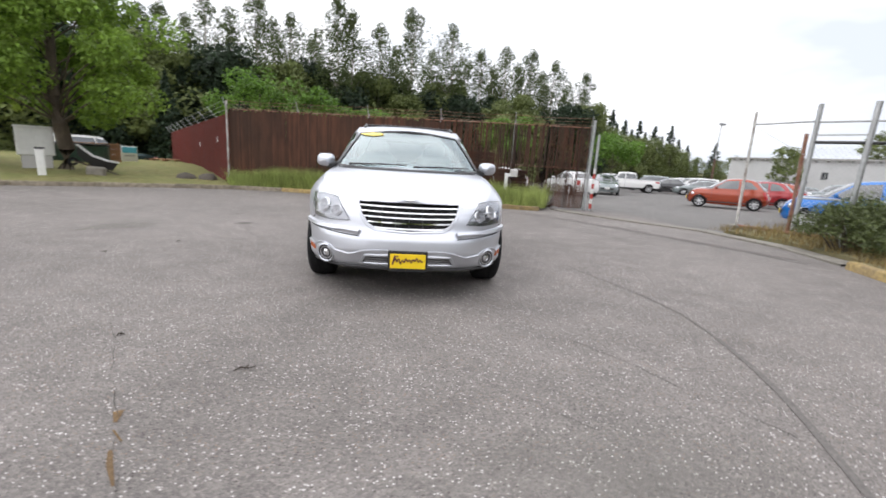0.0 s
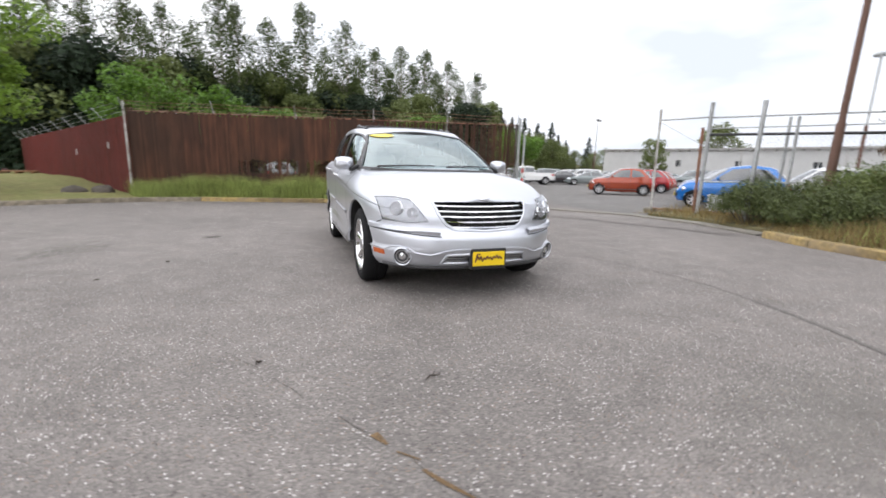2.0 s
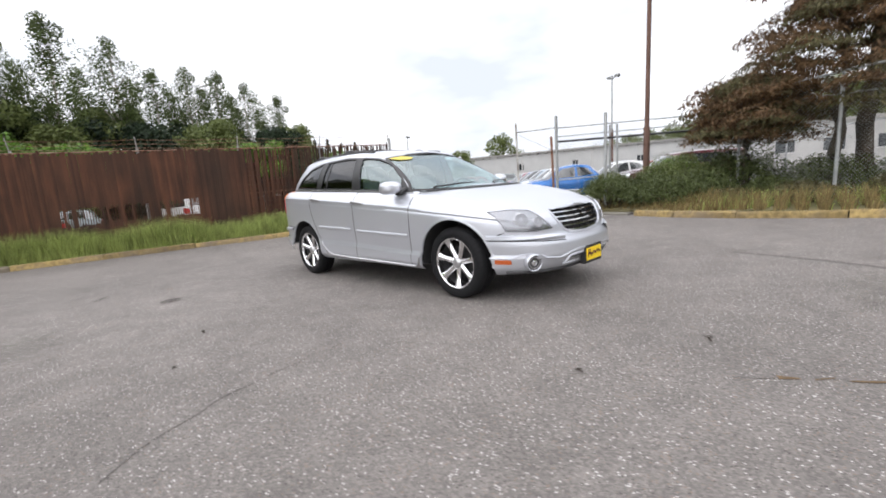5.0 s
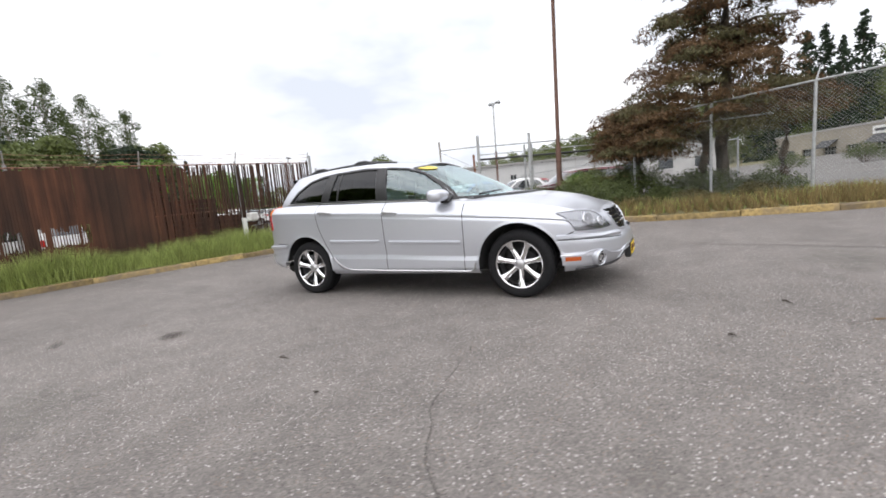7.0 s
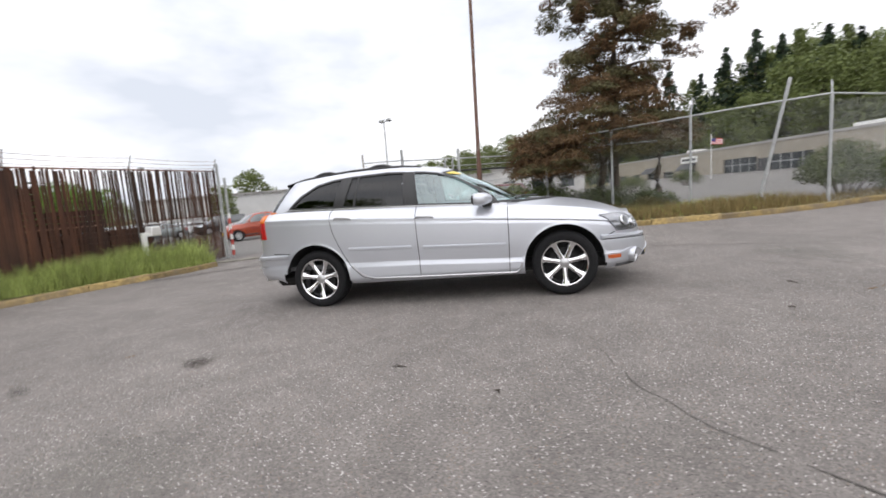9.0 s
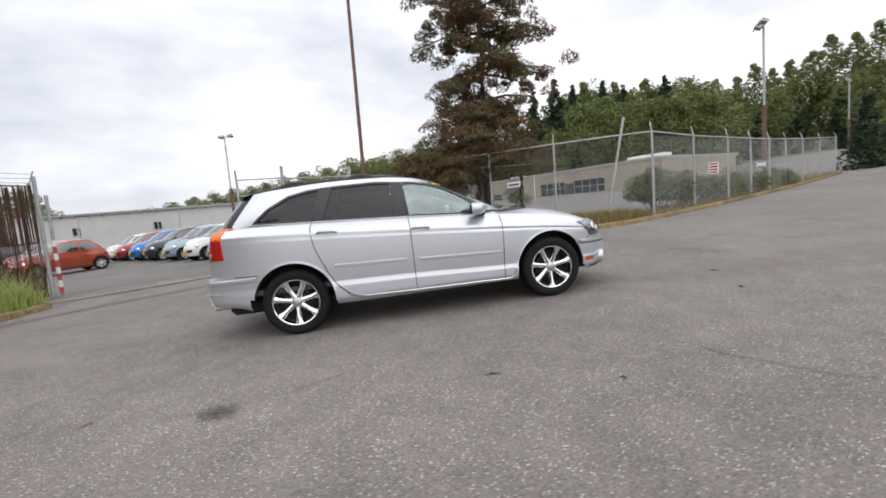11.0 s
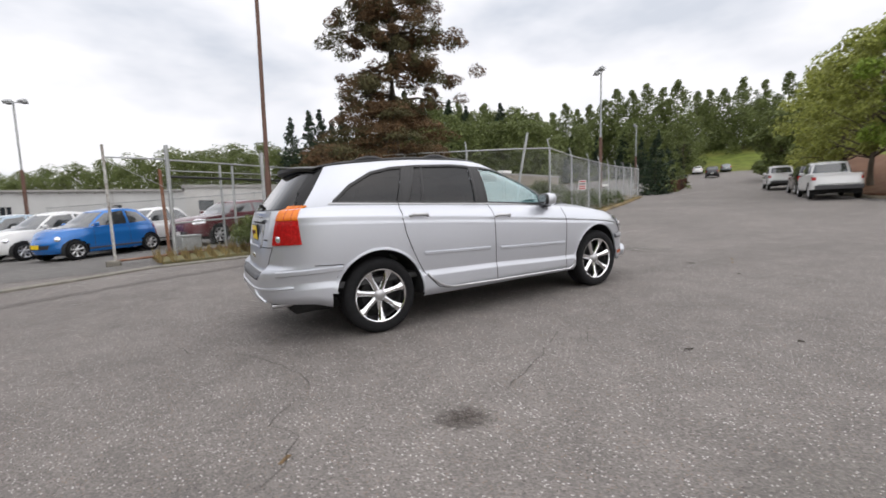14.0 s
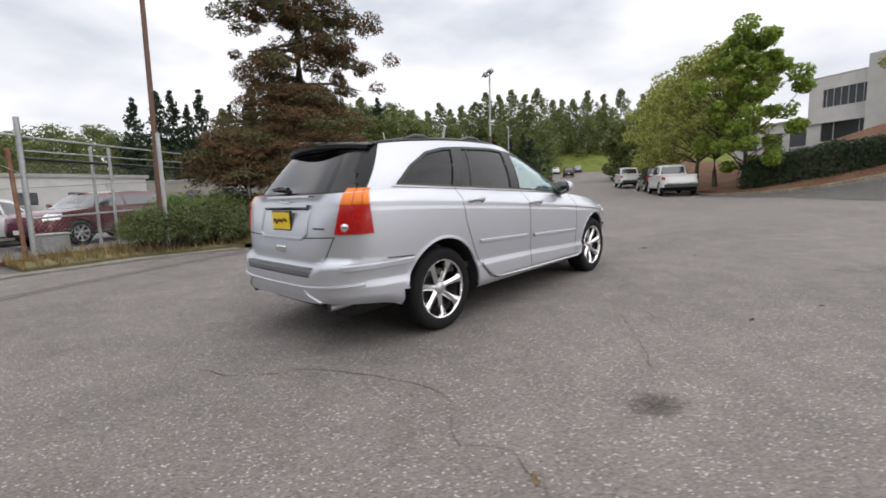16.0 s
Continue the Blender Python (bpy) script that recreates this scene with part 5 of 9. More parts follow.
def leaf_mesh(name, centres, radii, counts, size, material, seed, flat=1.0, droop=0.0, slim=0.55):
    """Many small bent leaves round clump centres."""
    rng = np.random.default_rng(seed)
    pos, up = [], []
    for c, r, k in zip(centres, radii, counts):
        v = rng.normal(size=(k, 3))
        v /= np.linalg.norm(v, axis=1)[:, None]
        d = rng.uniform(0.35, 1.0, (k, 1)) ** 0.6
        off = v * d * r
        off[:, 2] *= flat
        off[:, 2] -= droop * (off[:, 0] ** 2 + off[:, 1] ** 2) / max(r, 0.01)
        pos.append(np.asarray(c) + off)
        nrm = v * 0.6 + rng.normal(size=(k, 3)) * 0.6 + np.array([0, 0, 0.5])
        up.append(nrm / np.linalg.norm(nrm, axis=1)[:, None])
    pos, up = np.concatenate(pos), np.concatenate(up)
    n = len(pos)
    a = np.cross(up, rng.normal(size=(n, 3)))
    a /= np.linalg.norm(a, axis=1)[:, None]
    b = np.cross(up, a)
    s = size * rng.uniform(0.55, 1.35, (n, 1))
    bend = up * s * 0.22
    me = bpy.data.meshes.new(name)
    if size >= 0.115:
        # far leaves: one triangle each
        vs, k = np.stack([pos - a * s - bend, pos + a * s * 0.6 + b * s * slim, pos + a * s * 0.6 - b * s * slim], 1).reshape(-1, 3), 3
        idx = np.arange(3 * n)
    else:
        vs, k = np.stack([pos - a * s - bend, pos + b * s * slim, pos + a * s - bend, pos - b * s * slim], 1).reshape(-1, 3), 6
        q = np.arange(n)[:, None] * 4
        idx = np.concatenate([q + np.array([[0, 3, 1]]), q + np.array([[1, 3, 2]])], 1).ravel()
    me.vertices.add(len(vs))
    me.vertices.foreach_set("co", vs.astype(np.float32).ravel())
    me.loops.add(k * n)
    me.polygons.add(k * n // 3)
    me.loops.foreach_set("vertex_index", idx.astype(np.int32))
    me.polygons.foreach_set("loop_start", np.arange(0, k * n, 3, dtype=np.int32))
    me.materials.append(material)
    me.update(calc_edges=True)
    me.validate()
    return me


def trunk_shape(height, r0, rnd, limbs=(), lean=0.0, tip=0.25):
    sh = Shape()
    pts, k = [], 8
    for i in range(k + 1):
        t = i / k
        pts.append(Vector((lean * height * t + rnd.gauss(0, r0 * 0.35) * (t > 0), rnd.gauss(0, r0 * 0.35) * (t > 0), height * t)))
    sh.tube(pts, [lerp(r0 * (1.35 if i == 0 else 1), r0 * tip, i / k) for i in range(k + 1)], 9)
    for at, to, r in limbs:
        a, b = Vector(at), Vector(to)
        mid = a.lerp(b, 0.5) + Vector((rnd.gauss(0, 0.06), rnd.gauss(0, 0.06), 0.06)) * (b - a).length
        sh.tube([a, mid, b], [r, r * 0.6, r * 0.2], 6)
    return sh


def broad_tree(m, label, height, spread_r, bare, clumps, leaves, size, leaf, bark, seed, name="tree", group="", r0=0.16, lobes=0.62, limb=0.4):
    rnd = random.Random(seed)
    t = thing(name, m, label, "tree", group)
    cs, rs, ks, limbs = [], [], [], []
    for k in range(clumps):
        f = (k + 0.5) / clumps
        z = lerp(bare, height * 0.97, f ** 0.85)
        w = spread_r * math.sin(math.pi * min(1, 0.18 + 0.80 * (z - bare) / (height - bare))) ** 0.7
        a = k * 2.4 + rnd.uniform(-0.5, 0.5)
        r = w * rnd.uniform(0.25, 0.95)
        c = Vector((r * math.cos(a), r * math.sin(a), z + rnd.uniform(-0.3, 0.3)))
        cs.append(c)
        rs.append(spread_r * lobes * rnd.uniform(0.35, 0.65))
        ks.append(int(leaves / clumps * rnd.uniform(0.7, 1.3)))
        zz = max(bare * 0.75, z - r * rnd.uniform(0.6, 1.0))
        limbs.append(((0, 0, zz), tuple(c), r0 * limb * (1 - 0.6 * f)))
    part("trunk", trunk_shape(height * 0.85, r0, rnd, limbs, 0.0, 0.15), bark, t, "", 60)
    part("crown", leaf_mesh("crown", cs, rs, ks, size, leaf, seed, 0.75), leaf, t)
    return t


def poplar(m, label, height, seed, leaf, bark, group, leaves=2600, width=0.16, bare=0.22, size=0.26):
    rnd = random.Random(seed)
    t = thing("tree", m, label, "tree", group)
    cs, rs, ks, limbs = [], [], [], []
    n = 36
    for k in range(n):
        f = k / (n - 1)
        z = height * lerp(bare, 0.985, f)
        w = height * width * math.sin(math.pi * min(1, 0.15 + 0.83 * f)) ** 0.8
        a = k * 2.4 + rnd.uniform(-0.8, 0.8)
        r = w * rnd.uniform(0.15, 0.75)
        c = Vector((r * math.cos(a), r * math.sin(a), z))
        cs.append(c)
        rs.append(max(0.036 * height, w * rnd.uniform(0.26, 0.54)))
        ks.append(int(leaves / n * rnd.uniform(0.5, 1.5) * (1.25 - 0.6 * f)))
        limbs.append(((0, 0, z - r * 1.4), tuple(c), 0.05 * height / 18))
    part("trunk", trunk_shape(height * 0.95, height * 0.011, rnd, limbs, rnd.uniform(-0.01, 0.01), 0.15), bark, t, "", 60)
    part("crown", leaf_mesh("crown", cs, rs, ks, size, leaf, seed, 1.0), leaf, t)
    return t


def fir(m, label, height, seed, leaf, bark, group, width=0.17, size=0.3, leaves=2200, bare=0.08):
    rnd = random.Random(seed)
    t = thing("tree", m, label, "tree", group)
    cs, rs, ks = [], [], []
    levels = 36
    for k in range(levels):
        f = k / (levels - 1)
        z = height * lerp(bare, 0.97, f)
        w = height * width * (1 - f) ** 0.8 + 0.15
        for j in range(7 if f < 0.6 else 4):
            a = j * 6.283 / 6 + k * 0.8 + rnd.uniform(-0.3, 0.3)
            r = w * rnd.uniform(0.3, 0.85)
            cs.append(Vector((r * math.cos(a), r * math.sin(a), z - r * 0.3 + rnd.gauss(0, 0.02) * height)))
            rs.append(w * 0.40 + 0.014 * height)
            ks.append(max(8, int(leaves / 205 * (1.2 - f))))
    part("trunk", trunk_shape(height * 0.96, height * 0.013, rnd, (), 0, 0.1), bark, t, "", 60)
    part("crown", leaf_mesh("crown", cs, rs, ks, size, leaf, seed, 0.6, 0.12), leaf, t)
    return t


def away(x, y, azimuth, distance, rz=0.0):
    """A spot on the ground seen from (x, y) in a compass direction."""
    px, py = x + distance * math.sin(radians(azimuth)), y + distance * math.cos(radians(azimuth))
    return px, py


def scatter(prototypes, places):
    """Copies of the prototypes at (x, y, height, turn); the prototypes, 20 m high, go."""
    for i, (x, y, h, a) in enumerate(places):
        ob = copy_thing(prototypes[i * 7 % len(prototypes)], spot(x, y, a, -0.1))
        ob.scale = (h / 20,) * 3
    for ob in prototypes:
        for c in list(ob.children_recursive) + [ob]:
            bpy.data.objects.remove(c)


def seen(ex, ey, ez, rows):
    """Places from (compass direction, elevation of the top, distance) as seen from one spot of the yard."""
    out = []
    for i, (a, el, d) in enumerate(rows):
        x, y = away(ex, ey, a, d)
        top = ez - SLOPE * ey + d * math.tan(radians(el - 1.72 * math.cos(radians(a)))) - rise(x, y)
        out.append((x, y, max(2.0, top), i * 67 % 360))
    return out


# the row of tall alders behind the fence
ALDERS = [poplar(pose(0, 0, -50), "tall slender alder with sparse grey-green crown behind the fence", h, 20 + i, LEAF_POPLAR, BARK_PALE, "alders behind the fence", 8800, w * 0.9, b, 0.135) for i, (h, w, b) in enumerate(((20, 0.21, 0.42), (20, 0.17, 0.36), (20, 0.23, 0.46), (20, 0.18, 0.32)))]
row = [(-44, 19.0, 56), (-41.5, 17.6, 60), (-39.0, 18.4, 56), (-36.6, 16.6, 60), (-34.4, 17.2, 58), (-32.4, 16.0, 60), (-30.5, 15.5, 62), (-28.0, 14.6, 60), (-26.1, 14.9, 58), (-24.0, 14.4, 64), (-22.0, 16.2, 56), (-19.6, 15.8, 60), (-16.8, 17.4, 56), (-15.2, 15.4, 62), (-13.3, 16.2, 58), (-10.4, 15.0, 64), (-8.0, 18.6, 55), (-6.2, 17.4, 58), (-3.0, 16.3, 60), (-1.0, 14.2, 68), (0.8, 18.2, 58), (3.4, 14.0, 70), (5.8, 16.9, 62), (7.4, 13.5, 70), (9.4, 14.4, 68), (10.9, 12.6, 74), (12.5, 14.8, 68), (14.1, 12.8, 74), (15.6, 14.5, 70), (17.0, 12.2, 76), (18.4, 13.4, 72), (20.2, 10.6, 80), (22.1, 12.1, 78)]
scatter(ALDERS, seen(-0.12, -6.06, 1.094, [(a, el, d) for a, el, d in row]))
# darker wood and firs in their shade
FIRS = [fir(pose(0, 0, -50), "dark green fir in the wood", 20, 60 + i, LEAF_DARK, BARK, "firs of the wood", w, 0.5, 4000, 0.02) for i, w in enumerate((0.18, 0.23, 0.28))]
row = [(-47, 15, 48), (-44, 17, 50), (-41, 14, 52), (-38, 12, 50), (-34, 12.5, 52), (-31, 8.5, 48), (-28.4, 8, 50), (-26.0, 8.6, 46), (-24.5, 9.4, 50), (-22.8, 9.8, 52), (-21, 8.2, 50), (-18.5, 8, 54), (-16, 7.4, 54), (-14, 7.0, 58), (-12, 7.6, 56), (-10, 6.4, 58), (-7, 7.2, 60), (-4.5, 7.8, 60), (-2, 6.6, 62), (1.5, 6.8, 62), (4, 7.4, 64), (6.6, 8.2, 66), (9, 7.4, 68), (11.4, 8.0, 70), (13.6, 7.6, 70), (15.4, 8.6, 72), (17.6, 8.4, 74), (19.6, 8.2, 76), (21.4, 7.2, 80), (23.4, 7.4, 84)]
row += [(23.6, 8.3, 120), (24.6, 6.9, 128), (25.7, 8.1, 122), (26.3, 6.4, 140), (27.2, 6.9, 130), (28.0, 5.9, 126), (28.8, 6.9, 135), (29.5, 5.6, 142), (30.5, 6.3, 138), (31.3, 5.2, 150), (32.2, 6.3, 140), (33.1, 4.9, 150), (34.1, 4.3, 155), (35.2, 3.0, 160), (36.8, 4.6, 150)]
scatter(FIRS, seen(-0.12, -6.06, 1.094, row))
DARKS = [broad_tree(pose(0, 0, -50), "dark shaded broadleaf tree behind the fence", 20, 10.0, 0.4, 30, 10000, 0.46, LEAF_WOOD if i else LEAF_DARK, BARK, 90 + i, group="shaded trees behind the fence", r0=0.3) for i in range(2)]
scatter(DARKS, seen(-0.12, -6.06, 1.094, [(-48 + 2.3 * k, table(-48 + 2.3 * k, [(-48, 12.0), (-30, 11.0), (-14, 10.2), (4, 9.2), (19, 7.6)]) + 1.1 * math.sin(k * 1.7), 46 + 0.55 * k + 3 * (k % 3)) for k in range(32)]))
WOOD = [broad_tree(pose(0, 0, -50), "rounded broadleaf tree of the wood", 20, 8.5, 0.6, 44, 5600, 0.38, LEAF_WOOD, BARK, 80 + i, group="trees of the wood", r0=0.3) for i in range(3)]
row_e = [(64.0, 2.3, 160), (66, 3.0, 165), (68, 3.5, 160), (70.2, 3.9, 150), (72.3, 4.2, 150), (74.5, 4.4, 150), (76.3, 4.6, 145), (78.1, 5.0, 140), (80.4, 5.3, 140), (82.8, 5.8, 135), (85.4, 6.2, 130), (88.5, 6.9, 125), (90.6, 6.7, 125), (92.5, 7.0, 120), (95, 7.4, 120), (98.2, 7.6, 115), (101.9, 8.2, 112), (105, 8.2, 112), (108, 8.6, 110), (111, 9.4, 108), (114, 10.6, 106), (117, 11.2, 105), (119.5, 11.5, 102), (122, 10.6, 100), (124, 10.4, 102), (126.5, 10.4, 100), (129.0, 10.4, 98), (131, 9.6, 100), (60, 2.0, 190), (56, 2.0, 190), (52, 2.2, 200), (48, 2.3, 200)]
row_e = [(a, el * (0.8 if 100 < a < 117 else 1), d) for a, el, d in row_e]
row_e += [(a + 1.1, el * 0.88, d - 16) for a, el, d in row_e]
row_n = [(24.2, 6.2, 112), (26.0, 5.8, 118), (27.6, 5.2, 116), (29.2, 5.0, 124), (30.8, 4.8, 128), (32.4, 4.3, 130), (33.8, 3.6, 138), (35.2, 2.9, 142), (37.4, 2.7, 140), (38.6, 3.1, 146), (40.2, 2.5, 160), (42.6, 2.6, 170), (45, 2.4, 180)]
scatter(WOOD, seen(-5.32, 1.87, 1.21, row_e) + seen(-0.12, -6.06, 1.094, row_n) + seen(-5.32, 1.87, 1.21, [(131.5 + 1.9 * k, 7.6 + 0.9 * math.sin(k * 2.1), 100 + 7 * (k % 3) + (18 if k > 9 else 0)) for k in range(20)]))
POPLARS = [poplar(pose(0, 0, -50), "tall green poplar on the hill", 20, 120 + i, LEAF_WOOD, BARK, "poplars on the hill", 7200, w, 0.04, 0.28) for i, w in enumerate((0.27, 0.33, 0.24))]
row_s = [(109.6, 9.8, 100), (112.6, 10.8, 98), (114.6, 11.6, 98), (116.0, 11.0, 98), (118.6, 12.4, 96), (122.2, 11.6, 96), (125.4, 11.3, 96), (129.7, 10.4, 112), (132.1, 9.8, 115), (134, 9.6, 112), (135.6, 10.5, 110), (137, 9.6, 116), (138.4, 10.0, 112), (140, 10.4, 110), (141.5, 11.4, 108), (143.2, 11.0, 112), (144.8, 11.5, 108), (146.4, 10.8, 112), (147.9, 11.4, 110), (149.9, 10.0, 118), (151.2, 9.9, 122), (152.5, 9.8, 128), (154.2, 10.6, 130), (156.0, 10.0, 135), (158.0, 10.4, 135), (160.4, 9.6, 130), (163, 9.2, 130), (166, 9.2, 125), (169, 9.0, 125)]
scatter(POPLARS, seen(-5.32, 1.87, 1.21, row_s))
UNDER = [fir(pose(0, 0, -50), "dark fir on the hill", 20, 160 + i, LEAF_DARK, BARK, "firs on the hill", 0.24, 0.46, 4200, 0.02) for i in range(2)]
row_u = [(121.5, 9.6, 92), (126, 7.4, 92), (130.6, 7.2, 98), (133, 6.6, 100), (136.2, 6.8, 100), (139.2, 6.4, 100), (142.2, 6.8, 98), (144.0, 5.8, 80), (146.0, 6.4, 96), (148.8, 6.2, 104), (150.6, 5.8, 128), (152.0, 5.4, 134), (153.4, 5.6, 136), (155.0, 5.8, 140), (157, 6, 140), (159.2, 6.2, 138), (161.5, 6.0, 135), (101.1, 10.6, 96), (103.3, 11.4, 98), (104.6, 11.6, 98), (106.0, 10.2, 94), (107.3, 11.8, 95), (110.3, 10.4, 98), (112.6, 12.4, 96), (115.2, 13.4, 96), (117.4, 12.4, 92), (120.8, 12.2, 92), (123.0, 11.4, 94), (127.4, 11.4, 94)]
scatter(UNDER, seen(-5.32, 1.87, 1.21, row_u))

# bright bushes that look over the fence
for x, y, h, r, sd in ((-7.9, 20.0, 5.7, 3.1, 1), (-4.3, 19.5, 4.6, 2.0, 2), (5.9, 20.5, 4.3, 1.8, 3), (0.2, 24.0, 4.2, 1.8, 4), (16.5, 27.5, 4.2, 2.8, 5), (-1.8, 19.8, 4.1, 1.6, 6)):
    broad_tree(spot(x, y), "bright green shrub showing over the fence", h, r * 0.9, 2.6, 16, 4200, 0.095, LEAF_MAPLE, BARK, 200 + sd, "shrub", "shrubs behind the fence", 0.05)
# the maple on the lawn
broad_tree(spot(-11.7, 10.7, 0, 0.15), "leafy green maple with a forked trunk on the lawn", 8.2, 3.5, 2.3, 64, 34000, 0.085, LEAF_YARD, BARK, 300, "maple_tree", "", 0.27, 0.44, 0.16)
broad_tree(spot(-17.5, 10.0), "leafy green maple on the lawn", 8.6, 4.4, 1.8, 30, 9000, 0.14, LEAF_LIME, BARK, 301, "maple_tree", "", 0.22, 0.55, 0.2)
# trees over the parked pickups
broad_tree(spot(0.85, -25.0, 0, 0.3), "green maple in the mulch bed", 8.5, 3.0, 1.2, 54, 17000, 0.105, LEAF_LIME, BARK, 310, "maple_tree", "street trees", 0.13, 0.36)
broad_tree(spot(2.55, -26.6, 0, 0.4), "yellow-green street tree with thin twigs", 8.3, 3.4, 2.2, 70, 10000, 0.10, LEAF_YELLOW, BARK, 311, "street_tree", "street trees", 0.12, 0.27)
broad_tree(spot(4.3, -30.0, 0, 0.4), "yellow-green street tree beside the road", 8.8, 3.4, 2.0, 60, 9000, 0.114, LEAF_YELLOW, BARK, 312, "street_tree", "street trees", 0.14, 0.38)
broad_tree(spot(7.2, -35.4, 0, 0.3), "yellow-green street tree beside the road", 8.8, 3.8, 2.0, 50, 7500, 0.14, LEAF_YELLOW, BARK, 313, "street_tree", "street trees", 0.16, 0.45)
broad_tree(spot(10.8, -43.0, 0, 0.3), "yellow-green street tree beside the road", 8.6, 3.8, 1.6, 46, 6500, 0.17, LEAF_YELLOW, BARK, 317, "street_tree", "street trees", 0.16, 0.45)
broad_tree(spot(18.6, -55.0), "dense green street tree down to the ground", 7.6, 3.6, 0.6, 32, 6500, 0.26, LEAF_WOOD, BARK, 314, "street_tree", "street trees", 0.18)
broad_tree(spot(19.0, -63.0), "dense green street tree down to the ground", 9.0, 4.0, 0.8, 32, 6000, 0.28, LEAF_WOOD, BARK, 316, "street_tree", "street trees", 0.18)
broad_tree(spot(-6.3, -25.9, 0, 0.1), "small yellow-green tree beside the drive", 6.2, 2.2, 3.0, 24, 4200, 0.10, LEAF_YELLOW, BARK, 315, "street_tree", "street trees", 0.1)


def pine(m, label, height, seed):
    """An old pine with flat plates of needles on crooked limbs, in whorls with gaps between."""
    rnd = random.Random(seed)
    t = thing("pine_tree", m, label, "tree")
    cs, rs, ks, limbs = [], [], [], []
    for k in range(84):
        f = (k // 6 + 0.5) / 14
        z = lerp(4.9, height * 0.98, f) + rnd.gauss(0, 0.28)
        w = table(f, [(0.0, 2.2), (0.15, 3.0), (0.35, 3.2), (0.6, 2.7), (0.85, 1.5), (1.0, 0.5)]) * rnd.uniform(0.45, 0.92)
        a = k * 2.4 + rnd.uniform(-0.6, 0.6)
        end = Vector((w * math.cos(a), w * math.sin(a), z - 0.10 * w))
        start = Vector((0, 0, z + 0.05 * w))
        limbs.append((tuple(start), tuple(end), 0.06 * (1.15 - f)))
        for j in range(7):
            u = 0.44 + 0.095 * j
            q = start.lerp(end, u) + Vector((rnd.gauss(0, 0.24), rnd.gauss(0, 0.24), rnd.gauss(-0.02, 0.15)))
            cs.append(q)
            rs.append(rnd.uniform(0.22, 0.44))
            ks.append(int(rnd.uniform(120, 230)))
    part("trunk", trunk_shape(height, 0.19, rnd, limbs, 0.0, 0.2), BARK, t, "", 60)
    order = list(range(len(cs)))
    rnd.shuffle(order)
    half = len(cs) * 3 // 5
    for lf, sel in ((LEAF_BROWN, order[:half]), (LEAF_PINE, order[half:])):
        part("crown", leaf_mesh("crown", [cs[i] for i in sel], [rs[i] for i in sel], [ks[i] for i in sel], 0.07, lf, seed + len(sel), 0.62, 0.25, 0.25), lf, t)
    return t


def cedar(m, label, height, radius, seed, leaf=None, name="cedar_tree", base=0.9):
    """A dense, domed conifer of layered, drooping sprays."""
    rnd = random.Random(seed)
    t = thing(name, m, label, "tree")
    cs, rs, ks, limbs = [], [], [], []
    n = 85
    for k in range(n):
        f = (k + 0.5) / n
        z = lerp(base, height, f ** 0.9)
        w = radius * math.sqrt(max(0.0, 1 - (max(0, z - lerp(base, height, 0.25)) / ((height - base) * 0.78)) ** 2)) * rnd.uniform(0.35, 1.0)
        a = k * 2.4 + rnd.uniform(-0.4, 0.4)
        c = Vector((w * math.cos(a), w * math.sin(a), z))
        cs.append(c)
        rs.append(rnd.uniform(0.5, 0.95))
        ks.append(int(rnd.uniform(320, 480)))
        if k % 4 == 0:
            limbs.append(((0, 0, max(0.4, z - 0.4 * w)), tuple(c), 0.04))
    part("trunk", trunk_shape(height * 0.9, 0.16, rnd, limbs, 0.0, 0.2), BARK, t, "", 60)
    order = list(range(n))
    rnd.shuffle(order)
    lf2 = leaf or LEAF_BROWN
    for lf, sel in ((lf2, order[: n * 2 // 3]), (LEAF_PINE, order[n * 2 // 3:])):
        part("crown", leaf_mesh("crown", [cs[i] for i in sel], [rs[i] for i in sel], [ks[i] for i in sel], 0.07, lf, seed + 3, 0.17, 0.35, 0.2), lf, t)
    return t


pine(spot(10.77, -4.05), "tall old pine with browning needles on open limbs", 13.6, 400)
cedar(spot(10.3, -3.5), "domed conifer with rusty brown drooping sprays", 4.75, 2.3, 410, None, "cedar_tree", 2.1)
cedar(spot(10.2, -1.7), "low conifer with rusty brown drooping sprays", 3.25, 1.3, 411, None, "cedar_tree", 1.7)
cedar(spot(11.6, -5.6), "low conifer with olive and brown sprays", 3.4, 1.0, 412, LEAF_BROWN, "cedar_tree", 2.3)


def shrub(m, label, height, radius, leaf, seed, leaves=2600, size=0.055, name="shrub", group=""):
    rnd = random.Random(seed)
    t = thing(name, m, label, "shrub", group)
    cs, rs, ks = [], [], []
    sh = Shape()
    for k in range(16):
        a, r = k * 2.4, radius * math.sqrt((k + 0.5) / 16) * 0.85
        z = height * (0.26 + 0.5 * (1 - (r / radius) ** 2)) * rnd.uniform(0.75, 1.1)
        c = Vector((r * math.cos(a), r * math.sin(a), z))
        cs.append(c)
        rs.append(radius * rnd.uniform(0.32, 0.5))
        ks.append(leaves // 16)
        sh.tube([(c.x * 0.15, c.y * 0.15, -0.1), (c.x * 0.6, c.y * 0.6, z * 0.6), tuple(c)], [0.02, 0.014, 0.005], 5)
    part("woody_base", sh, BARK, t)
    part("foliage", leaf_mesh("foliage", cs, rs, ks, size, leaf, seed, 0.85, 0.0, 0.32), leaf, t)
    return t


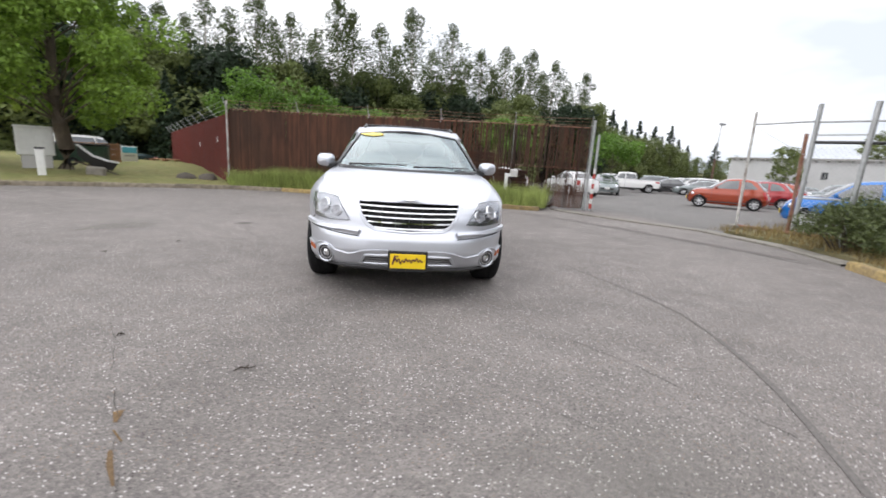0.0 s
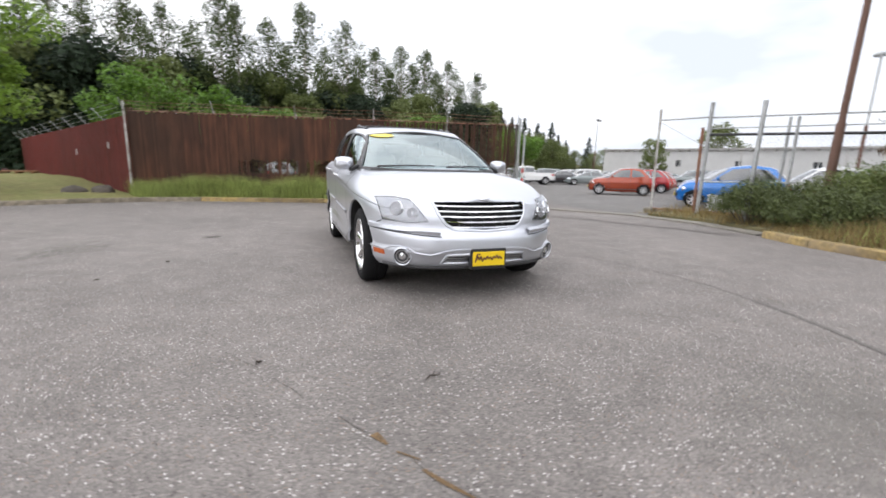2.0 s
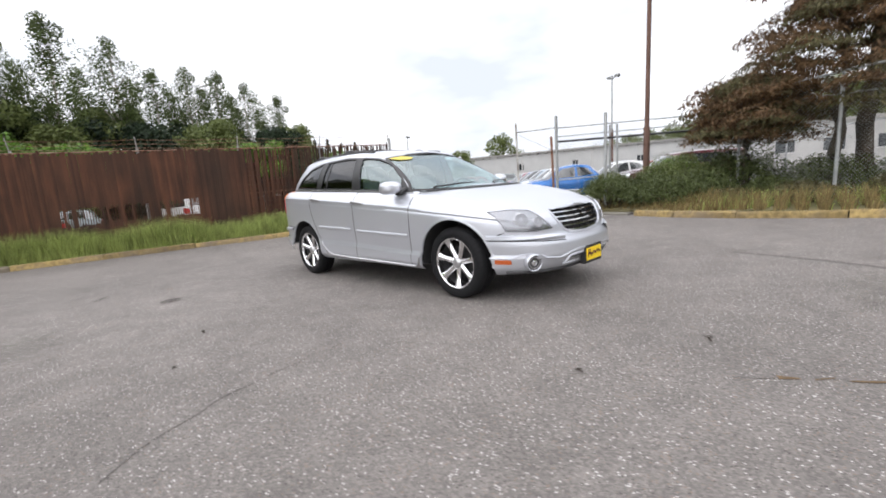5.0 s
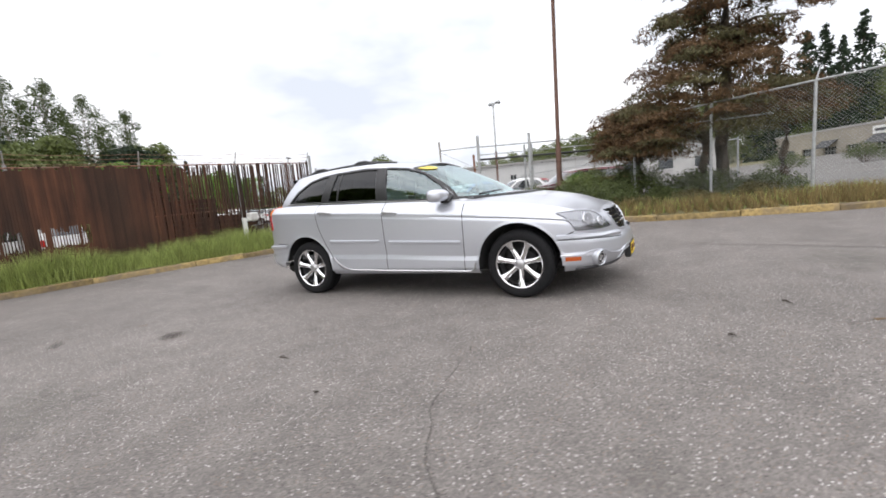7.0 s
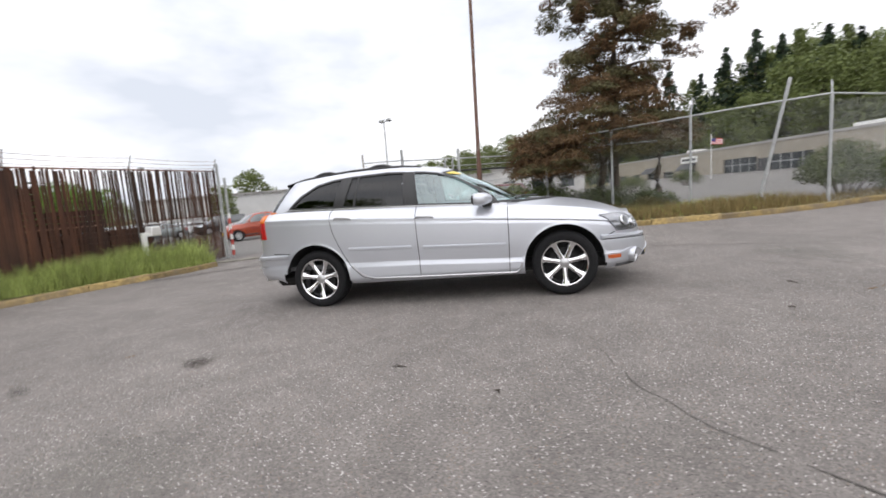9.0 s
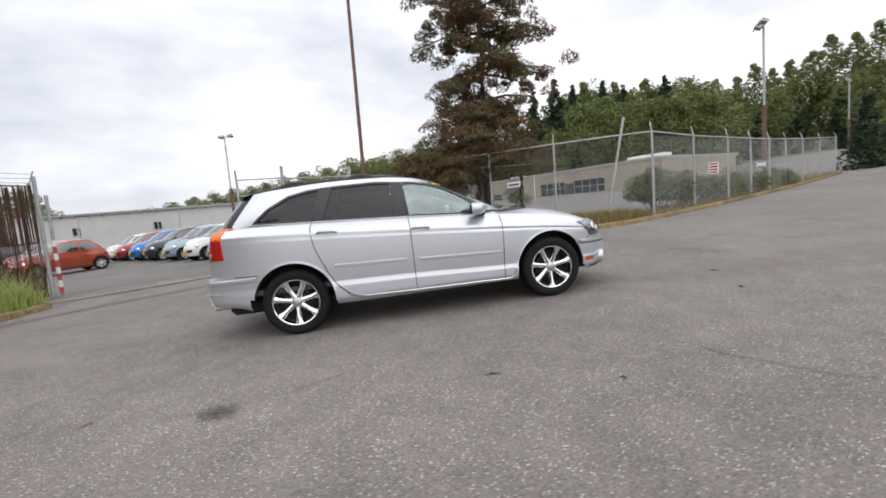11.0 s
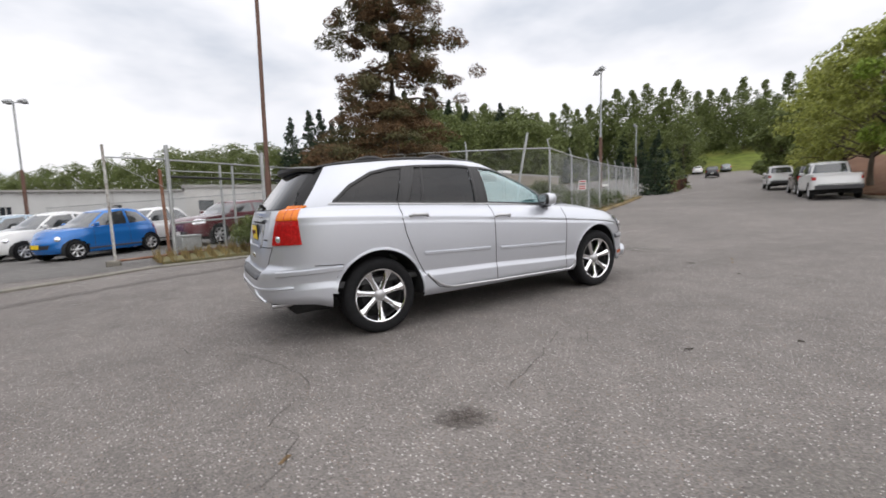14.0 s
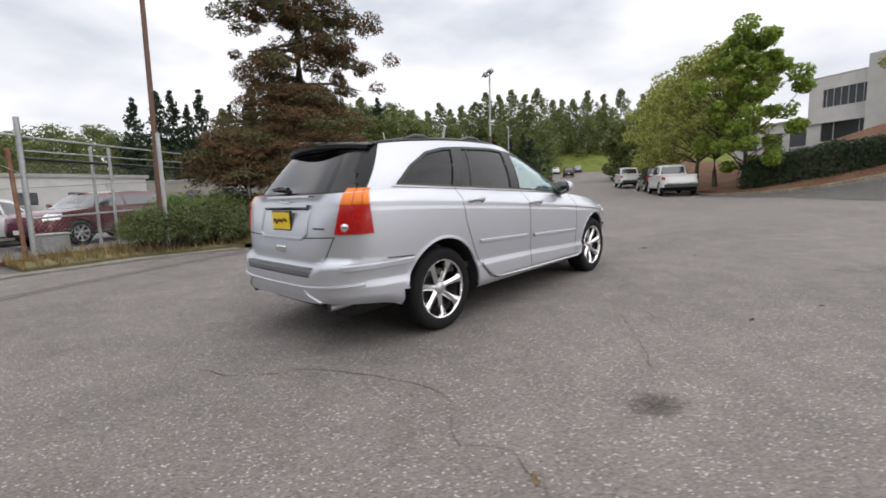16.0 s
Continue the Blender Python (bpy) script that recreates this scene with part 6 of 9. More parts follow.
for i, (x, y, h, r, lf) in enumerate(((7.7, -0.6, 0.9, 0.8, LEAF_BUSH), (8.3, 0.1, 1.05, 0.85, LEAF_BUSH), (8.6, -1.2, 1.0, 0.7, LEAF_BUSH), (9.3, -0.2, 1.6, 0.9, LEAF_WOOD), (9.3, -2.4, 0.6, 0.6, LEAF_BUSH), (7.8, -1.9, 0.4, 0.5, LEAF_PINE), (8.2, -3.2, 0.45, 0.6, LEAF_PINE), (8.7, -4.6, 0.5, 0.6, LEAF_PINE), (10.6, 0.2, 1.5, 0.9, LEAF_MAPLE), (7.95, 1.0, 1.15, 0.8, LEAF_BUSH), (8.7, 1.3, 1.05, 0.7, LEAF_WOOD))):
    shrub(spot(x, y, 0, 0.05), "dense green broom bush on the verge", h, r, lf, 500 + i, 6500, 0.036, "bush", "bushes on the verge")
for i, (x, y, h, r) in enumerate(((9.0, -9.9, 1.75, 1.15), (10.2, -12.2, 1.45, 1.0), (11.2, -14.4, 1.35, 1.1), (12.4, -16.8, 1.3, 1.1), (14.2, -20.4, 1.2, 1.0), (33.0, -9.0, 1.4, 1.2), (36.0, -14, 1.4, 1.2))):
    shrub(spot(x, y), "round clipped green bush behind the wire fence", h, r, LEAF_BUSH, 530 + i, 12000 if i < 2 else 6000, 0.045, "bush", "bushes behind the wire fence")
# undergrowth round the conifers' trunks
for x, y, h, r, sd in ((10.5, -3.4, 1.1, 1.1, 561), (11.2, -5.2, 0.7, 0.9, 562), (10.2, -1.5, 1.6, 1.1, 563)):
    shrub(spot(x, y), "dark green undergrowth round a conifer's trunk", h, r, LEAF_BUSH, sd, 5200, 0.055, "bush", "undergrowth below the conifers")
for i, (x, y) in enumerate(((20.2, -34.4), (21.6, -37.4), (23.0, -40.6), (24.5, -44), (26.0, -47))):
    fir(spot(x, y, 0, -0.2), "small dark conifer beside the street", 5.4 - 0.4 * (i % 3), 560 + i, LEAF_WOOD if i % 2 else LEAF_DARK, BARK, "conifers beside the street", 0.3, 0.16, 2400, 0.02)
broad_tree(spot(75.2, 56.6), "round green tree behind the warehouse", 10.8, 4.4, 2.5, 24, 3000, 0.32, LEAF_WOOD, BARK, 321, "tree", "", 0.2)
broad_tree(spot(35.5, 31.8), "small green tree in front of the warehouse", 5.0, 2.0, 1.0, 22, 2600, 0.13, LEAF_WOOD, BARK, 320, "tree", "", 0.09)
# clipped hedge on the bank
cs, rs, ks = [], [], []
line = path_points([(0.75, -24.9), (-1.5, -25.25), (-4.6, -26.4), (-8.0, -28.0), (-14.0, -31.0)], 0.32)
for k, (x, y) in enumerate(line):
    f = k / (len(line) - 1)
    h = table(f, [(0, 1.3), (0.05, 1.55), (0.2, 1.75), (0.38, 1.2), (1.0, 1.0)]) + 0.04 * math.sin(k * 1.3)
    z = rise(x, y) + 0.1
    for dy, g in [(0.75, v / 5) for v in range(5)] + [(0.62, 0.93), (0.3, 0.97), (-0.2, 0.97), (-0.6, 0.8), (-0.7, 0.4)]:
        cs.append(Vector((x, y + dy, z + 0.12 + h * g * 0.95)))
        rs.append(0.30)
        ks.append(95)
hd = thing("hedge", Matrix.Identity(4), "long clipped dark green hedge on the bank", "hedge")
core = [[Vector((x, y + dy, rise(x, y) + 0.1 + g * table(k / (len(line) - 1), [(0, 1.3), (0.05, 1.55), (0.2, 1.75), (0.38, 1.2), (1.0, 1.0)]))) for k, (x, y) in enumerate(line)] for dy, g in ((0.66, 0.0), (0.66, 0.86), (0.3, 0.95), (-0.45, 0.9), (-0.6, 0.0))]
part("twig_core", Shape().grid(core), BARK, hd)
part("foliage", leaf_mesh("foliage", cs, rs, ks, 0.055, LEAF_HEDGE, 600, 0.9), LEAF_HEDGE, hd)


def blades(name, area, count, low, high, material, label, seed, wide=0.007, dz=0.1):
    """Grass between two lines: thin, bent blades."""
    rng = np.random.default_rng(seed)
    front, back = area
    f = path_points(front, 0.3)
    vs, fs = [], []
    for k in range(count):
        i = int(rng.integers(0, len(f)))
        t = i / max(1, len(f) - 1)
        b = back[0] if t <= 0 else back[-1]
        w = t * (len(back) - 1)
        j = min(int(w), len(back) - 2)
        b = (lerp(back[j][0], back[j + 1][0], w - j), lerp(back[j][1], back[j + 1][1], w - j))
        s = rng.uniform(0, 1)
        x, y = lerp(f[i][0], b[0], s) + rng.uniform(-0.2, 0.2), lerp(f[i][1], b[1], s) + rng.uniform(-0.08, 0.08)
        patch = 0.55 + 0.55 * noise.noise(Vector((x * 0.8, y * 0.8, seed)))
        h = rng.uniform(low, high) * (0.55 + 0.7 * patch) * (0.5 + 0.5 * min(1, s * 3))
        z = rise(x, y) + dz - 0.03
        a = rng.uniform(0, 6.28)
        lx, ly = rng.normal(0, 0.28) * h, rng.normal(0, 0.28) * h
        dx, dy = math.cos(a) * wide, math.sin(a) * wide
        o = len(vs)
        vs += [(x - dx, y - dy, z), (x + dx, y + dy, z), (x + lx * 0.4 + dx * 0.7, y + ly * 0.4 + dy * 0.7, z + h * 0.6), (x + lx * 0.4 - dx * 0.7, y + ly * 0.4 - dy * 0.7, z + h * 0.6), (x + lx, y + ly, z + h)]
        fs += [(o, o + 1, o + 2, o + 3), (o + 3, o + 2, o + 4)]
    sh = Shape()
    sh.v, sh.f = vs, fs
    return solid(name, sh, material, label, "grass", kind="stuff")


FB = [(-6.2, 10.8), (-0.2, 9.7), (4.8, 8.8)]
blades("tall_grass", (offset(NORTH[6:], 0.22), FB), 21000, 0.25, 0.82, GRASS_TALL, "tall fresh green grass along the fence", 700, 0.008)
blades("dry_grass", (offset(SOUTH[:7], 0.22), offset(SOUTH[:7], 1.7)), 9000, 0.15, 0.5, GRASS_DRY, "tall straw-coloured dry grass on the verge", 701, 0.007)
blades("green_weeds", (offset(SOUTH[:7], 0.5), offset(SOUTH[:7], 2.6)), 3600, 0.12, 0.42, GRASS_TALL, "green weeds among the dry grass", 702, 0.009)
blades("dry_grass", (offset(SOUTH[6:], 0.22), offset(SOUTH[6:], 1.3)), 7000, 0.08, 0.28, GRASS_DRY, "short dry grass below the wire fence", 703, 0.01)
blades("dry_grass", ([(7.4, 3.6), (7.5, 1.6), (7.2, -0.2)], [(9.4, 3.8), (9.7, 1.8), (9.0, 0.2)]), 1800, 0.08, 0.35, GRASS_DRY, "dry weeds under the gate", 704, 0.008)
blades("lawn_grass", (offset(NORTH[2:7], 0.2), [(-20.0, 9.0), (-15.0, 14.0), (-9.0, 17.0), (-6.3, 11.4)]), 6000, 0.04, 0.12, GRASS_DRY, "short patchy lawn grass", 705, 0.012)

# ---- fences and gate ----
def chain_link(parent, a, b, low, high, pitch=0.09, r=0.0019, name="wire_mesh"):
    """Diamond mesh between two posts (x, y), from low to high over the ground."""
    a, b = Vector(a), Vector(b)
    length = (b - a).length
    h = high - low
    sh = Shape()
    n = int((length + h) / pitch)
    za, zb = rise(*a) + low, rise(*b) + low
    for k in range(n + 1):
        s = k * pitch
        for up in (1, -1):
            u0, u1 = max(0.0, s - h), min(length, s)
            if u1 - u0 < 0.02:
                continue
            v0, v1 = (s - u0, s - u1) if up < 0 else (h - (s - u0), h - (s - u1))
            p = []
            for u, v in ((u0, v0), (u1, v1)):
                q = a.lerp(b, u / length)
                p.append(Vector((q.x, q.y, lerp(za, zb, u / length) + v)))
            sh.tube(p, r, 3, False)
    return part(name, sh, GALV, parent, "galvanised diamond mesh")


def post(parent, x, y, h, r, material, lean=(0, 0), name="post", label="", low=-0.05):
    z = rise(x, y)
    return part(name, Shape().tube([(x, y, z + low), (x + lean[0], y + lean[1], z + h)], r, 10), material, parent, label, 60)


FLAKED = mat("flaking_white_paint", (0.50, 0.49, 0.46), 0.8, 0, 0.35, 25, 0.3, 40, second=(0.20, 0.16, 0.13), mottle=1.0)


def brown_fence():
    f = thing("slat_fence", Matrix.Identity(4), "tall rusty brown privacy slat fence topped with barbed wire", "fence", kind="structure")
    d = (FENCE_B - FENCE_A)
    length, u = d.length, d.normalized()
    ang = math.degrees(math.atan2(u.y, u.x))
    rnd = random.Random(9)
    h = 2.72
    kinds = []
    for wide, gap in ((0.062, 0), (0.063, 0), (0.064, 0), (0.046, 0), (0.040, 0), (0.062, 1), (0.062, 2), (0.040, 3)):
        sh = Shape()
        if gap == 0:
            segs = [(0.0, 0.5, wide), (0.5, 1.0, wide * 0.99), (1.0, 1.7, wide), (1.7, h, wide * 0.98)]
        elif gap == 1:
            segs = [(0.0, 0.92, wide), (0.92, 0.96, 0.030), (0.96, 1.24, 0.021), (1.24, 1.28, wide), (1.28, h, wide)]
        elif gap == 3:
            segs = [(0.0, 0.78, wide), (0.78, 0.82, 0.022), (0.82, 1.34, 0.017), (1.34, 1.38, wide), (1.38, h, wide)]
        else:
            segs = [(0.0, 0.86, wide), (0.86, 0.90, 0.032), (0.90, 1.32, 0.022), (1.32, 1.36, wide), (1.36, h, wide)]
        rows = []
        for z0, z1, w in segs:
            for z in (z0, z1 - 0.001):
                bow = 0.004 * math.sin(z * 3)
                rows.append([Vector((-w / 2, -0.003, z)), Vector((-w / 6, -0.009 + bow, z)), Vector((w / 6, -0.009 + bow, z)), Vector((w / 2, -0.003, z))])
        sh.grid(rows)
        sh.add([Vector(p) + Vector((0, 0.008, 0)) for r in rows for p in r], [(i * 4 + k + 1, i * 4 + k, (i + 1) * 4 + k, (i + 1) * 4 + k + 1) for i in range(len(rows) - 1) for k in range(3)])
        kinds.append(sh.data("slat", SLAT))
    n = int(length / 0.0555)
    for k in range(n):
        s = (k + 0.5) / n
        p = FENCE_A.lerp(FENCE_B, s)
        x = p.x
        if 3.9 < x < 6.25 and k % 6:
            me = kinds[7]
        elif 1.75 < x < 6.3:
            me = kinds[4] if k % 4 else kinds[3]
        elif 1.35 < x <= 1.75:
            me = kinds[rnd.choice((0, 3, 4))]
        elif -3.1 < x < 0.0 and not -1.2 < x < -0.95:
            me = kinds[rnd.choice((5, 6, 5, 6, 0))]
        else:
            me = kinds[rnd.choice((0, 1, 2))]
        ob = part("slat", me, None, f)
        ob.matrix_basis = pose(p.x, p.y, rise(p.x, p.y) + rnd.uniform(0.02, 0.07), 0, rnd.gauss(0, 0.5 if x > 1.35 else 0.1), ang + rnd.gauss(0, 2.5))
        ob.scale = (1, 1, rnd.uniform(0.975, 1.01))
    for k in range(6):
        pale = k == 0
        p = FENCE_A.lerp(FENCE_B, k / 5) + (Vector((-0.03, -0.09)) if pale else Vector((0.02, 0.06)))
        post(f, p.x, p.y, 3.05 if pale else 2.85, 0.032, FLAKED if pale else GALV, (0, 0), "fence_post", "flaking white corner post" if pale else "")
        z = rise(*p)
        part("wire_arm", Shape().tube([(p.x, p.y, z + 2.75), (p.x - 0.05, p.y - 0.18, z + 3.12)], 0.014, 6), GALV, f)
    for q in range(3):
        pts = []
        for k in range(21):
            p = FENCE_A.lerp(FENCE_B, k / 20)
            pts.append(Vector((p.x - 0.05, p.y - 0.06 * q, rise(*p) + 2.84 + 0.1 * q - 0.03 * math.sin(math.pi * (k % 4) / 4))))
        part("barbed_wire", Shape().tube(pts, 0.005, 4), RUST_PIPE, f)
    for z in (2.76, 1.4):
        a, b = FENCE_A + Vector((0, 0.03)), FENCE_B + Vector((0, 0.03))
        part("rail", Shape().tube([(a.x, a.y, rise(*a) + z), (b.x, b.y, rise(*b) + z)], 0.02, 8), RUST_PIPE, f)


def red_fence():
    f = thing("slat_fence", Matrix.Identity(4), "long dark red privacy slat fence with slanting wire arms", "fence", kind="structure")
    a, b = Vector((-6.28, 10.92)), Vector((-17.6, 30.2))
    d = (b - a).normalized()
    nrm = Vector((-d.y, d.x))
    sh = Shape()
    n = 330
    for k in range(n):
        p, q = a.lerp(b, k / n), a.lerp(b, (k + 0.93) / n)
        t = (0.004 if k % 2 else -0.004)
        z0, z1 = rise(*p) + 0.08, rise(*p) + 2.62
        p, q = p + nrm * t, q + nrm * t
        sh.add([(p.x, p.y, z0), (q.x, q.y, z0), (q.x, q.y, z1), (p.x, p.y, z1), (p.x - nrm.x * 0.01, p.y - nrm.y * 0.01, z0), (q.x - nrm.x * 0.01, q.y - nrm.y * 0.01, z0), (q.x - nrm.x * 0.01, q.y - nrm.y * 0.01, z1), (p.x - nrm.x * 0.01, p.y - nrm.y * 0.01, z1)], [(0, 1, 2, 3), (7, 6, 5, 4), (0, 3, 7, 4), (1, 5, 6, 2), (3, 2, 6, 7)])
    part("slats", sh, SLAT_RED, f, "", kind="stuff")
    for k in range(1, 10):
        p = a.lerp(b, k / 9)
        post(f, p.x - nrm.x * 0.05, p.y - nrm.y * 0.05, 2.66, 0.035, GALV, name="fence_post")
        z = rise(*p)
        part("wire_arm", Shape().tube([(p.x, p.y, z + 2.6), (p.x - 0.30, p.y - 0.12, z + 3.0)], 0.016, 6), GALV, f)
    for q in range(3):
        part("barbed_wire", Shape().tube([(lerp(a.x, b.x, t) - 0.1 - 0.09 * q, lerp(a.y, b.y, t) - 0.04 * q, rise(lerp(a.x, b.x, t), lerp(a.y, b.y, t)) + 2.72 + 0.12 * q) for t in (0, 0.33, 0.66, 1)], 0.005, 4), GALV, f)
    for t, z in ((0.1, 1.75), (0.32, 1.6)):
        p = a.lerp(b, t) + nrm * 0.03
        part("number_tag", Shape().box((p.x, p.y, rise(*p) + z), (0.10, 0.02, 0.22), pose(0, 0, 0, 0, 0, math.degrees(math.atan2(d.y, d.x)))), WHITE_PAINT, f)


brown_fence()
red_fence()

# striped gate post at the end of the slat fence
gp = thing("gate_post", spot(6.3, 8.57), "steel gate post with worn red and white stripes", "gate post")
part("pipe", Shape().tube([(0, 0, -0.05), (0, 0, 3.0)], 0.045, 12), GALV, gp, "", 60)
part("second_pipe", Shape().tube([(0.16, -0.10, -0.05), (0.16, -0.10, 2.55)], 0.04, 12), GALV, gp, "", 60)
RED_PAINT = mat("worn_red_paint", (0.42, 0.04, 0.03), 0.6, 0, 0.25, 14, second=(0.3, 0.1, 0.08))
for k in range(8):
    part("stripe", Shape().tube([(0.16, -0.10, 0.08 + k * 0.17), (0.16, -0.10, 0.24 + k * 0.17)], 0.044, 12), RED_PAINT if k % 2 == 0 else WHITE_PAINT, gp, "red band" if k % 2 == 0 else "white band", 60)

# the open sliding gate and its posts
gate = thing("sliding_gate", Matrix.Identity(4), "open sliding gate of galvanised pipe and wire mesh", "gate", kind="structure")
G1, G2, G3, G4, G5 = (8.76, 4.62), (9.13, 3.34), (10.12, 1.87), (11.3, -0.3), (7.98, 1.15)
post(gate, *G1, 2.98, 0.032, FLAKED, (-0.05, 0.02), label="flaking white post")
post(gate, *G2, 3.03, 0.05, GALV)
post(gate, 9.15, 3.47, 2.4, 0.04, RUST_PIPE, (-0.03, 0.06), label="rusty pipe post")
post(gate, 10.03, 1.71, 2.55, 0.035, GALV)
post(gate, 10.22, 2.03, 2.58, 0.035, GALV)
post(gate, *G5, 2.70, 0.045, GALV, (0.04, 0.0))
def bar(p, q, za, zb, r, material, name="rail", lbl=""):
    part(name, Shape().tube([(p[0], p[1], rise(*p) + za), (q[0], q[1], rise(*q) + zb)], r, 8), material, gate, lbl, 60)
bar(G1, G2, 2.68, 2.66, 0.022, GALV)
bar(G2, G4, 2.64, 2.55, 0.022, GALV)
bar(G2, G4, 2.36, 2.30, 0.016, GALV)
bar(G2, G4, 2.20, 2.10, 0.035, BLACK, "dark_rail", "black pipe rail")
bar(G2, G3, 0.95, 0.98, 0.022, GALV)
bar(G3, G4, 0.98, 1.0, 0.022, GALV)
bar(G2, G4, 0.12, 0.12, 0.025, RUST_PIPE)
bar(G1, G2, 0.12, 0.12, 0.03, RUST_PIPE)
bar((8.76, 4.6), (9.1, 3.4), 2.6, 1.9, 0.006, GALV, "brace_wire")
chain_link(gate, G2, G4, 0.15, 2.1, 0.10)
bar((10.7, -0.6), (9.3, -5.0), 2.55, 2.3, 0.02, GALV)
part("concrete_block", Shape().box((8.78, 4.66, rise(8.78, 4.66) + 0.06), (0.3, 0.3, 0.16), None, 0.03), APRON, gate)
far_fence = thing("wire_fence", Matrix.Identity(4), "galvanised wire fence behind the parked row", "fence", kind="structure")
FAR = [(41.0, 12.5), (35.5, 8.1), (30.0, 3.7), (24.5, -0.7), (19.0, -5.1)]
for p, q in zip(FAR, FAR[1:]):
    chain_link(far_fence, p, q, 0.05, 2.15, 0.16, 0.0035)
    part("rail", Shape().tube([(p[0], p[1], rise(*p) + 2.17), (q[0], q[1], rise(*q) + 2.17)], 0.03, 6), GALV, far_fence)
for p in FAR:
    post(far_fence, p[0], p[1], 2.25, 0.035, GALV)
mp_ = thing("sliding_gate_motor", spot(9.5, 3.0, -60), "weathered grey gate motor cabinet", "gate motor")
part("cabinet", Shape().box((0, 0, 0.36), (0.56, 0.3, 0.4), None, 0.02), GALV, mp_)
part("lid", Shape().box((0, 0, 0.58), (0.60, 0.34, 0.04), None, 0.01), GALV, mp_)
part("stand", Shape().box((0, 0, 0.07), (0.5, 0.24, 0.19), None, 0.01), RUST_PIPE, mp_)

# wire fence along the street
wf = thing("wire_fence", Matrix.Identity(4), "galvanised chain link fence with slanting top arms and a leaning post", "fence", kind="structure")
WP = [(9.9, -1.6), (9.05, -3.6), (8.23, -5.62), (7.58, -7.15), (7.04, -8.42), (8.54, -11.13), (10.07, -13.94), (11.33, -16.24), (12.51, -18.42), (13.71, -20.63), (15.2, -23.35), (16.9, -26.5), (18.9, -30.15)]
TOP = [2.74, 2.78, 2.80, 2.80, 2.78, 2.66, 2.6, 2.55, 2.5, 2.48, 2.46, 2.44, 2.42]
for i, (x, y) in enumerate(WP):
    if i == 3:
        # snapped at the foot, leaning along the fence, its stub in a lump of concrete
        z = rise(x, y)
        part("fence_post", Shape().tube([(x, y, z + 0.42), (x - 0.22, y - 0.52, z + 3.36)], 0.045, 10), GALV, wf, "leaning post", 60)
        part("post_stub", Shape().tube([(x - 0.02, y + 0.02, z + 0.46), (x - 0.06, y - 0.10, z + 0.22), (x - 0.16, y - 0.32, z + 0.06)], 0.04, 10), GALV, wf, "bent post stub", 60)
        part("post_footing", Shape().box((x - 0.16, y - 0.2, z + 0.10), (0.34, 0.62, 0.12), pose(0, 0, 0, 4, 0, 20), 0.03), CONCRETE, wf, "lump of pale concrete")
        continue
    post(wf, x, y, TOP[i] + 0.02, 0.036, GALV, (0, 0), "fence_post")
    if i > 1:
        z = rise(x, y)
        part("top_arm", Shape().tube([(x, y, z + TOP[i]), (x + 0.26, y - 0.13, z + TOP[i] + 0.36)], 0.018, 6), GALV, wf)
for i in range(len(WP) - 1):
    a, b = WP[i], WP[i + 1]
    part("top_rail", Shape().tube([(a[0], a[1], rise(*a) + TOP[i]), (b[0], b[1], rise(*b) + TOP[i + 1])], 0.024, 8), GALV, wf, "", 60)
    chain_link(wf, a, b, 0.12, min(TOP[i], TOP[i + 1]) - 0.02, 0.085)


def board(m, label, w, h, colours, name="sign", category="sign", post_h=0.0):
    s = thing(name, m, label, category)
    part("panel", Shape().box((0, 0, 0), (w, 0.012, h), None, 0.004), WHITE_PAINT, s)
    for k, c in enumerate(colours):
        z = h * (0.36 - 0.72 * k / max(1, len(colours) - 1))
        part("bar", Shape().box((0, -0.009, z), (w * 0.78, 0.006, h * 0.13)), c, s)
    return s


RED_FLAT = mat("red_sign_paint", (0.45, 0.03, 0.03), 0.5)
board(spot(9.16, -12.47, 241, 1.42), "white warning sign with red bars on the wire fence", 0.34, 0.44, (RED_FLAT, INTERIOR_DARK, RED_FLAT, RED_FLAT))
board(spot(11.74, -17.17, 241, 1.35), "small white sign with dark bars on the wire fence", 0.36, 0.26, (INTERIOR_DARK, INTERIOR_DARK))

# brown pole beside the gate, lamps of the lots
pole = thing("utility_pole", spot(9.86, 0.75), "tall brown painted steel pole beside the gate", "pole")
part("shaft", Shape().tube([(0, 0, -0.1), (0, -0.014, 2.3)], [0.098, 0.088], 14), POLE_BROWN, pole, "", 60)
part("upper_shaft", Shape().tube([(0, -0.014, 2.3), (0.0, -0.10, 12.5)], [0.066, 0.046], 14), POLE_BROWN, pole, "", 60)


def lot_lamp(x, y, h, turn, two_tone=True):
    l = thing("lot_lamp", spot(x, y, turn), "tall lot lamp on a slim pole with twin floodlights", "lamp", "lot lamps")
    part("lower_pole", Shape().tube([(0, 0, -0.1), (0, 0, h * 0.52)], 0.10, 10), POLE_BROWN, l, "rust brown lower pole", 60)
    part("upper_pole", Shape().tube([(0, 0, h * 0.52), (0, 0, h)], 0.06, 10), GALV, l, "", 60)
    part("cross_arm", Shape().tube([(-0.45, 0, h), (0.45, 0, h)], 0.03, 8), GALV, l)
    for s in (-1, 1):
        fl = part("floodlight", Shape().box((s * 0.45, -0.12, h + 0.10), (0.42, 0.32, 0.22), pose(0, 0, 0, -25, 0, s * 10), 0.04), GALV, l)
        part("visor", Shape().box((s * 0.45, -0.28, h + 0.06), (0.40, 0.05, 0.20), pose(0, 0, 0, -25, 0, s * 10)), INTERIOR_DARK, fl)


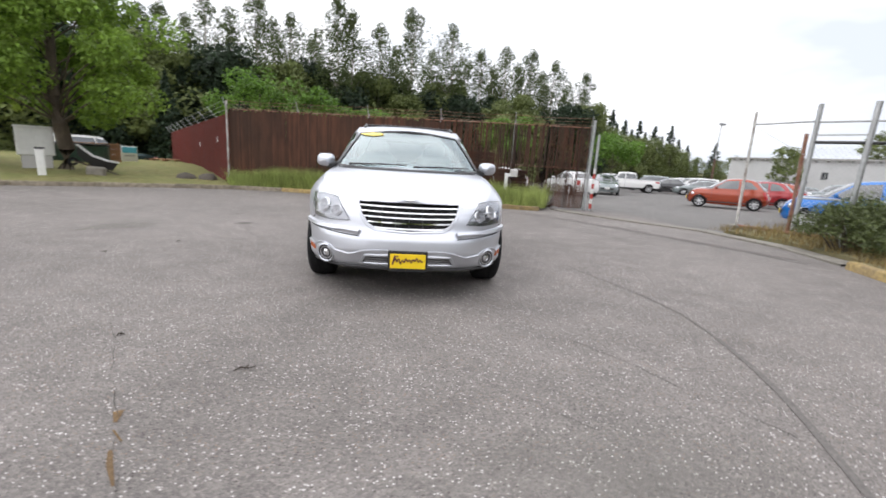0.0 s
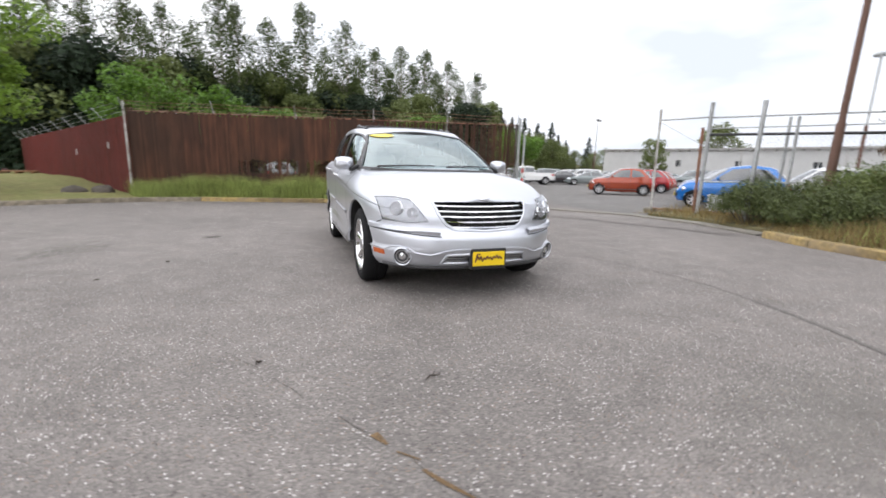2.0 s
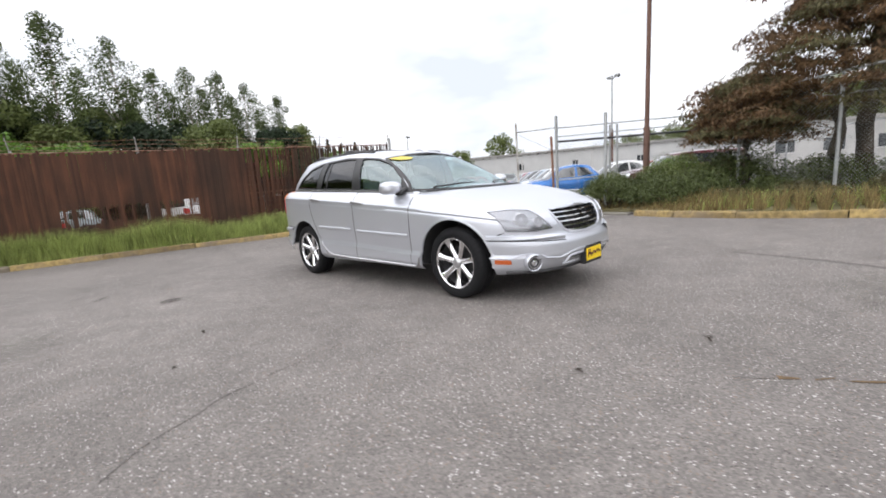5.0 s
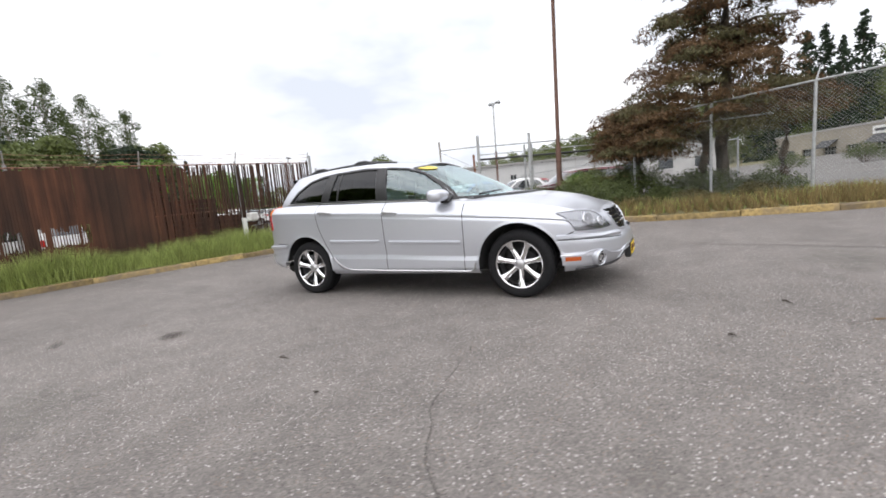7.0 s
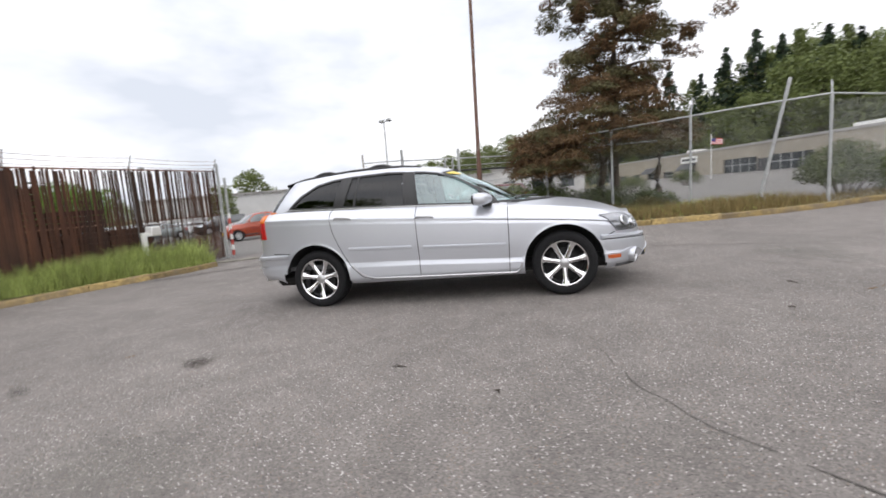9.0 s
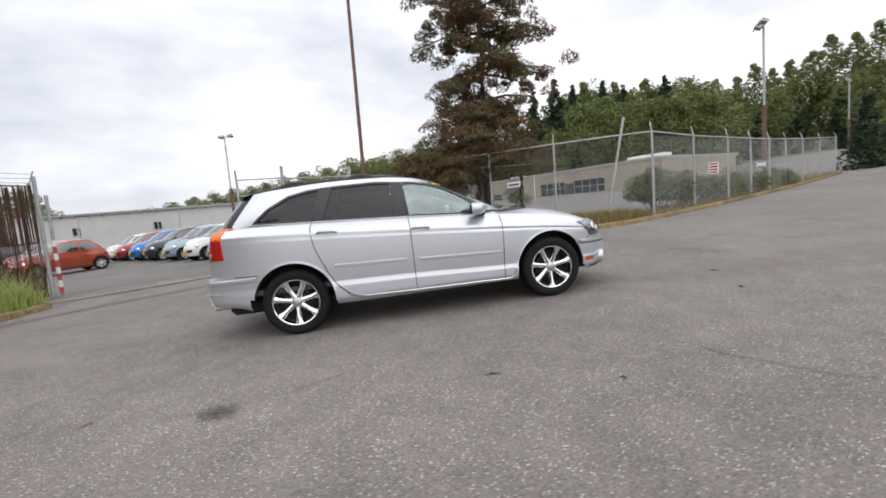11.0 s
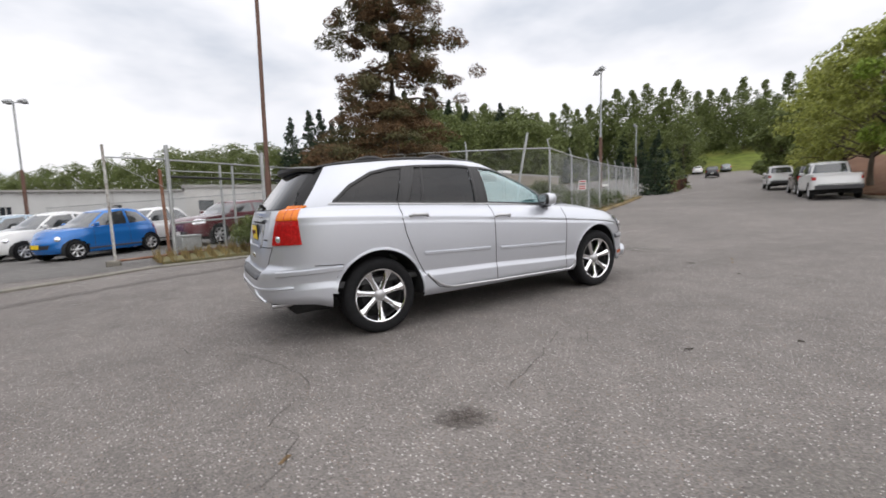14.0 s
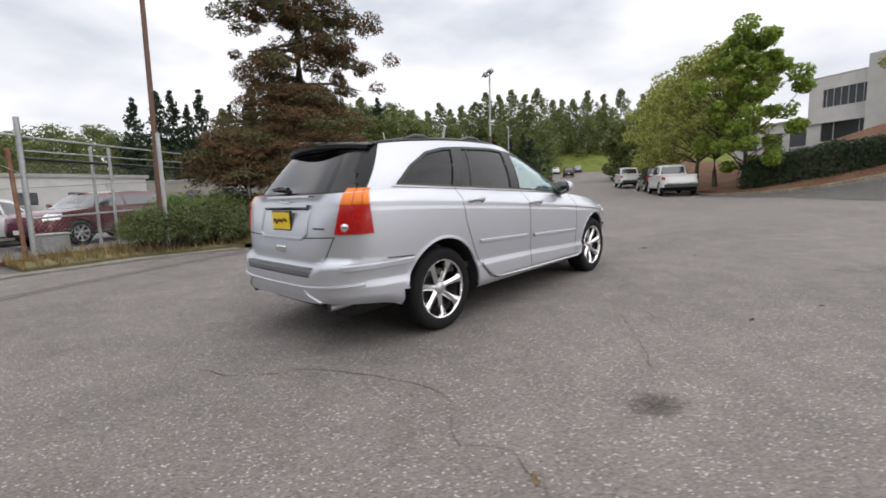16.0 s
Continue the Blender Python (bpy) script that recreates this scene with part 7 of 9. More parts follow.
lot_lamp(31.2, 11.4, 8.3, 60)
lot_lamp(14.9, -20.6, 8.5, 150)
lot_lamp(32.0, -48.0, 8.0, 120)
lot_lamp(37.2, 43.7, 8.1, 30)

# ---- parked vehicles ----
def paint(name, c, metal=0.3):
    return mat(name, c, 0.25, metal, 0.04, 300, coat=0.8)


PAINTS = dict(orange=paint("burnt_orange_paint", (0.30, 0.045, 0.014)), red=paint("red_paint", (0.30, 0.015, 0.018)), blue=paint("bright_blue_paint", (0.012, 0.15, 0.48)), black=paint("black_paint", (0.02, 0.02, 0.022)), pale=paint("pale_blue_paint", (0.30, 0.38, 0.45)), white=paint("white_car_paint", (0.72, 0.72, 0.71), 0.0), maroon=paint("maroon_paint", (0.12, 0.018, 0.025)), grey=paint("grey_paint", (0.22, 0.25, 0.25)), teal=paint("dark_green_paint", (0.02, 0.05, 0.05)))
CAR_GLASS = mat("dark_car_glass", (0.03, 0.035, 0.038), 0.06, 0, 0.1, 5, spec=1.0, coat=1.0)

HATCH = dict(plan=(0.55, 1.22, 2.5, -0.55, 1.22, 2.7, 0.815), counts=(16, 16, 16), rows=14, cols=12,
    sill=[(-1.8, 0.26), (-1.0, 0.2), (1.0, 0.2), (1.8, 0.24)], shoulder=[(-1.77, 0.86), (-1.2, 0.93), (-0.6, 0.945), (0.3, 0.935), (0.8, 0.92), (1.2, 0.895), (1.5, 0.84), (1.77, 0.68)],
    side=[(0.2, 0.06), (0.4, 0.0), (0.7, 0.0), (0.9, 0.05)], front=[(0.2, 0.08), (0.4, 0.0), (0.55, 0.02), (0.8, 0.2)], rear=[(0.25, 0.08), (0.45, 0.0), (0.6, 0.03), (0.9, 0.12)],
    crown=[(-1.8, 0.0), (0.6, 0.05), (1.2, 0.08), (1.77, 0.04)], cabin_base=(0.1, 0.88, 2.5, -0.5, 1.16, 3.0, 0.76), cabin_top=(-0.36, 0.64, 2.6, -0.5, 0.72, 2.8, 0.56), rows_u=8,
    belt=[(-1.7, 0.94), (0.3, 0.92), (1.0, 0.90)], gutter=[(-1.25, 1.34), (-0.9, 1.43), (-0.5, 1.47), (0.0, 1.43), (0.22, 1.37)], roof_crown=[(-1.4, 0.03), (0.2, 0.04)], bulge=0.03,
    axle=1.15, arch=0.335, tyre=0.295, win=([(0.62, 0.965), (-0.42, 0.98)], [(0.10, 1.35), (-0.42, 1.40)]), win2=([(-0.50, 0.98), (-1.20, 1.03)], [(-0.50, 1.40), (-0.90, 1.32)]), ws=([(-0.60, 0.95), (0.60, 0.95)], [(-0.48, 1.38), (0.48, 1.38)]), bw=([(-0.55, 0.97), (0.55, 0.97)], [(-0.44, 1.32), (0.44, 1.32)]), head=(0.56, 0.66, 0.09), tail=(0.56, 0.72, 0.16))
SEDAN = dict(plan=(0.9, 1.42, 2.7, -0.9, 1.42, 2.9, 0.90), counts=(16, 16, 16), rows=14, cols=12,
    sill=[(-2.3, 0.28), (0, 0.2), (2.3, 0.22)], shoulder=[(-2.3, 0.98), (-1.2, 0.98), (0.3, 0.93), (1.0, 0.92), (1.7, 0.82), (2.3, 0.66)],
    side=[(0.2, 0.06), (0.4, 0.0), (0.7, 0.0), (0.95, 0.05)], front=[(0.2, 0.08), (0.42, 0.0), (0.8, 0.15)], rear=[(0.25, 0.08), (0.5, 0.0), (1.0, 0.1)],
    crown=[(-2.3, 0.02), (0.8, 0.05), (2.3, 0.04)], cabin_base=(0.2, 1.0, 2.6, -0.7, 1.15, 3.0, 0.84), cabin_top=(-0.5, 0.80, 3.0, -0.6, 0.66, 3.5, 0.60), rows_u=8,
    belt=[(-1.9, 0.98), (0.3, 0.93), (1.3, 0.92)], gutter=[(-1.3, 1.36), (-0.5, 1.42), (0.3, 1.36)], roof_crown=[(-1.4, 0.03), (0.2, 0.04)], bulge=0.03,
    axle=1.38, arch=0.36, tyre=0.32, win=([(0.80, 0.98), (-0.25, 1.0)], [(0.15, 1.32), (-0.25, 1.37)]), win2=([(-0.33, 1.0), (-1.45, 1.03)], [(-0.33, 1.37), (-1.05, 1.30)]), ws=([(-0.68, 0.97), (0.68, 0.97)], [(-0.52, 1.34), (0.52, 1.34)]), bw=([(-0.62, 1.05), (0.62, 1.05)], [(-0.5, 1.32), (0.5, 1.32)]), head=(0.66, 0.66, 0.12), tail=(0.68, 0.80, 0.13))
SUV = dict(plan=(0.95, 1.45, 3.4, -0.95, 1.5, 4.2, 0.95), counts=(16, 16, 16), rows=14, cols=12,
    sill=[(-2.4, 0.38), (0, 0.3), (2.4, 0.36)], shoulder=[(-2.4, 1.12), (-1.2, 1.12), (0.6, 1.08), (1.2, 1.06), (2.0, 0.98), (2.4, 0.86)],
    side=[(0.3, 0.06), (0.5, 0.0), (0.8, 0.0), (1.1, 0.04)], front=[(0.3, 0.08), (0.5, 0.0), (0.7, 0.03), (1.0, 0.12)], rear=[(0.35, 0.08), (0.6, 0.0), (1.1, 0.08)],
    crown=[(-2.3, 0.02), (0.8, 0.05), (2.3, 0.05)], cabin_base=(0.3, 0.85, 3.0, -1.0, 1.35, 5.0, 0.89), cabin_top=(-0.4, 0.85, 3.5, -1.0, 1.15, 6.0, 0.70), rows_u=8,
    belt=[(-2.4, 1.12), (0.3, 1.08), (1.3, 1.06)], gutter=[(-2.15, 1.66), (-0.5, 1.72), (0.45, 1.66)], roof_crown=[(-1.8, 0.04), (0.2, 0.05)], bulge=0.02,
    axle=1.42, arch=0.41, tyre=0.37, win=([(0.88, 1.14), (-0.20, 1.15)], [(0.35, 1.58), (-0.20, 1.63)]), win2=([(-0.28, 1.15), (-2.05, 1.18)], [(-0.28, 1.63), (-1.85, 1.58)]), ws=([(-0.74, 1.12), (0.74, 1.12)], [(-0.60, 1.62), (0.60, 1.62)]), bw=([(-0.68, 1.18), (0.68, 1.18)], [(-0.58, 1.60), (0.58, 1.60)]), head=(0.74, 0.86, 0.12), tail=(0.82, 0.95, 0.13))
VAN = dict(SUV, gutter=[(-2.15, 1.50), (-0.5, 1.56), (0.45, 1.50)], win=([(0.88, 1.12), (-0.20, 1.13)], [(0.35, 1.43), (-0.20, 1.47)]), win2=([(-0.28, 1.13), (-2.05, 1.15)], [(-0.28, 1.47), (-1.85, 1.42)]), ws=([(-0.74, 1.10), (0.74, 1.10)], [(-0.60, 1.47), (0.60, 1.47)]), bw=([(-0.68, 1.15), (0.68, 1.15)], [(-0.58, 1.44), (0.58, 1.44)]))
PICKUP = dict(SUV, plan=(1.3, 1.45, 3.6, -1.3, 1.5, 5.5, 0.98), sill=[(-2.8, 0.5), (0, 0.42), (2.8, 0.42)],
    shoulder=[(-2.8, 1.20), (-0.6, 1.20), (0.9, 1.14), (1.6, 1.12), (2.3, 1.05), (2.75, 0.95)], cabin_base=(0.75, 0.75, 3.2, 0.2, 0.95, 5.0, 0.91), cabin_top=(0.3, 0.65, 3.5, 0.2, 0.80, 6.0, 0.72),
    belt=[(-2.4, 1.2), (0.3, 1.16), (1.6, 1.14)], gutter=[(-0.7, 1.76), (0.3, 1.82), (0.95, 1.76)], crown=[(-2.8, -0.25), (-0.9, -0.25), (-0.6, 0.02), (1.2, 0.06), (2.7, 0.05)],
    axle=1.75, arch=0.45, tyre=0.40, win=([(1.25, 1.22), (0.40, 1.23)], [(0.85, 1.68), (0.40, 1.72)]), win2=([(0.33, 1.23), (-0.62, 1.25)], [(0.33, 1.72), (-0.52, 1.68)]), ws=([(-0.76, 1.19), (0.76, 1.19)], [(-0.62, 1.71), (0.62, 1.71)]), bw=([(-0.68, 1.27), (0.68, 1.27)], [(-0.58, 1.70), (0.58, 1.70)]), head=(0.78, 0.92, 0.12), tail=(0.88, 1.0, 0.08))


def parked_car(m, spec, colour, label, name, group="cars in the lot", category="car", rim=None):
    car = thing(name, m, label, category, group)
    sh = Shell(spec)
    ax, ar, ty = spec["axle"], spec["arch"], spec["tyre"]
    for i, (x, y, z) in enumerate(sh.lower.v):
        for cx in (ax, -ax):
            d = math.hypot(x - cx, z - ty)
            if abs(y) > 0.4 and abs(d - ar) < 0.045:
                sh.lower.v[i] = (cx + (x - cx) * ar / d, y, ty + (z - ty) * ar / d)
    b = sh.skin("lower", lambda c, k: None if abs(c[1]) > 0.4 and any(math.hypot(c[0] - cx, c[2] - ty) < ar - 0.01 for cx in (ax, -ax)) else "body")["body"]
    for q in (sh.hood, sh.roof):
        b.add(q.v, q.f)
    part("body", b, PAINTS[colour], car, "", 45)
    part("cabin", sh.upper, PAINTS[colour], car, "", 45)
    if spec is PICKUP:
        part("rear_bumper", Shape().box(Vector((-2.79, 0, 0.58)), (0.16, 1.72, 0.2), Matrix.Identity(4), 0.02), INTERIOR_DARK, car, "dark rear bumper")
        part("bed_floor", Shape().box(Vector((-1.75, 0, 1.13)), (1.8, 1.4, 0.02), Matrix.Identity(4), 0), INTERIOR_DARK, car, "dark bed liner")
        part("tailgate_gap", Shape().box(Vector((-2.782, 0, 0.72)), (0.05, 1.5, 0.02), Matrix.Identity(4), 0), GAP, car)
    for way in "lr":
        for w in ("win", "win2"):
            part("side_window", sh.patch(*spec[w], way, 8, 4, 0.006, 0.01), CAR_GLASS, car, "dark side glass", 60)
        part("door_gap", sh.strip([(spec["win"][0][1][0] - 0.03, spec["win"][0][1][1]), (spec["win"][0][1][0] - 0.03, 0.35)], way, 0.012, 0.003, 0, 0.08), GAP, car)
        part("door_gap", sh.strip([(spec["win"][0][0][0] + 0.02, spec["win"][0][0][1]), (spec["win"][0][0][0] + 0.03, 0.40)], way, 0.012, 0.003, 0, 0.08), GAP, car)
        part("sill_trim", sh.strip([(ax - ar, ty + 0.02), (ar - ax, ty + 0.02)], way, 0.05, 0.004, 0.01, 0.2), INTERIOR_DARK, car)
        sg = 1 if way == "l" else -1
        hy, hz, hr = spec["head"]
        if spec is HATCH:
            q, qn = sh.on(sg * hy, hz, "f", 0.004)
            part("headlight", Shape().lathe([(0.0, 0.02), (hr * 0.55, 0.016), (hr * 0.85, 0.004), (hr * 0.95, -0.02)], 18, Matrix.Translation(q) @ qn.to_track_quat("Y", "Z").to_matrix().to_4x4()), LAMP_CHROME, car, "", 60)
        else:
            part("headlight", sh.patch([(sg * (hy - hr), hz - hr * 0.7), (sg * (hy + hr), hz - hr * 0.4)], [(sg * (hy - hr), hz + hr * 0.8), (sg * (hy + hr), hz + hr * 0.8)], "f", 6, 4, 0.008, 0.01), LAMP_CHROME, car, "", 60)
        ty2, tz, tr = spec["tail"]
        part("tail_light", sh.patch([(sg * (ty2 - 0.08), tz - tr), (sg * (ty2 + 0.05), tz - tr)], [(sg * (ty2 - 0.08), tz + tr), (sg * (ty2 + 0.05), tz + tr)], "b", 4, 4, 0.008, 0.01), LAMP_RED, car, "", 60)
        mx, mz = spec["win"][0][0]
        p = sh.on(mx - 0.12, mz + 0.03, way, 0.0)[0]
        part("door_mirror", Shape().box(p + Vector((0, sg * 0.10, 0.03)), (0.10, 0.18, 0.13), None, 0.035), PAINTS[colour], car, "", 60)
        for cx in (ax, -ax):
            yy = spec["plan"][6] - 0.10
            wl_ = Shape().grid([[Vector((cx + ar * math.cos(radians(a)), sg * w, ty + ar * math.sin(radians(a)))) for a in range(-20, 201, 20)] for w in (spec["plan"][6] - 0.03, 0.35)])
            part("wheel_well", wl_, MATTE, car)
            wheel(car, cx, sg * (yy - 0.01), sg, ty, 0.19, ty * 0.68, 7, rim or SATIN, 24)
    part("windscreen", sh.patch(*spec["ws"], "f", 10, 5, 0.006), CAR_GLASS, car, "", 60)
    part("rear_window", sh.patch(*spec["bw"], "b", 10, 5, 0.006), CAR_GLASS, car, "", 60)
    nose = sh.on(0, 0.42 * spec["gutter"][1][1] * 0.8, "f", 0.004)[0]
    part("grille", sh.patch([(-0.4, nose.z - 0.10), (0.4, nose.z - 0.10)], [(-0.45, nose.z + 0.02), (0.45, nose.z + 0.02)], "f", 8, 3, 0.006), MATTE, car)
    part("front_plate", Shape().box((nose.x + 0.01, 0, nose.z - 0.02), (0.02, 0.32, 0.12), None, 0.004), YELLOW if spec is HATCH else WHITE_PAINT, car)
    tail = sh.on(0, 0.62, "b", 0.004)[0]
    part("rear_plate", Shape().box((tail.x - 0.01, 0, tail.z), (0.02, 0.32, 0.14), None, 0.004), WHITE_PAINT, car)
    part("underbody", Shape().box((0, 0, ty), (ax * 2.6, spec["plan"][6] * 1.1, 0.2), None, 0.04), MATTE, car)
    return car


def tip(x, y, turn):
    return pose(x, y, rise(x, y) + 0.004, -math.degrees(math.atan(SLOPE)), 0, 0) @ pose(0, 0, 0, 0, 0, turn)


HATCH_TURN = 131.0
first = {}
def lot_car(x, y, turn, spec, colour, label, name):
    key = (id(spec), colour)
    if key in first:
        return tagged(copy_thing(first[key], tip(x, y, turn)), label)
    first[key] = parked_car(tip(x, y, turn), spec, colour, label, name)
    return first[key]


for x, y, dt, colour, label in ((13.2, 5.5, 0, "blue", "bright blue small hatchback parked behind the gate"), (15.1, 7.15, 2, "white", "white small hatchback in the parked row"), (17.0, 8.8, 0, "pale", "pale blue small hatchback in the parked row"), (18.8, 10.5, -2, "black", "black small hatchback in the parked row"), (20.7, 12.1, 0, "blue", "bright blue small hatchback in the parked row"), (16.35, 14.6, 10, "orange", "burnt orange small hatchback in the lot"), (20.3, 17.2, 8, "red", "red small hatchback in the lot"), (23.2, 19.6, 5, "orange", "burnt orange small hatchback in the lot"), (26.0, 22.0, 3, "red", "red small hatchback in the lot"), (24.5, 15.4, 0, "white", "white small hatchback in the lot"), (22.6, 13.8, 0, "red", "red small hatchback in the far row")):
    lot_car(x, y, HATCH_TURN + dt, HATCH, colour, label, "small_hatchback")
for x, y, turn, spec, colour, label, name in (
    (14.9, 25.1, -110, SEDAN, "grey", "grey sedan near the lot's entrance", "sedan"), (21.6, 34.2, 160, PICKUP, "white", "white pickup at the back of the lot", "pickup_truck"), (27.5, 41.0, 150, SUV, "grey", "grey sport utility car in the back row", "suv"), (31.5, 38.5, 150, SUV, "white", "white sport utility car in the back row", "suv"), (35.0, 36.0, 150, SEDAN, "white", "white sedan in the back row", "sedan"), (30.0, 28.0, 150, SUV, "black", "black sport utility car in the lot", "suv"), (24.0, 44.0, 150, SUV, "white", "white sport utility car in the back row", "suv"), (38.5, 33.0, 150, SEDAN, "grey", "grey sedan in the back row", "sedan"), (2.2, 20.5, 100, SUV, "white", "white sport utility car behind the fence", "suv"), (-2.2, 21.5, 100, SEDAN, "grey", "grey sedan behind the fence", "sedan"), (-7.2, 22.6, 100, SEDAN, "white", "white sedan behind the fence", "sedan"), (6.0, 19.8, 100, SEDAN, "white", "white sedan behind the fence", "sedan"), (10.4, 20.4, 100, SEDAN, "white", "white sedan behind the fence", "sedan"),
    (29.5, 45.0, 150, SEDAN, "black", "black sedan in the second row", "sedan"), (33.5, 42.5, 150, SUV, "grey", "grey sport utility car in the second row", "suv"), (37.0, 40.0, 150, SEDAN, "white", "white sedan in the second row", "sedan"), (40.5, 37.5, 150, SUV, "black", "black sport utility car in the second row", "suv"), (44.0, 35.0, 150, SEDAN, "red", "dark red sedan in the second row", "sedan"), (28.3, 33.2, 150, SEDAN, "grey", "grey sedan in the lot", "sedan"), (33.0, 31.0, 150, SEDAN, "black", "black sedan in the lot", "sedan"), (36.5, 27.5, 150, SUV, "grey", "grey sport utility car in the lot", "suv"), (26.4, 35.6, 150, SEDAN, "black", "black sedan in the lot", "sedan"),
    (36.0, 56.0, 140, SUV, "white", "white van in the far row of the lot", "suv"), (39.5, 55.0, 140, SUV, "white", "white van in the far row of the lot", "suv"), (43.0, 54.0, 150, PICKUP, "white", "white pickup in the far row of the lot", "pickup_truck"), (46.5, 52.0, 150, SUV, "grey", "grey sport utility car in the far row", "suv"), (32.0, 58.0, 150, SUV, "grey", "grey sport utility car in the far row", "suv"), (40.0, 48.0, 150, SEDAN, "black", "black sedan in the far row", "sedan"), (34.5, 46.0, 150, SUV, "white", "white sport utility car in the far row", "suv"), (44.0, 44.5, 150, SEDAN, "white", "white sedan in the far row", "sedan"),
    (17.8, 4.6, 128, SEDAN, "red", "dark red sedan behind the gate", "sedan"), (14.65, 1.35, 125, VAN, "maroon", "maroon sport utility car behind the gate", "suv"), (15.7, 4.3, 130, HATCH, "white", "white small hatchback behind the gate", "small_hatchback"),
    (-17.0, 20.1, 70, SUV, "white", "white sport utility car beyond the lawn", "suv"), (-18.6, 25.3, 40, SEDAN, "teal", "dark blue-green sedan beyond the lawn", "sedan"), (-27.0, 38.0, 20, SUV, "white", "white sport utility car beyond the lawn", "suv"), (-23.0, 40.5, 20, SUV, "teal", "dark sport utility car beyond the lawn", "suv"), (-20.0, 42.0, 20, SEDAN, "black", "black sedan beyond the lawn", "sedan"),
    (4.8, -25.75, -63, PICKUP, "white", "white pickup truck parked at the kerb", "pickup_truck"), (7.35, -30.9, -62, SUV, "black", "dark sport utility car parked between two pickups", "suv"), (11.9, -38.2, -62, PICKUP, "white", "white pickup truck parked at the kerb", "pickup_truck"), (34.0, -70.0, -62, SUV, "black", "black pickup with a canopy driving off up the street", "suv"), (43.0, -82.0, -62, SEDAN, "white", "white sedan far up the street", "sedan"), (40.0, -86.0, -62, SEDAN, "grey", "grey sedan far up the street", "sedan")):
    lot_car(x, y, turn, spec, colour, label, name)

# ---- buildings ----
ROOF_EDGE = mat("roof_edge", (0.33, 0.32, 0.30), 0.8, 0, 0.15, 2)


def long_building():
    b = thing("warehouse", Matrix.Identity(4), "long low white warehouse with small dark windows and roof brackets", "building")
    a, c = Vector((54.0, 62.0)), Vector((58.0, -4.0))
    u = (c - a).normalized()
    n = Vector((u.y, -u.x))
    n = -n if n.x > 0 else n
    length = (c - a).length
    top = 3.72
    mk = lambda s, d, z: Vector((a.x + u.x * s + n.x * d, a.y + u.y * s + n.y * d, z))
    ang = math.degrees(math.atan2(u.y, u.x))
    def slab(s0, s1, d0, d1, z0, z1):
        return Shape().box(mk((s0 + s1) / 2, (d0 + d1) / 2, (z0 + z1) / 2), (s1 - s0, abs(d1 - d0), z1 - z0), pose(0, 0, 0, 0, 0, ang))
    wins = [15.5 + 9.2 * k for k in range(6)]
    s = 0.0
    for w in wins:
        part("wall", slab(s, w - 0.45, -0.3, 0, -2.4, top), WHITE_WALL, b)
        part("wall", slab(w - 0.45, w + 0.45, -0.3, 0, -2.4, 1.25), WHITE_WALL, b)
        part("wall", slab(w - 0.45, w + 0.45, -0.3, 0, 2.2, top), WHITE_WALL, b)
        win = part("window", slab(w - 0.45, w + 0.45, -0.22, -0.18, 1.25, 2.2), WINDOW_DARK, b, "small dark window")
        part("sill", slab(w - 0.5, w + 0.5, -0.1, 0.06, 1.2, 1.26), CONCRETE, win)
        part("mullion", slab(w - 0.03, w + 0.03, -0.18, -0.14, 1.25, 2.2), WHITE_PAINT, win)
        s = w + 0.45
    part("wall", slab(s, length, -0.3, 0, -2.4, top), WHITE_WALL, b)
    part("roof", slab(-0.3, length + 0.3, -16, 0.35, top, top + 0.22), ROOF_EDGE, b, "flat roof with an overhang")
    for k in range(44):
        p = 0.5 + k * (length - 1) / 43
        part("bracket", slab(p - 0.08, p + 0.08, 0.003, 0.42, top - 0.22, top - 0.003), ROOF_EDGE, b)
    for p in (10.6, 25.0, 36.5, 52.0):
        part("downpipe", slab(p - 0.06, p + 0.06, 0.003, 0.12, -2.3, top - 0.01), CONCRETE, b)
    part("end_wall", slab(-0.3, -0.003, -16, 0, -2.4, top), WHITE_WALL, b)
    dr = part("door", slab(12.0, 13.4, 0.004, 0.05, -2.3, 0.9), INTERIOR_DARK, b, "dark doorway")


long_building()


def lower_store():
    """Pale wall and low roofs seen beyond the conifers."""
    b = thing("store_building", Matrix.Identity(4), "long pale grey store building beyond the conifers", "building")
    z = rise(38, -2)
    part("wall", Shape().box((40.0, -1.5, z + 1.4), (0.3, 9.0, 3.6)), CONCRETE, b)
    part("roof", Shape().box((43.0, -1.5, z + 3.3), (6.6, 9.4, 0.25)), ROOF_EDGE, b)
    for k in range(3):
        y = -4.4 + 2.9 * k
        w = part("window", Shape().box((39.83, y, z + 1.6), (0.06, 1.2, 0.9)), WINDOW_DARK, b)
        part("sill", Shape().box((39.78, y, z + 1.1), (0.14, 1.3, 0.06)), WHITE_PAINT, w)


lower_store()


GREEN_PANEL = mat("grey_green_panel", (0.10, 0.16, 0.16), 0.6, 0, 0.1, 3)


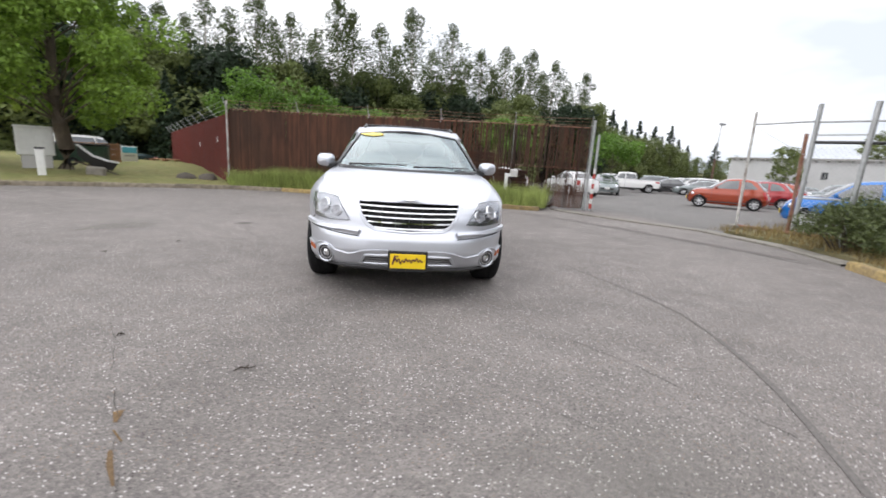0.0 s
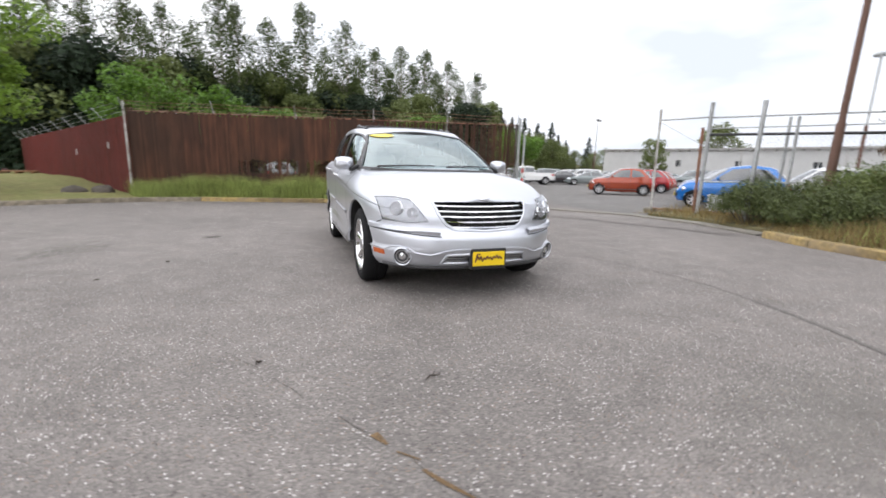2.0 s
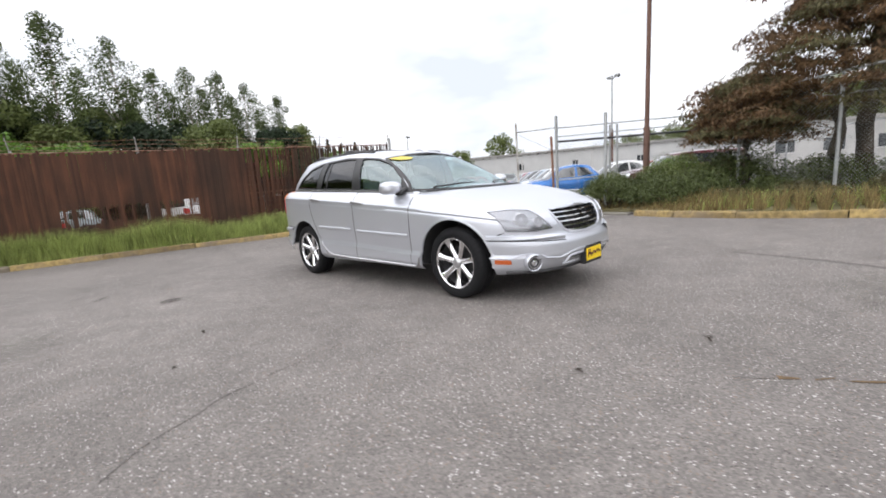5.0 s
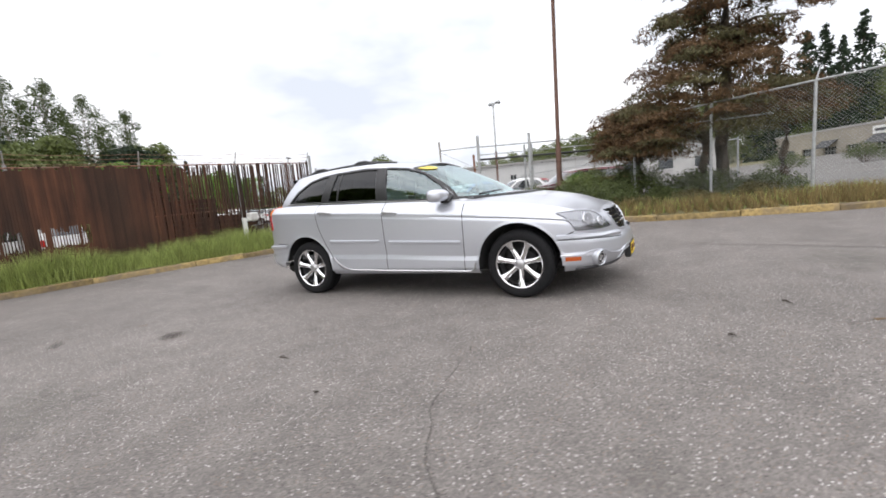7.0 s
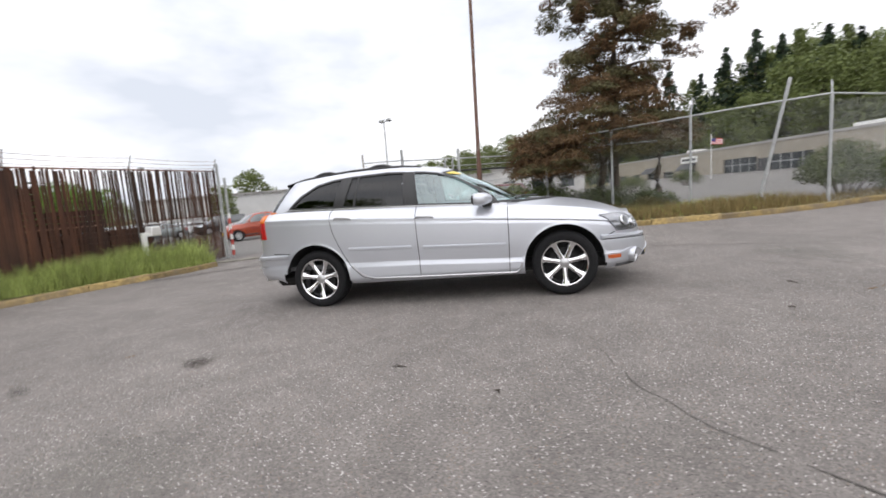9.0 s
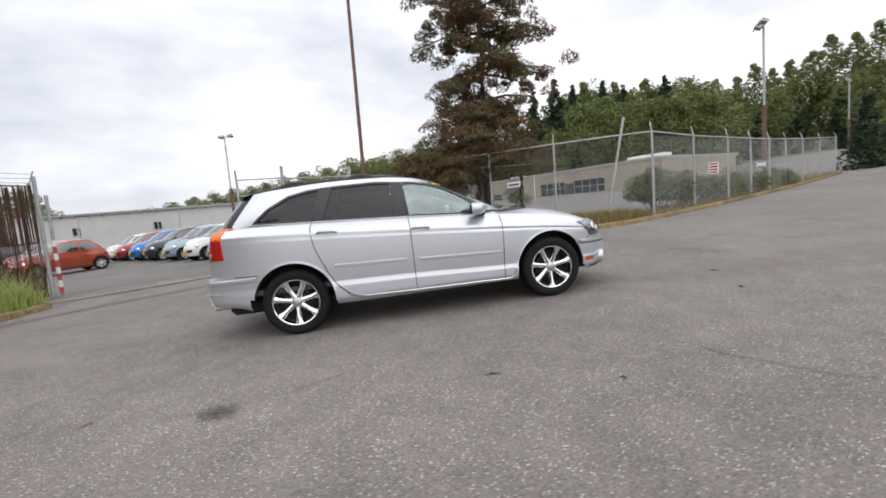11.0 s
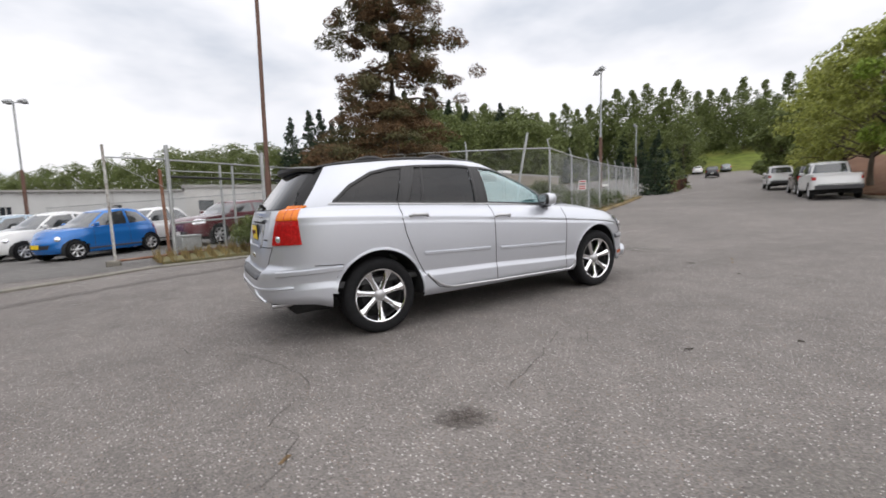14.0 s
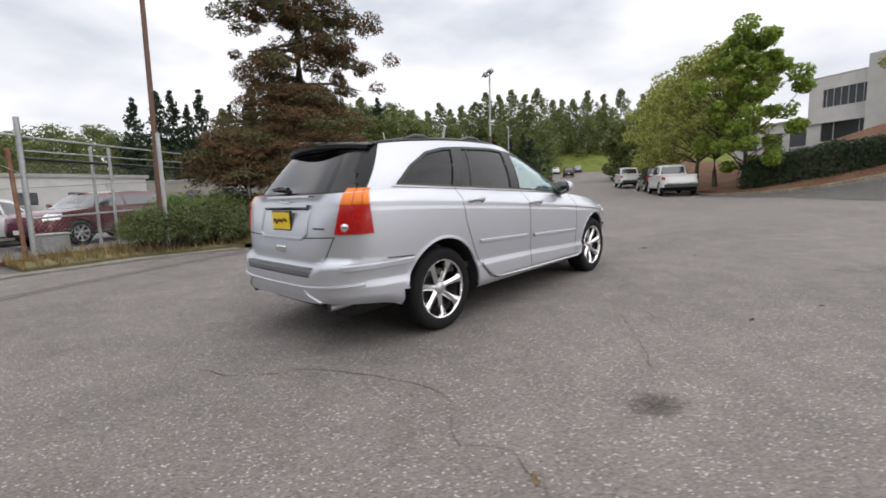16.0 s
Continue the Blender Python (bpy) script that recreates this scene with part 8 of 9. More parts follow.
def beige_building():
    b = thing("office_building", Matrix.Identity(4), "low beige block office building with dark shop windows and awnings", "building")
    m = pose(62.0, -23.7, 0.6, 0, 0, 197)
    def box(c, s):
        return Shape().box(m @ Vector(c), s, m)
    h = 3.9
    L = 50.0
    bays = (-21.0, -16.5, -11.5, -7.0, -2.0, 7.5, 14.6)
    s = -L / 2
    for k, w in enumerate(bays):
        hw, top = (2.7, 2.5) if k > 4 else (1.3, 1.7)
        part("wall", box(((s + w - hw) / 2, 0, h / 2 - 0.6), (w - hw - s, 0.3, h + 1.2)), BEIGE_WALL, b)
        part("wall", box((w, 0, (h + top) / 2), (2 * hw, 0.3, h - top)), BEIGE_WALL, b)
        win = part("window", box((w, 0.1, top / 2 - 0.1), (2 * hw, 0.06, top + 0.2)), WINDOW_DARK, b, "dark shop window")
        for q in (-0.5, 0.0, 0.5):
            part("mullion", box((w + q * hw, 0.05, top / 2), (0.08, 0.06, top)), GALV, win)
        part("transom", box((w, 0.05, top * 0.68), (2 * hw, 0.06, 0.08)), GALV, win)
        part("apron", box((w, -0.02, 0.25), (2 * hw, 0.1, 0.5)), GREEN_PANEL, win, "grey-green panel below the glass")
        if k in (2, 4):
            aw = Shape()
            q = [m @ Vector(p) for p in ((w - 1.6, -0.16, 2.6), (w + 1.6, -0.16, 2.6), (w + 1.6, -1.3, 1.7), (w - 1.6, -1.3, 1.7), (w - 1.6, -0.16, 2.5), (w + 1.6, -0.16, 2.5), (w + 1.6, -1.3, 1.6), (w - 1.6, -1.3, 1.6))]
            aw.add(q, [(0, 1, 2, 3), (7, 6, 5, 4), (0, 3, 7, 4), (1, 5, 6, 2), (3, 2, 6, 7), (0, 4, 5, 1)])
            part("awning", aw, INTERIOR_DARK, b, "dark awning")
        s = w + hw
    dr = part("door", box((11.1, -0.16, 1.05), (1.5, 0.06, 2.3)), INTERIOR_DARK, b, "dark door")
    part("hedge_strip", box((-9.0, -0.6, 0.15), (26.0, 0.5, 0.5)), LEAF_HEDGE, b, "low dark planting along the wall")
    part("wall", box(((s + L / 2) / 2, 0, h / 2 - 0.6), (L / 2 - s, 0.3, h + 1.2)), BEIGE_WALL, b)
    part("roof", box((0, 7, h + 0.1), (L + 0.4, 14.5, 0.25)), ROOF_EDGE, b)
    part("side_wall", box((-L / 2, 7, h / 2 - 0.6), (0.3, 13.6, h + 1.2)), BEIGE_WALL, b)
    part("side_wall", box((L / 2, 7, h / 2 - 0.6), (0.3, 13.6, h + 1.2)), BEIGE_WALL, b)
    part("roof_unit", box((19, 6, h + 0.6), (5.0, 2.0, 0.8)), WHITE_PAINT, b, "pale roof unit")
    part("roof_unit", box((-9, 6, h + 0.6), (2.0, 2.0, 0.8)), WHITE_PAINT, b, "pale roof unit")
    sg = part("name_board", box((-1.9, -0.2, 3.1), (3.6, 0.08, 0.9)), WHITE_PAINT, b, "white sign board with a dark bar")
    part("board_bar", box((-1.9, -0.26, 3.1), (2.9, 0.02, 0.3)), INTERIOR_DARK, sg)


beige_building()


def modern_building():
    b = thing("modern_building", Matrix.Identity(4), "pale concrete office building with dark window bands on the bank", "building")
    m = pose(-7.4, -50.7, 5.2, 0, 0, 155)
    def box(c, s):
        return Shape().box(m @ Vector(c), s, m, 0)
    def slab(x0, x1, y0, y1, z0, z1):
        return box(((x0 + x1) / 2, (y0 + y1) / 2, (z0 + z1) / 2), (x1 - x0, y1 - y0, z1 - z0))
    # upper floor over a low entrance
    for x0, x1, z0, z1 in ((-8.2, -7.0, -3, 6.4), (-7.0, -3.0, 5.3, 6.4), (-7.0, -3.0, 2.1, 3.6), (-7.0, -3.0, -3, 0.35), (4.2, 14.0, 5.3, 6.4), (4.2, 14.0, 2.1, 2.9), (4.2, 14.0, -3, 0.35)):
        part("wall", slab(x0, x1, 0, 0.4, z0, z1), CONCRETE, b)
    for x0, x1, z0, z1, k in ((-7.0, -3.0, 3.6, 5.3, 7), (-7.0, -3.0, 0.35, 2.1, 2), (4.2, 14.0, 2.9, 5.3, 14), (4.2, 14.0, 0.35, 2.1, 6)):
        win = part("window", slab(x0, x1, 0.16, 0.2, z0, z1), WINDOW_DARK, b, "dark window band")
        for i in range(k):
            x = lerp(x0, x1, (i + 0.5) / k)
            part("mullion", slab(x - 0.03, x + 0.03, 0.08, 0.155, z0, z1), GALV, win)
    part("wall", slab(-3.0, 4.2, -1.4, 5.0, -3, 7.4), CONCRETE, b, "tall plain concrete block")
    part("ledge", slab(-8.3, -3.0, -0.25, -0.003, 2.1, 2.3), CONCRETE, b)
    part("side_wall", slab(-8.2, -7.8, 0.403, 14, -3, 6.4), CONCRETE, b)
    part("roof", slab(-8.3, 14.2, 0.1, 14, 6.403, 6.6), ROOF_EDGE, b)
    part("low_wing", slab(-17.0, -8.3, 2.0, 10.0, -4, 2.9), CONCRETE, b)
    part("low_roof", slab(-17.2, -8.25, 1.8, 10.0, 2.903, 3.1), ROOF_EDGE, b)
    for k in range(3):
        part("window", slab(-16.0 + 2.6 * k, -14.2 + 2.6 * k, 1.94, 1.997, 0.3, 1.9), WINDOW_DARK, b)


modern_building()
# grassy slope at the end of the street
GREEN_HILL = mat("green_slope", (0.12, 0.15, 0.03), 0.95, 0, 0.3, 0.6, 0.4, 4, second=(0.19, 0.17, 0.05), spec=0.2)
hs = Shape()
rows = []
for k in range(13):
    f = k / 12
    rows.append([])
    for j in range(13):
        g = j / 12
        d = 92 + 36 * g
        az_ = 138 + 34 * f
        x, y = away(-3.4, 4.1, az_, d)
        rows[-1].append(Vector((x, y, rise(x, y) - 0.4 + 4.4 * g * g * (3 - 2 * g) + 0.4 * noise.noise(Vector((x * 0.06, y * 0.06, 1))))))
hs.grid(rows)
solid("hill_slope", hs, GREEN_HILL, "green grassy slope at the end of the street", "slope", kind="structure", smooth=60)
# brown retaining wall beside the far street
rw = thing("retaining_wall", Matrix.Identity(4), "rusty brown retaining wall beside the street", "wall", kind="structure")
for k in range(8):
    x, y = lerp(21.0, 26.0, k / 7), lerp(-38.0, -48.0, k / 7)
    part("panel", Shape().box((x, y, rise(x, y) + 0.55), (0.18, 1.66, 1.1), pose(0, 0, 0, 0, 0, -27), 0.02), SLAT, rw)

# ---- things on the lawn, along the fence and on the asphalt ----
def mail_post():
    t = thing("box_post", spot(3.5, 8.72, -15), "white wooden post with a small pale box", "post")
    part("post", Shape().box((0, 0, 0.5), (0.11, 0.11, 1.15), None, 0.008), WHITE_PAINT, t)
    part("arm", Shape().box((0.10, 0, 1.05), (0.32, 0.10, 0.10), None, 0.008), WHITE_PAINT, t)
    bx = part("box", Shape().box((0.24, -0.02, 1.12), (0.24, 0.30, 0.24), None, 0.02), WHITE_PAINT, t, "pale box")
    part("flap", Shape().box((0.24, -0.176, 1.12), (0.20, 0.012, 0.20), None, 0.004), CONCRETE, bx)


def cluster_box(x, y, turn):
    t = thing("mail_cabinet", spot(x, y, turn, 0.22), "pale grey cluster of mail compartments on a base", "mail cabinet")
    part("base", Shape().box((0, 0, 0.28), (0.8, 0.42, 0.56), None, 0.01), CONCRETE, t)
    body = part("body", Shape().box((0, 0, 1.0), (0.98, 0.50, 0.92), None, 0.02), WHITE_PAINT, t)
    for r in range(5):
        for c in range(2):
            part("compartment_door", Shape().box((-0.24 + 0.48 * c, -0.256, 0.65 + 0.17 * r), (0.44, 0.014, 0.15), None, 0.004), WHITE_PAINT, body)
    part("cap", Shape().box((0, 0, 1.49), (1.02, 0.56, 0.06), None, 0.015), WHITE_PAINT, t)


def wheel_cart(x, y, turn):
    t = thing("wheelbarrow", spot(x, y, turn, 0.33) @ pose(0, 0, 0, 0, -18, 0), "black tub wheelbarrow with pale rim resting on the lawn", "wheelbarrow")
    t.scale = (0.8, 0.8, 0.8)
    rows = []
    for f, w, z0 in ((0.0, 0.30, 0.25), (0.25, 0.36, 0.20), (0.6, 0.40, 0.22), (1.0, 0.44, 0.50)):
        x2 = -0.75 + 1.5 * f
        rows.append([Vector((x2, -w, z0 + 0.40)), Vector((x2 * 0.85, -w * 0.7, z0)), Vector((x2 * 0.85, w * 0.7, z0)), Vector((x2, w, z0 + 0.40))])
    part("tub", Shape().grid(rows), MATTE, t, "", 60)
    for r in (0, 3):
        part("rim", Shape().tube([rw_[r] for rw_ in rows], 0.022, 8), WHITE_PAINT, t, "pale rim", 60)
    part("end_rim", Shape().tube([rows[-1][0], rows[-1][3]], 0.022, 8), WHITE_PAINT, t)
    part("end_rim", Shape().tube([rows[0][0], rows[0][3]], 0.022, 8), WHITE_PAINT, t)
    for s in (-1, 1):
        part("handle", Shape().tube([(0.7, s * 0.25, 0.2), (-0.5, s * 0.25, 0.16), (-1.5, s * 0.3, 0.12)], 0.02, 6), BARK, t)
    part("tyre", Shape().lathe([(0.08, -0.04), (0.17, -0.045), (0.18, 0.0), (0.17, 0.045), (0.08, 0.04)], 18, Matrix.Translation((0.72, 0, 0.17))), RUBBER, t, "", 60)


def boulder(x, y, s, seed):
    rnd = random.Random(seed)
    sh = Shape()
    rows = []
    for i in range(7):
        a = math.pi * i / 6 - math.pi / 2
        row_ = []
        for k in range(13):
            b = 2 * math.pi * (k % 12) / 12
            p = Vector((math.cos(a) * math.cos(b) * 1.3, math.cos(a) * math.sin(b), math.sin(a) * 0.75))
            p *= s * (1 + 0.22 * noise.noise(p * 1.7 + Vector((seed, 0, 0))))
            row_.append(p)
        rows.append(row_)
    sh.grid(rows)
    ROCK = bpy.data.materials.get("boulder_stone") or mat("boulder_stone", (0.11, 0.095, 0.08), 0.9, 0, 0.3, 7, 0.8, 20, second=(0.06, 0.05, 0.04))
    return solid("boulder", sh, ROCK, "rounded grey boulder on the lawn's edge", "boulder", "boulders", m=spot(x, y, seed * 40, 0.12 + s * 0.35), smooth=50)


def a_board(x, y, turn):
    t = thing("sandwich_board", spot(x, y, turn, 0.45), "white folding board with a light blue top on the lawn", "sign")
    BLUE_TOP = mat("light_blue_sign", (0.10, 0.45, 0.62), 0.5)
    for s in (-1, 1):
        m = pose(0, s * 0.16, 0.42, s * -14, 0, 0)
        leaf = part("leaf", Shape().box(m.translation, (0.62, 0.03, 0.86), m, 0.006), WHITE_PAINT, t)
        part("blue_panel", Shape().box(m @ Vector((0, s * 0.018, 0.26)), (0.58, 0.006, 0.28), m), BLUE_TOP, leaf, "light blue panel")
        part("text_bar", Shape().box(m @ Vector((0, s * 0.018, -0.02)), (0.40, 0.006, 0.08), m), GALV, leaf)


mail_post()
cluster_box(-12.6, 10.7, 38)
solid("bollard", Shape().box((0, 0, 0.42), (0.20, 0.16, 0.9), None, 0.02), WHITE_PAINT, "short white bollard at the kerb", "bollard", m=spot(-11.0, 8.7, 38, 0.12))
part("cap", Shape().box((0, 0, 0.90), (0.24, 0.20, 0.05), None, 0.01), INTERIOR_DARK, bpy.data.objects["bollard"])
wheel_cart(-10.7, 10.5, 210)
solid("stone_block", Shape().box((0, 0, 0.17), (0.5, 0.4, 0.42), pose(0, 0, 0, 0, 6, 0), 0.05), APRON, "rough pale stone block under the wheelbarrow", "stone block", m=spot(-10.25, 9.95, 20, 0.12))


def skip_bin(x, y, turn):
    t = thing("skip_bin", spot(x, y, turn, 0.1), "dark green steel skip bin with a closed lid", "skip")
    body = part("body", Shape().box((0, 0, 0.60), (1.9, 1.2, 1.0), None, 0.03), SKIP, t)
    part("lid", Shape().box((0, 0, 1.13), (1.98, 1.28, 0.07), pose(0, 0, 0, -4, 0, 0), 0.02), INTERIOR_DARK, t, "black lid")
    for k in range(5):
        part("rib", Shape().box((-0.8 + 0.4 * k, -0.63, 0.6), (0.07, 0.06, 0.96), None, 0.01), SKIP, body)
    for k in (-1, 1):
        part("skid", Shape().box((0.7 * k, 0, 0.05), (0.12, 1.1, 0.12), None, 0.01), MATTE, t)


SKIP = mat("dark_green_steel", (0.02, 0.055, 0.035), 0.6, 0, 0.25, 6, second=(0.05, 0.04, 0.025))
skip_bin(-13.9, 14.9, 25)
a_board(-13.4, 17.4, 30)
boulder(-8.0, 11.3, 0.27, 1)
boulder(-7.25, 11.35, 0.30, 2)
WOODB = mat("weathered_planks", (0.25, 0.125, 0.06), 0.85, 0, 0.3, 5, 0.4, 30, stretch=(0.2, 1, 1))
pw_ = thing("timber_panel", spot(-13.5, 15.0, 33, 0.36), "orange-brown timber panel standing on the lawn", "panel")
for k in range(4):
    part("plank", Shape().box((0, 0, 0.14 + 0.24 * k), (1.9, 0.08, 0.23), None, 0.012), WOODB, pw_)
for k in range(3):
    part("stake", Shape().box((-0.85 + 0.85 * k, 0.09, 0.45), (0.10, 0.08, 1.1), None, 0.008), WOODB, pw_)
pl = thing("pallet_stack", spot(-15.7, 25.3, 10, 0.53), "flat weathered pallet lying on the lawn", "pallet")
for k in range(6):
    part("board", Shape().box((0, -0.5 + 0.2 * k, 0.13), (1.6, 0.12, 0.025)), WOODB, pl)
for k in range(3):
    part("bearer", Shape().box((-0.7 + 0.7 * k, 0, 0.06), (0.1, 1.1, 0.11)), WOODB, pl)

# dark stacks added behind the slat fence, standing in for dark trees
for s, w, h in ((0.60, 1.1, 2.5), (0.70, 1.2, 1.85), (0.795, 1.15, 1.3)):
    p = FENCE_A.lerp(FENCE_B, s) + Vector((0.2, 0.75))
    st = thing("pallet_stack", spot(p.x, p.y, -10.3), "added stack of dark brown boards behind the fence, in place of dark trees", "pallet stack", "stacks behind the fence")
    for k in range(int(h / 0.14)):
        if k == 9 and h < 2:
            for q in (-0.4, 0.0, 0.4):
                part("spacer", Shape().box((w * q, 0, 0.07 + 0.14 * k), (0.12, 0.9, 0.14)), SLAT, st)
        else:
            part("pallet", Shape().box((0.02 * (-1) ** k, 0, 0.07 + 0.14 * k), (w * 0.98, 0.9, 0.12), None, 0.01), SLAT, st)

# flag on its pole
fl = thing("flag_pole", spot(45.0, -19.2), "small flag on a slim white pole in the far lot", "flag")
fl.scale = (0.8, 0.8, 0.85)
part("pole", Shape().tube([(0, 0, 0), (0, 0, 5.4)], 0.05, 8), WHITE_PAINT, fl)
FLAG_RED = mat("flag_red", (0.55, 0.05, 0.06), 0.8)
FLAG_BLUE = mat("flag_blue", (0.03, 0.05, 0.22), 0.8)
def cloth(z0, z1, s0, s1):
    return Shape().grid([[Vector((0.12 * math.sin(s * 4), -s, lerp(z0, z1, v) - 0.12 * s)) for s in [lerp(s0, s1, k / 8) for k in range(9)]] for v in (0, 1)])
for k in range(7):
    part("stripe", cloth(4.2 + 0.1 * k, 4.3 + 0.1 * k, 0.06 if k < 3 else 0.55, 1.3), FLAG_RED if k % 2 == 0 else WHITE_PAINT, fl)
part("canton", cloth(4.5, 4.9, 0.06, 0.55), FLAG_BLUE, fl)

# marks and litter on the asphalt
def stain_mat(name, c, strength):
    """Oil that fades out from its middle, broken up by the stones."""
    m = bpy.data.materials.new(name)
    m.use_nodes = True
    n, l = m.node_tree.nodes, m.node_tree.links
    p = n["Principled BSDF"]
    p.inputs["Base Color"].default_value, p.inputs["Roughness"].default_value = (*c, 1), 0.55
    co, ln, nz = n.new("ShaderNodeTexCoord"), n.new("ShaderNodeVectorMath"), n.new("ShaderNodeTexNoise")
    ln.operation = "LENGTH"
    l.new(co.outputs["Object"], ln.inputs[0])
    nz.inputs["Scale"].default_value, nz.inputs["Detail"].default_value = 3.5, 8
    l.new(co.outputs["Object"], nz.inputs["Vector"])
    ma, mr = n.new("ShaderNodeMath"), n.new("ShaderNodeMapRange")
    ma.operation = "MULTIPLY_ADD"
    ma.inputs[1].default_value = 1.3
    l.new(nz.outputs["Fac"], ma.inputs[0])
    l.new(ln.outputs["Value"], ma.inputs[2])
    mr.inputs["From Min"].default_value, mr.inputs["From Max"].default_value = 0.75, 1.5
    mr.inputs["To Min"].default_value, mr.inputs["To Max"].default_value = strength, 0.0
    l.new(ma.outputs[0], mr.inputs["Value"])
    tr, mx = n.new("ShaderNodeBsdfTransparent"), n.new("ShaderNodeMixShader")
    l.new(mr.outputs[0], mx.inputs[0])
    l.new(tr.outputs[0], mx.inputs[1])
    l.new(p.outputs[0], mx.inputs[2])
    l.new(mx.outputs[0], n["Material Output"].inputs[0])
    return m


OIL = stain_mat("soaked_oil", (0.058, 0.044, 0.035), 0.68)
DAMP = stain_mat("damp_patch", (0.07, 0.062, 0.055), 0.42)
DUST = stain_mat("pale_dust", (0.20, 0.185, 0.165), 0.35)


def blot(x, y, rx, ry, turn, label, material):
    sh = Shape().add([(0, 0, 0)] + [(1.6 * math.cos(k * math.pi / 16), 1.6 * math.sin(k * math.pi / 16), 0) for k in range(32)], [(0, k + 1, (k + 1) % 32 + 1) for k in range(32)])
    ob = solid("stain", sh, material, label, "stain", kind="structure", m=pose(x, y, rise(x, y) + 0.006, -math.degrees(math.atan(SLOPE)), 0, 0) @ pose(0, 0, 0, 0, 0, turn))
    ob.scale = (rx, ry, 1)


blot(-2.71, 1.75, 0.23, 0.17, 60, "dark oil stain soaked into the asphalt", OIL)
blot(-3.26, 2.97, 0.30, 0.10, 60, "long faint dark stain on the asphalt", DAMP)
blot(-4.0, -3.2, 1.0, 0.5, 30, "pale dusty patch on the asphalt", DUST)
blot(0.8, -4.6, 1.1, 0.6, 10, "pale dusty patch on the asphalt", DUST)
blot(-4.2, 1.0, 0.9, 0.5, 80, "pale dusty patch on the asphalt", DUST)
seam("asphalt_crack", [(-0.04, 3.16), (-0.33, 3.07), (-0.48, 2.98), (-0.61, 2.82), (-0.74, 2.65), (-0.95, 2.54), (-1.2, 2.44), (-1.42, 2.37), (-1.62, 2.35), (-1.77, 2.37), (-1.9, 2.5), (-2.0, 2.62), (-2.13, 2.71)], 0.008, CRACK, "irregular crack in the asphalt", "crack", 0.014, 11)
seam("asphalt_crack", [(-2.1, 2.69), (-2.23, 2.61), (-2.36, 2.57), (-2.56, 2.7), (-2.66, 2.82)], 0.005, CRACK, "fork of an irregular crack", "crack", 0.014, 12)
seam("asphalt_crack", [(-2.3, -1.55), (-2.49, -1.58), (-2.91, -1.65), (-3.15, -1.70), (-3.39, -1.81), (-3.56, -1.88), (-3.67, -1.98), (-3.84, -2.13), (-4.01, -2.27), (-4.3, -2.45)], 0.009, CRACK, "long thin crack in the asphalt", "crack", 0.010, 13)
seam("asphalt_crack", [(-1.55, -1.02), (-1.64, -0.75), (-1.82, -0.39), (-2.0, -0.14), (-2.11, 0.05), (-2.3, 0.27)], 0.006, CRACK, "thin crack beside the car", "crack", 0.014, 14)
seam("asphalt_crack", [(-1.95, 0.23), (-2.05, 0.45), (-2.33, 0.86), (-2.5, 1.2), (-2.63, 1.42), (-2.74, 1.6)], 0.007, CRACK, "thin crack running to an oil stain", "crack", 0.016, 18)
seam("asphalt_crack", [(-1.58, 1.12), (-1.72, 1.41), (-1.77, 1.56)], 0.005, CRACK, "short hairline crack", "crack", 0.014, 21)
seam("asphalt_crack", [(-1.93, -3.0), (-1.74, -3.3), (-1.46, -3.82), (-1.23, -4.12), (-1.1, -4.38), (-0.97, -4.57), (-0.8, -4.95)], 0.004, CRACK_SOFT, "thin crack running to the kerb", "crack", 0.012, 19)
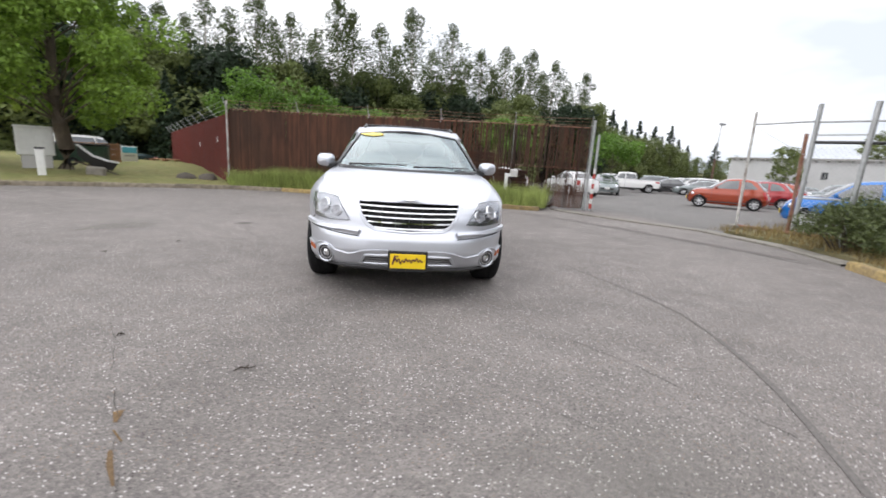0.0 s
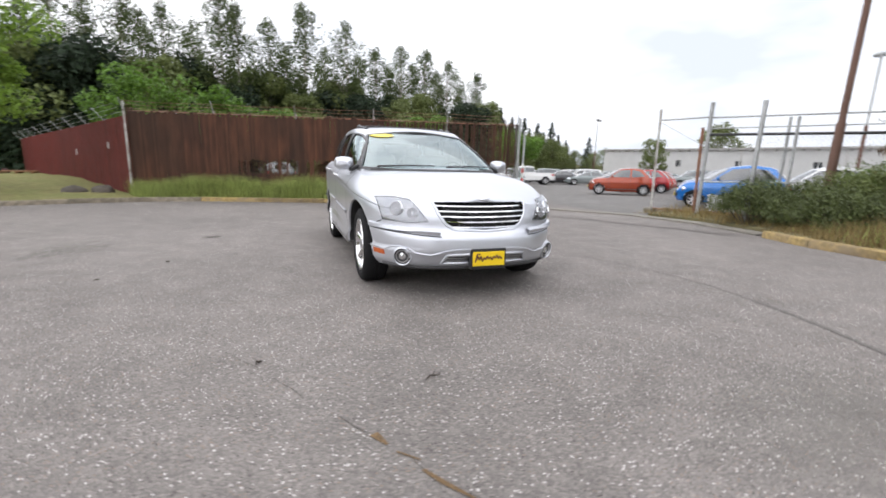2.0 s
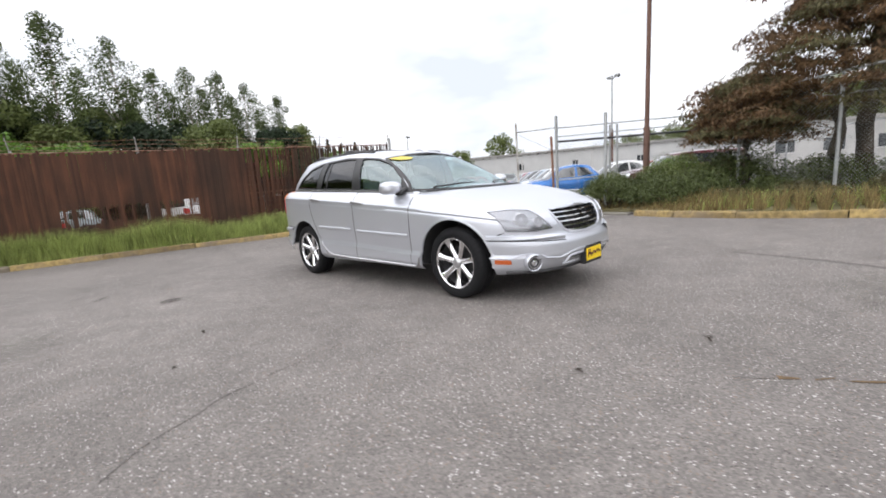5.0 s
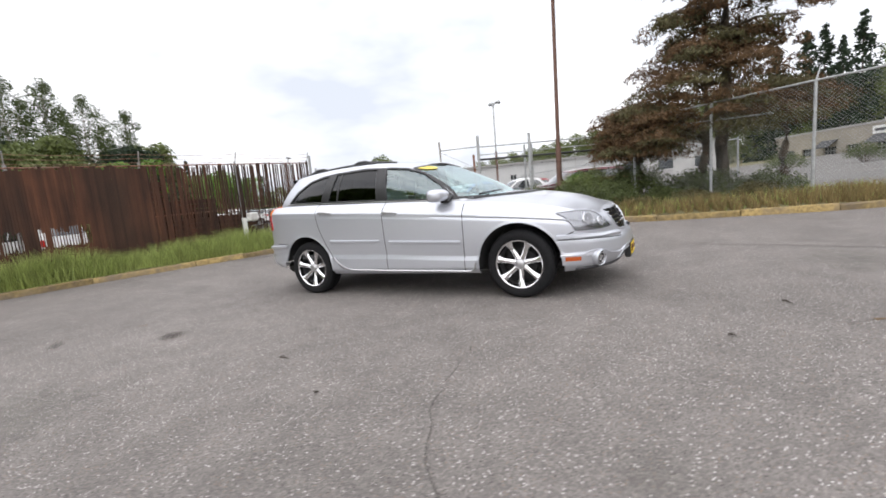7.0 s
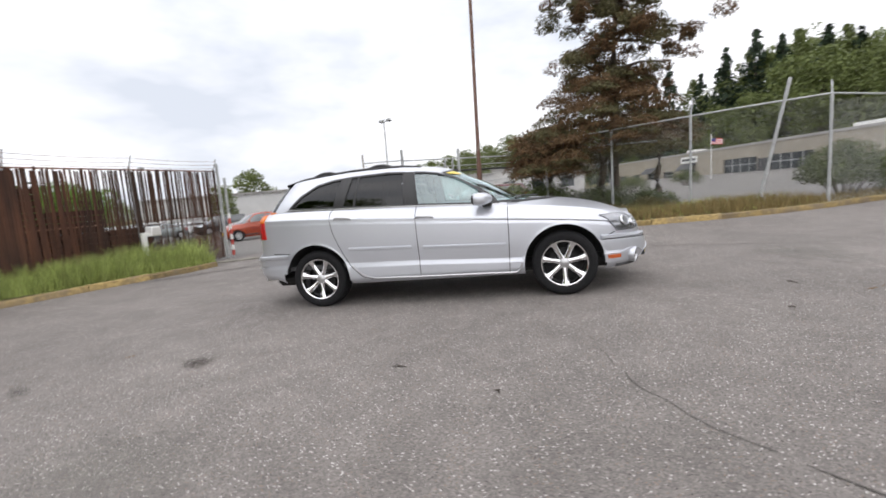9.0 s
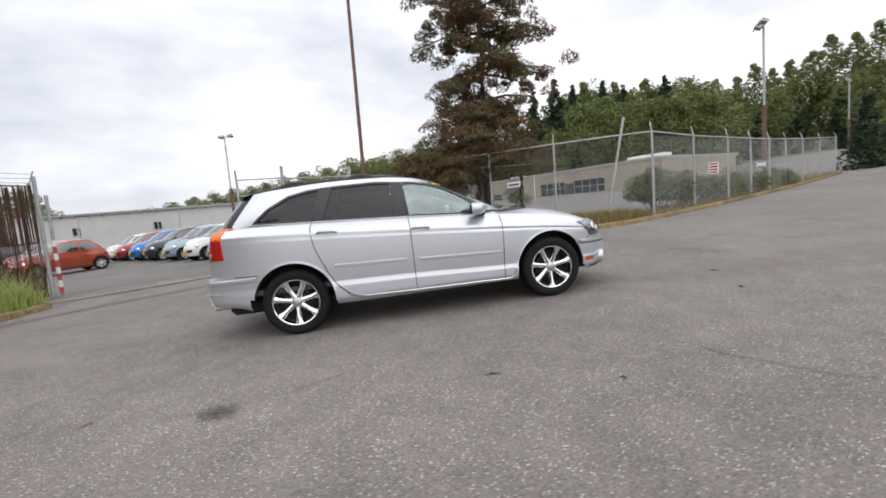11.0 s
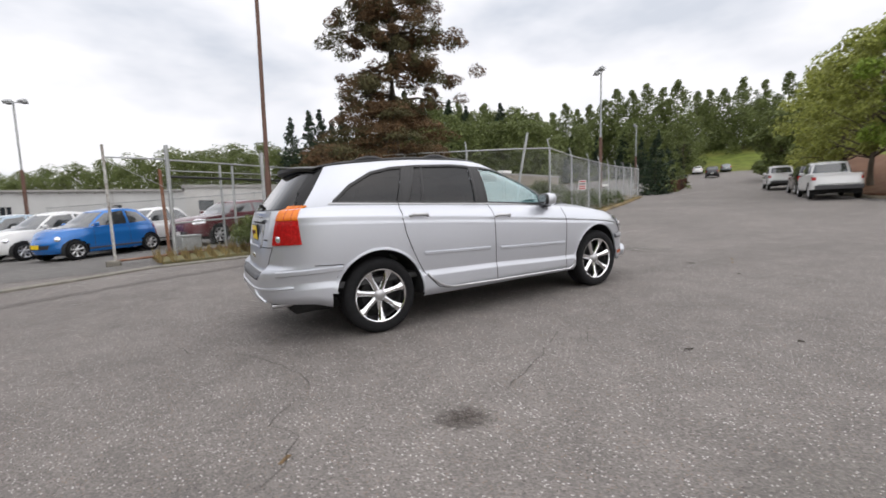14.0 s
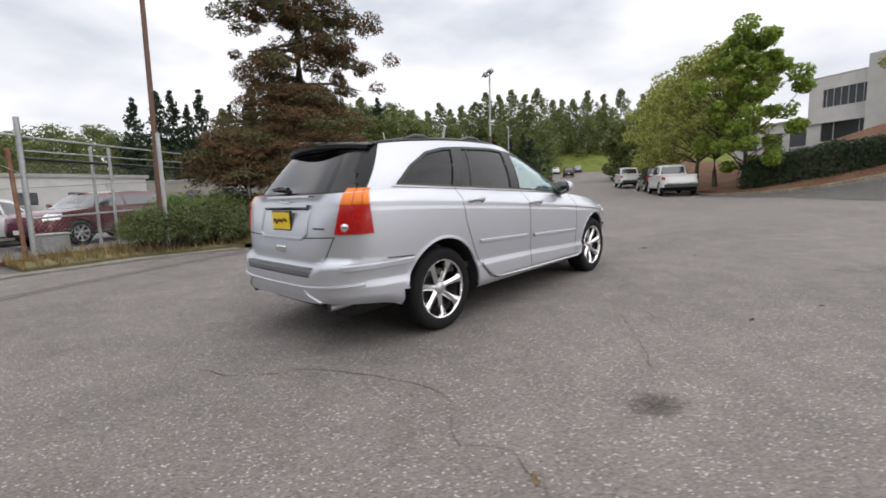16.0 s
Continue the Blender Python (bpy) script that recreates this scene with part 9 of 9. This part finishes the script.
seam("mossy_crack", [(-1.26, -4.08), (-1.22, -4.16)], 0.034, MOSS, "tuft of dry moss in a crack", "moss", 0.012, 15)
seam("mossy_crack", [(-1.20, -4.22), (-1.15, -4.30)], 0.016, MOSS, "wisp of dry moss in a crack", "moss", 0.008, 22)
seam("mossy_crack", [(-1.12, -4.36), (-1.07, -4.44), (-0.99, -4.55)], 0.024, MOSS, "strip of dry moss in a crack", "moss", 0.010, 16)
seam("mossy_crack", [(-2.51, 2.66), (-2.55, 2.71)], 0.03, MOSS, "tuft of dry moss in a crack", "moss", 0.01, 23)
seam("asphalt_seam", [(2.1, -0.9), (2.28, -1.61), (2.37, -2.11), (2.40, -2.56), (2.31, -3.1)], 0.014, SEAM_TAR, "dark curved seam in the asphalt", "seam")
seam("asphalt_seam", [(2.31, -3.1), (2.19, -3.56), (2.07, -3.91), (1.94, -4.21), (1.85, -4.40), (1.74, -4.63), (1.5, -5.2)], 0.040, SEAM_TAR, "widening dark seam in the asphalt", "seam")
seam("asphalt_seam", [(1.1, -3.1), (1.27, -3.36), (1.42, -3.59), (1.5, -3.8), (1.59, -3.95), (1.68, -4.08), (1.76, -4.23), (1.83, -4.38)], 0.006, SEAM_TAR, "thin seam in the asphalt", "seam", 0.006, 17)
seam("asphalt_seam", [(0.55, -3.93), (0.7, -4.09), (0.85, -4.25)], 0.004, SEAM_TAR, "hairline seam in the asphalt", "seam", 0.008, 24)
TWIG = mat("dry_twig", (0.04, 0.03, 0.022), 0.9, 0, 0.3, 20)
for x, y, a, l in ((-0.865, -3.68, 20, 0.11), (-2.865, -0.15, 80, 0.11), (-1.74, -3.24, 50, 0.05), (-3.28, -0.92, 10, 0.04)):
    tw = Shape().tube([(-l / 2, 0, 0.008), (-l / 6, 0.015, 0.014), (l / 5, -0.005, 0.012), (l / 2, 0.02, 0.008)], [0.003, 0.005, 0.004, 0.002], 5)
    tw.tube([(0, 0.005, 0.01), (l * 0.2, 0.035, 0.012)], [0.005, 0.003], 5)
    solid("twig", tw, TWIG, "small dark twig lying on the asphalt", "twig", "twigs", m=spot(x, y, a))
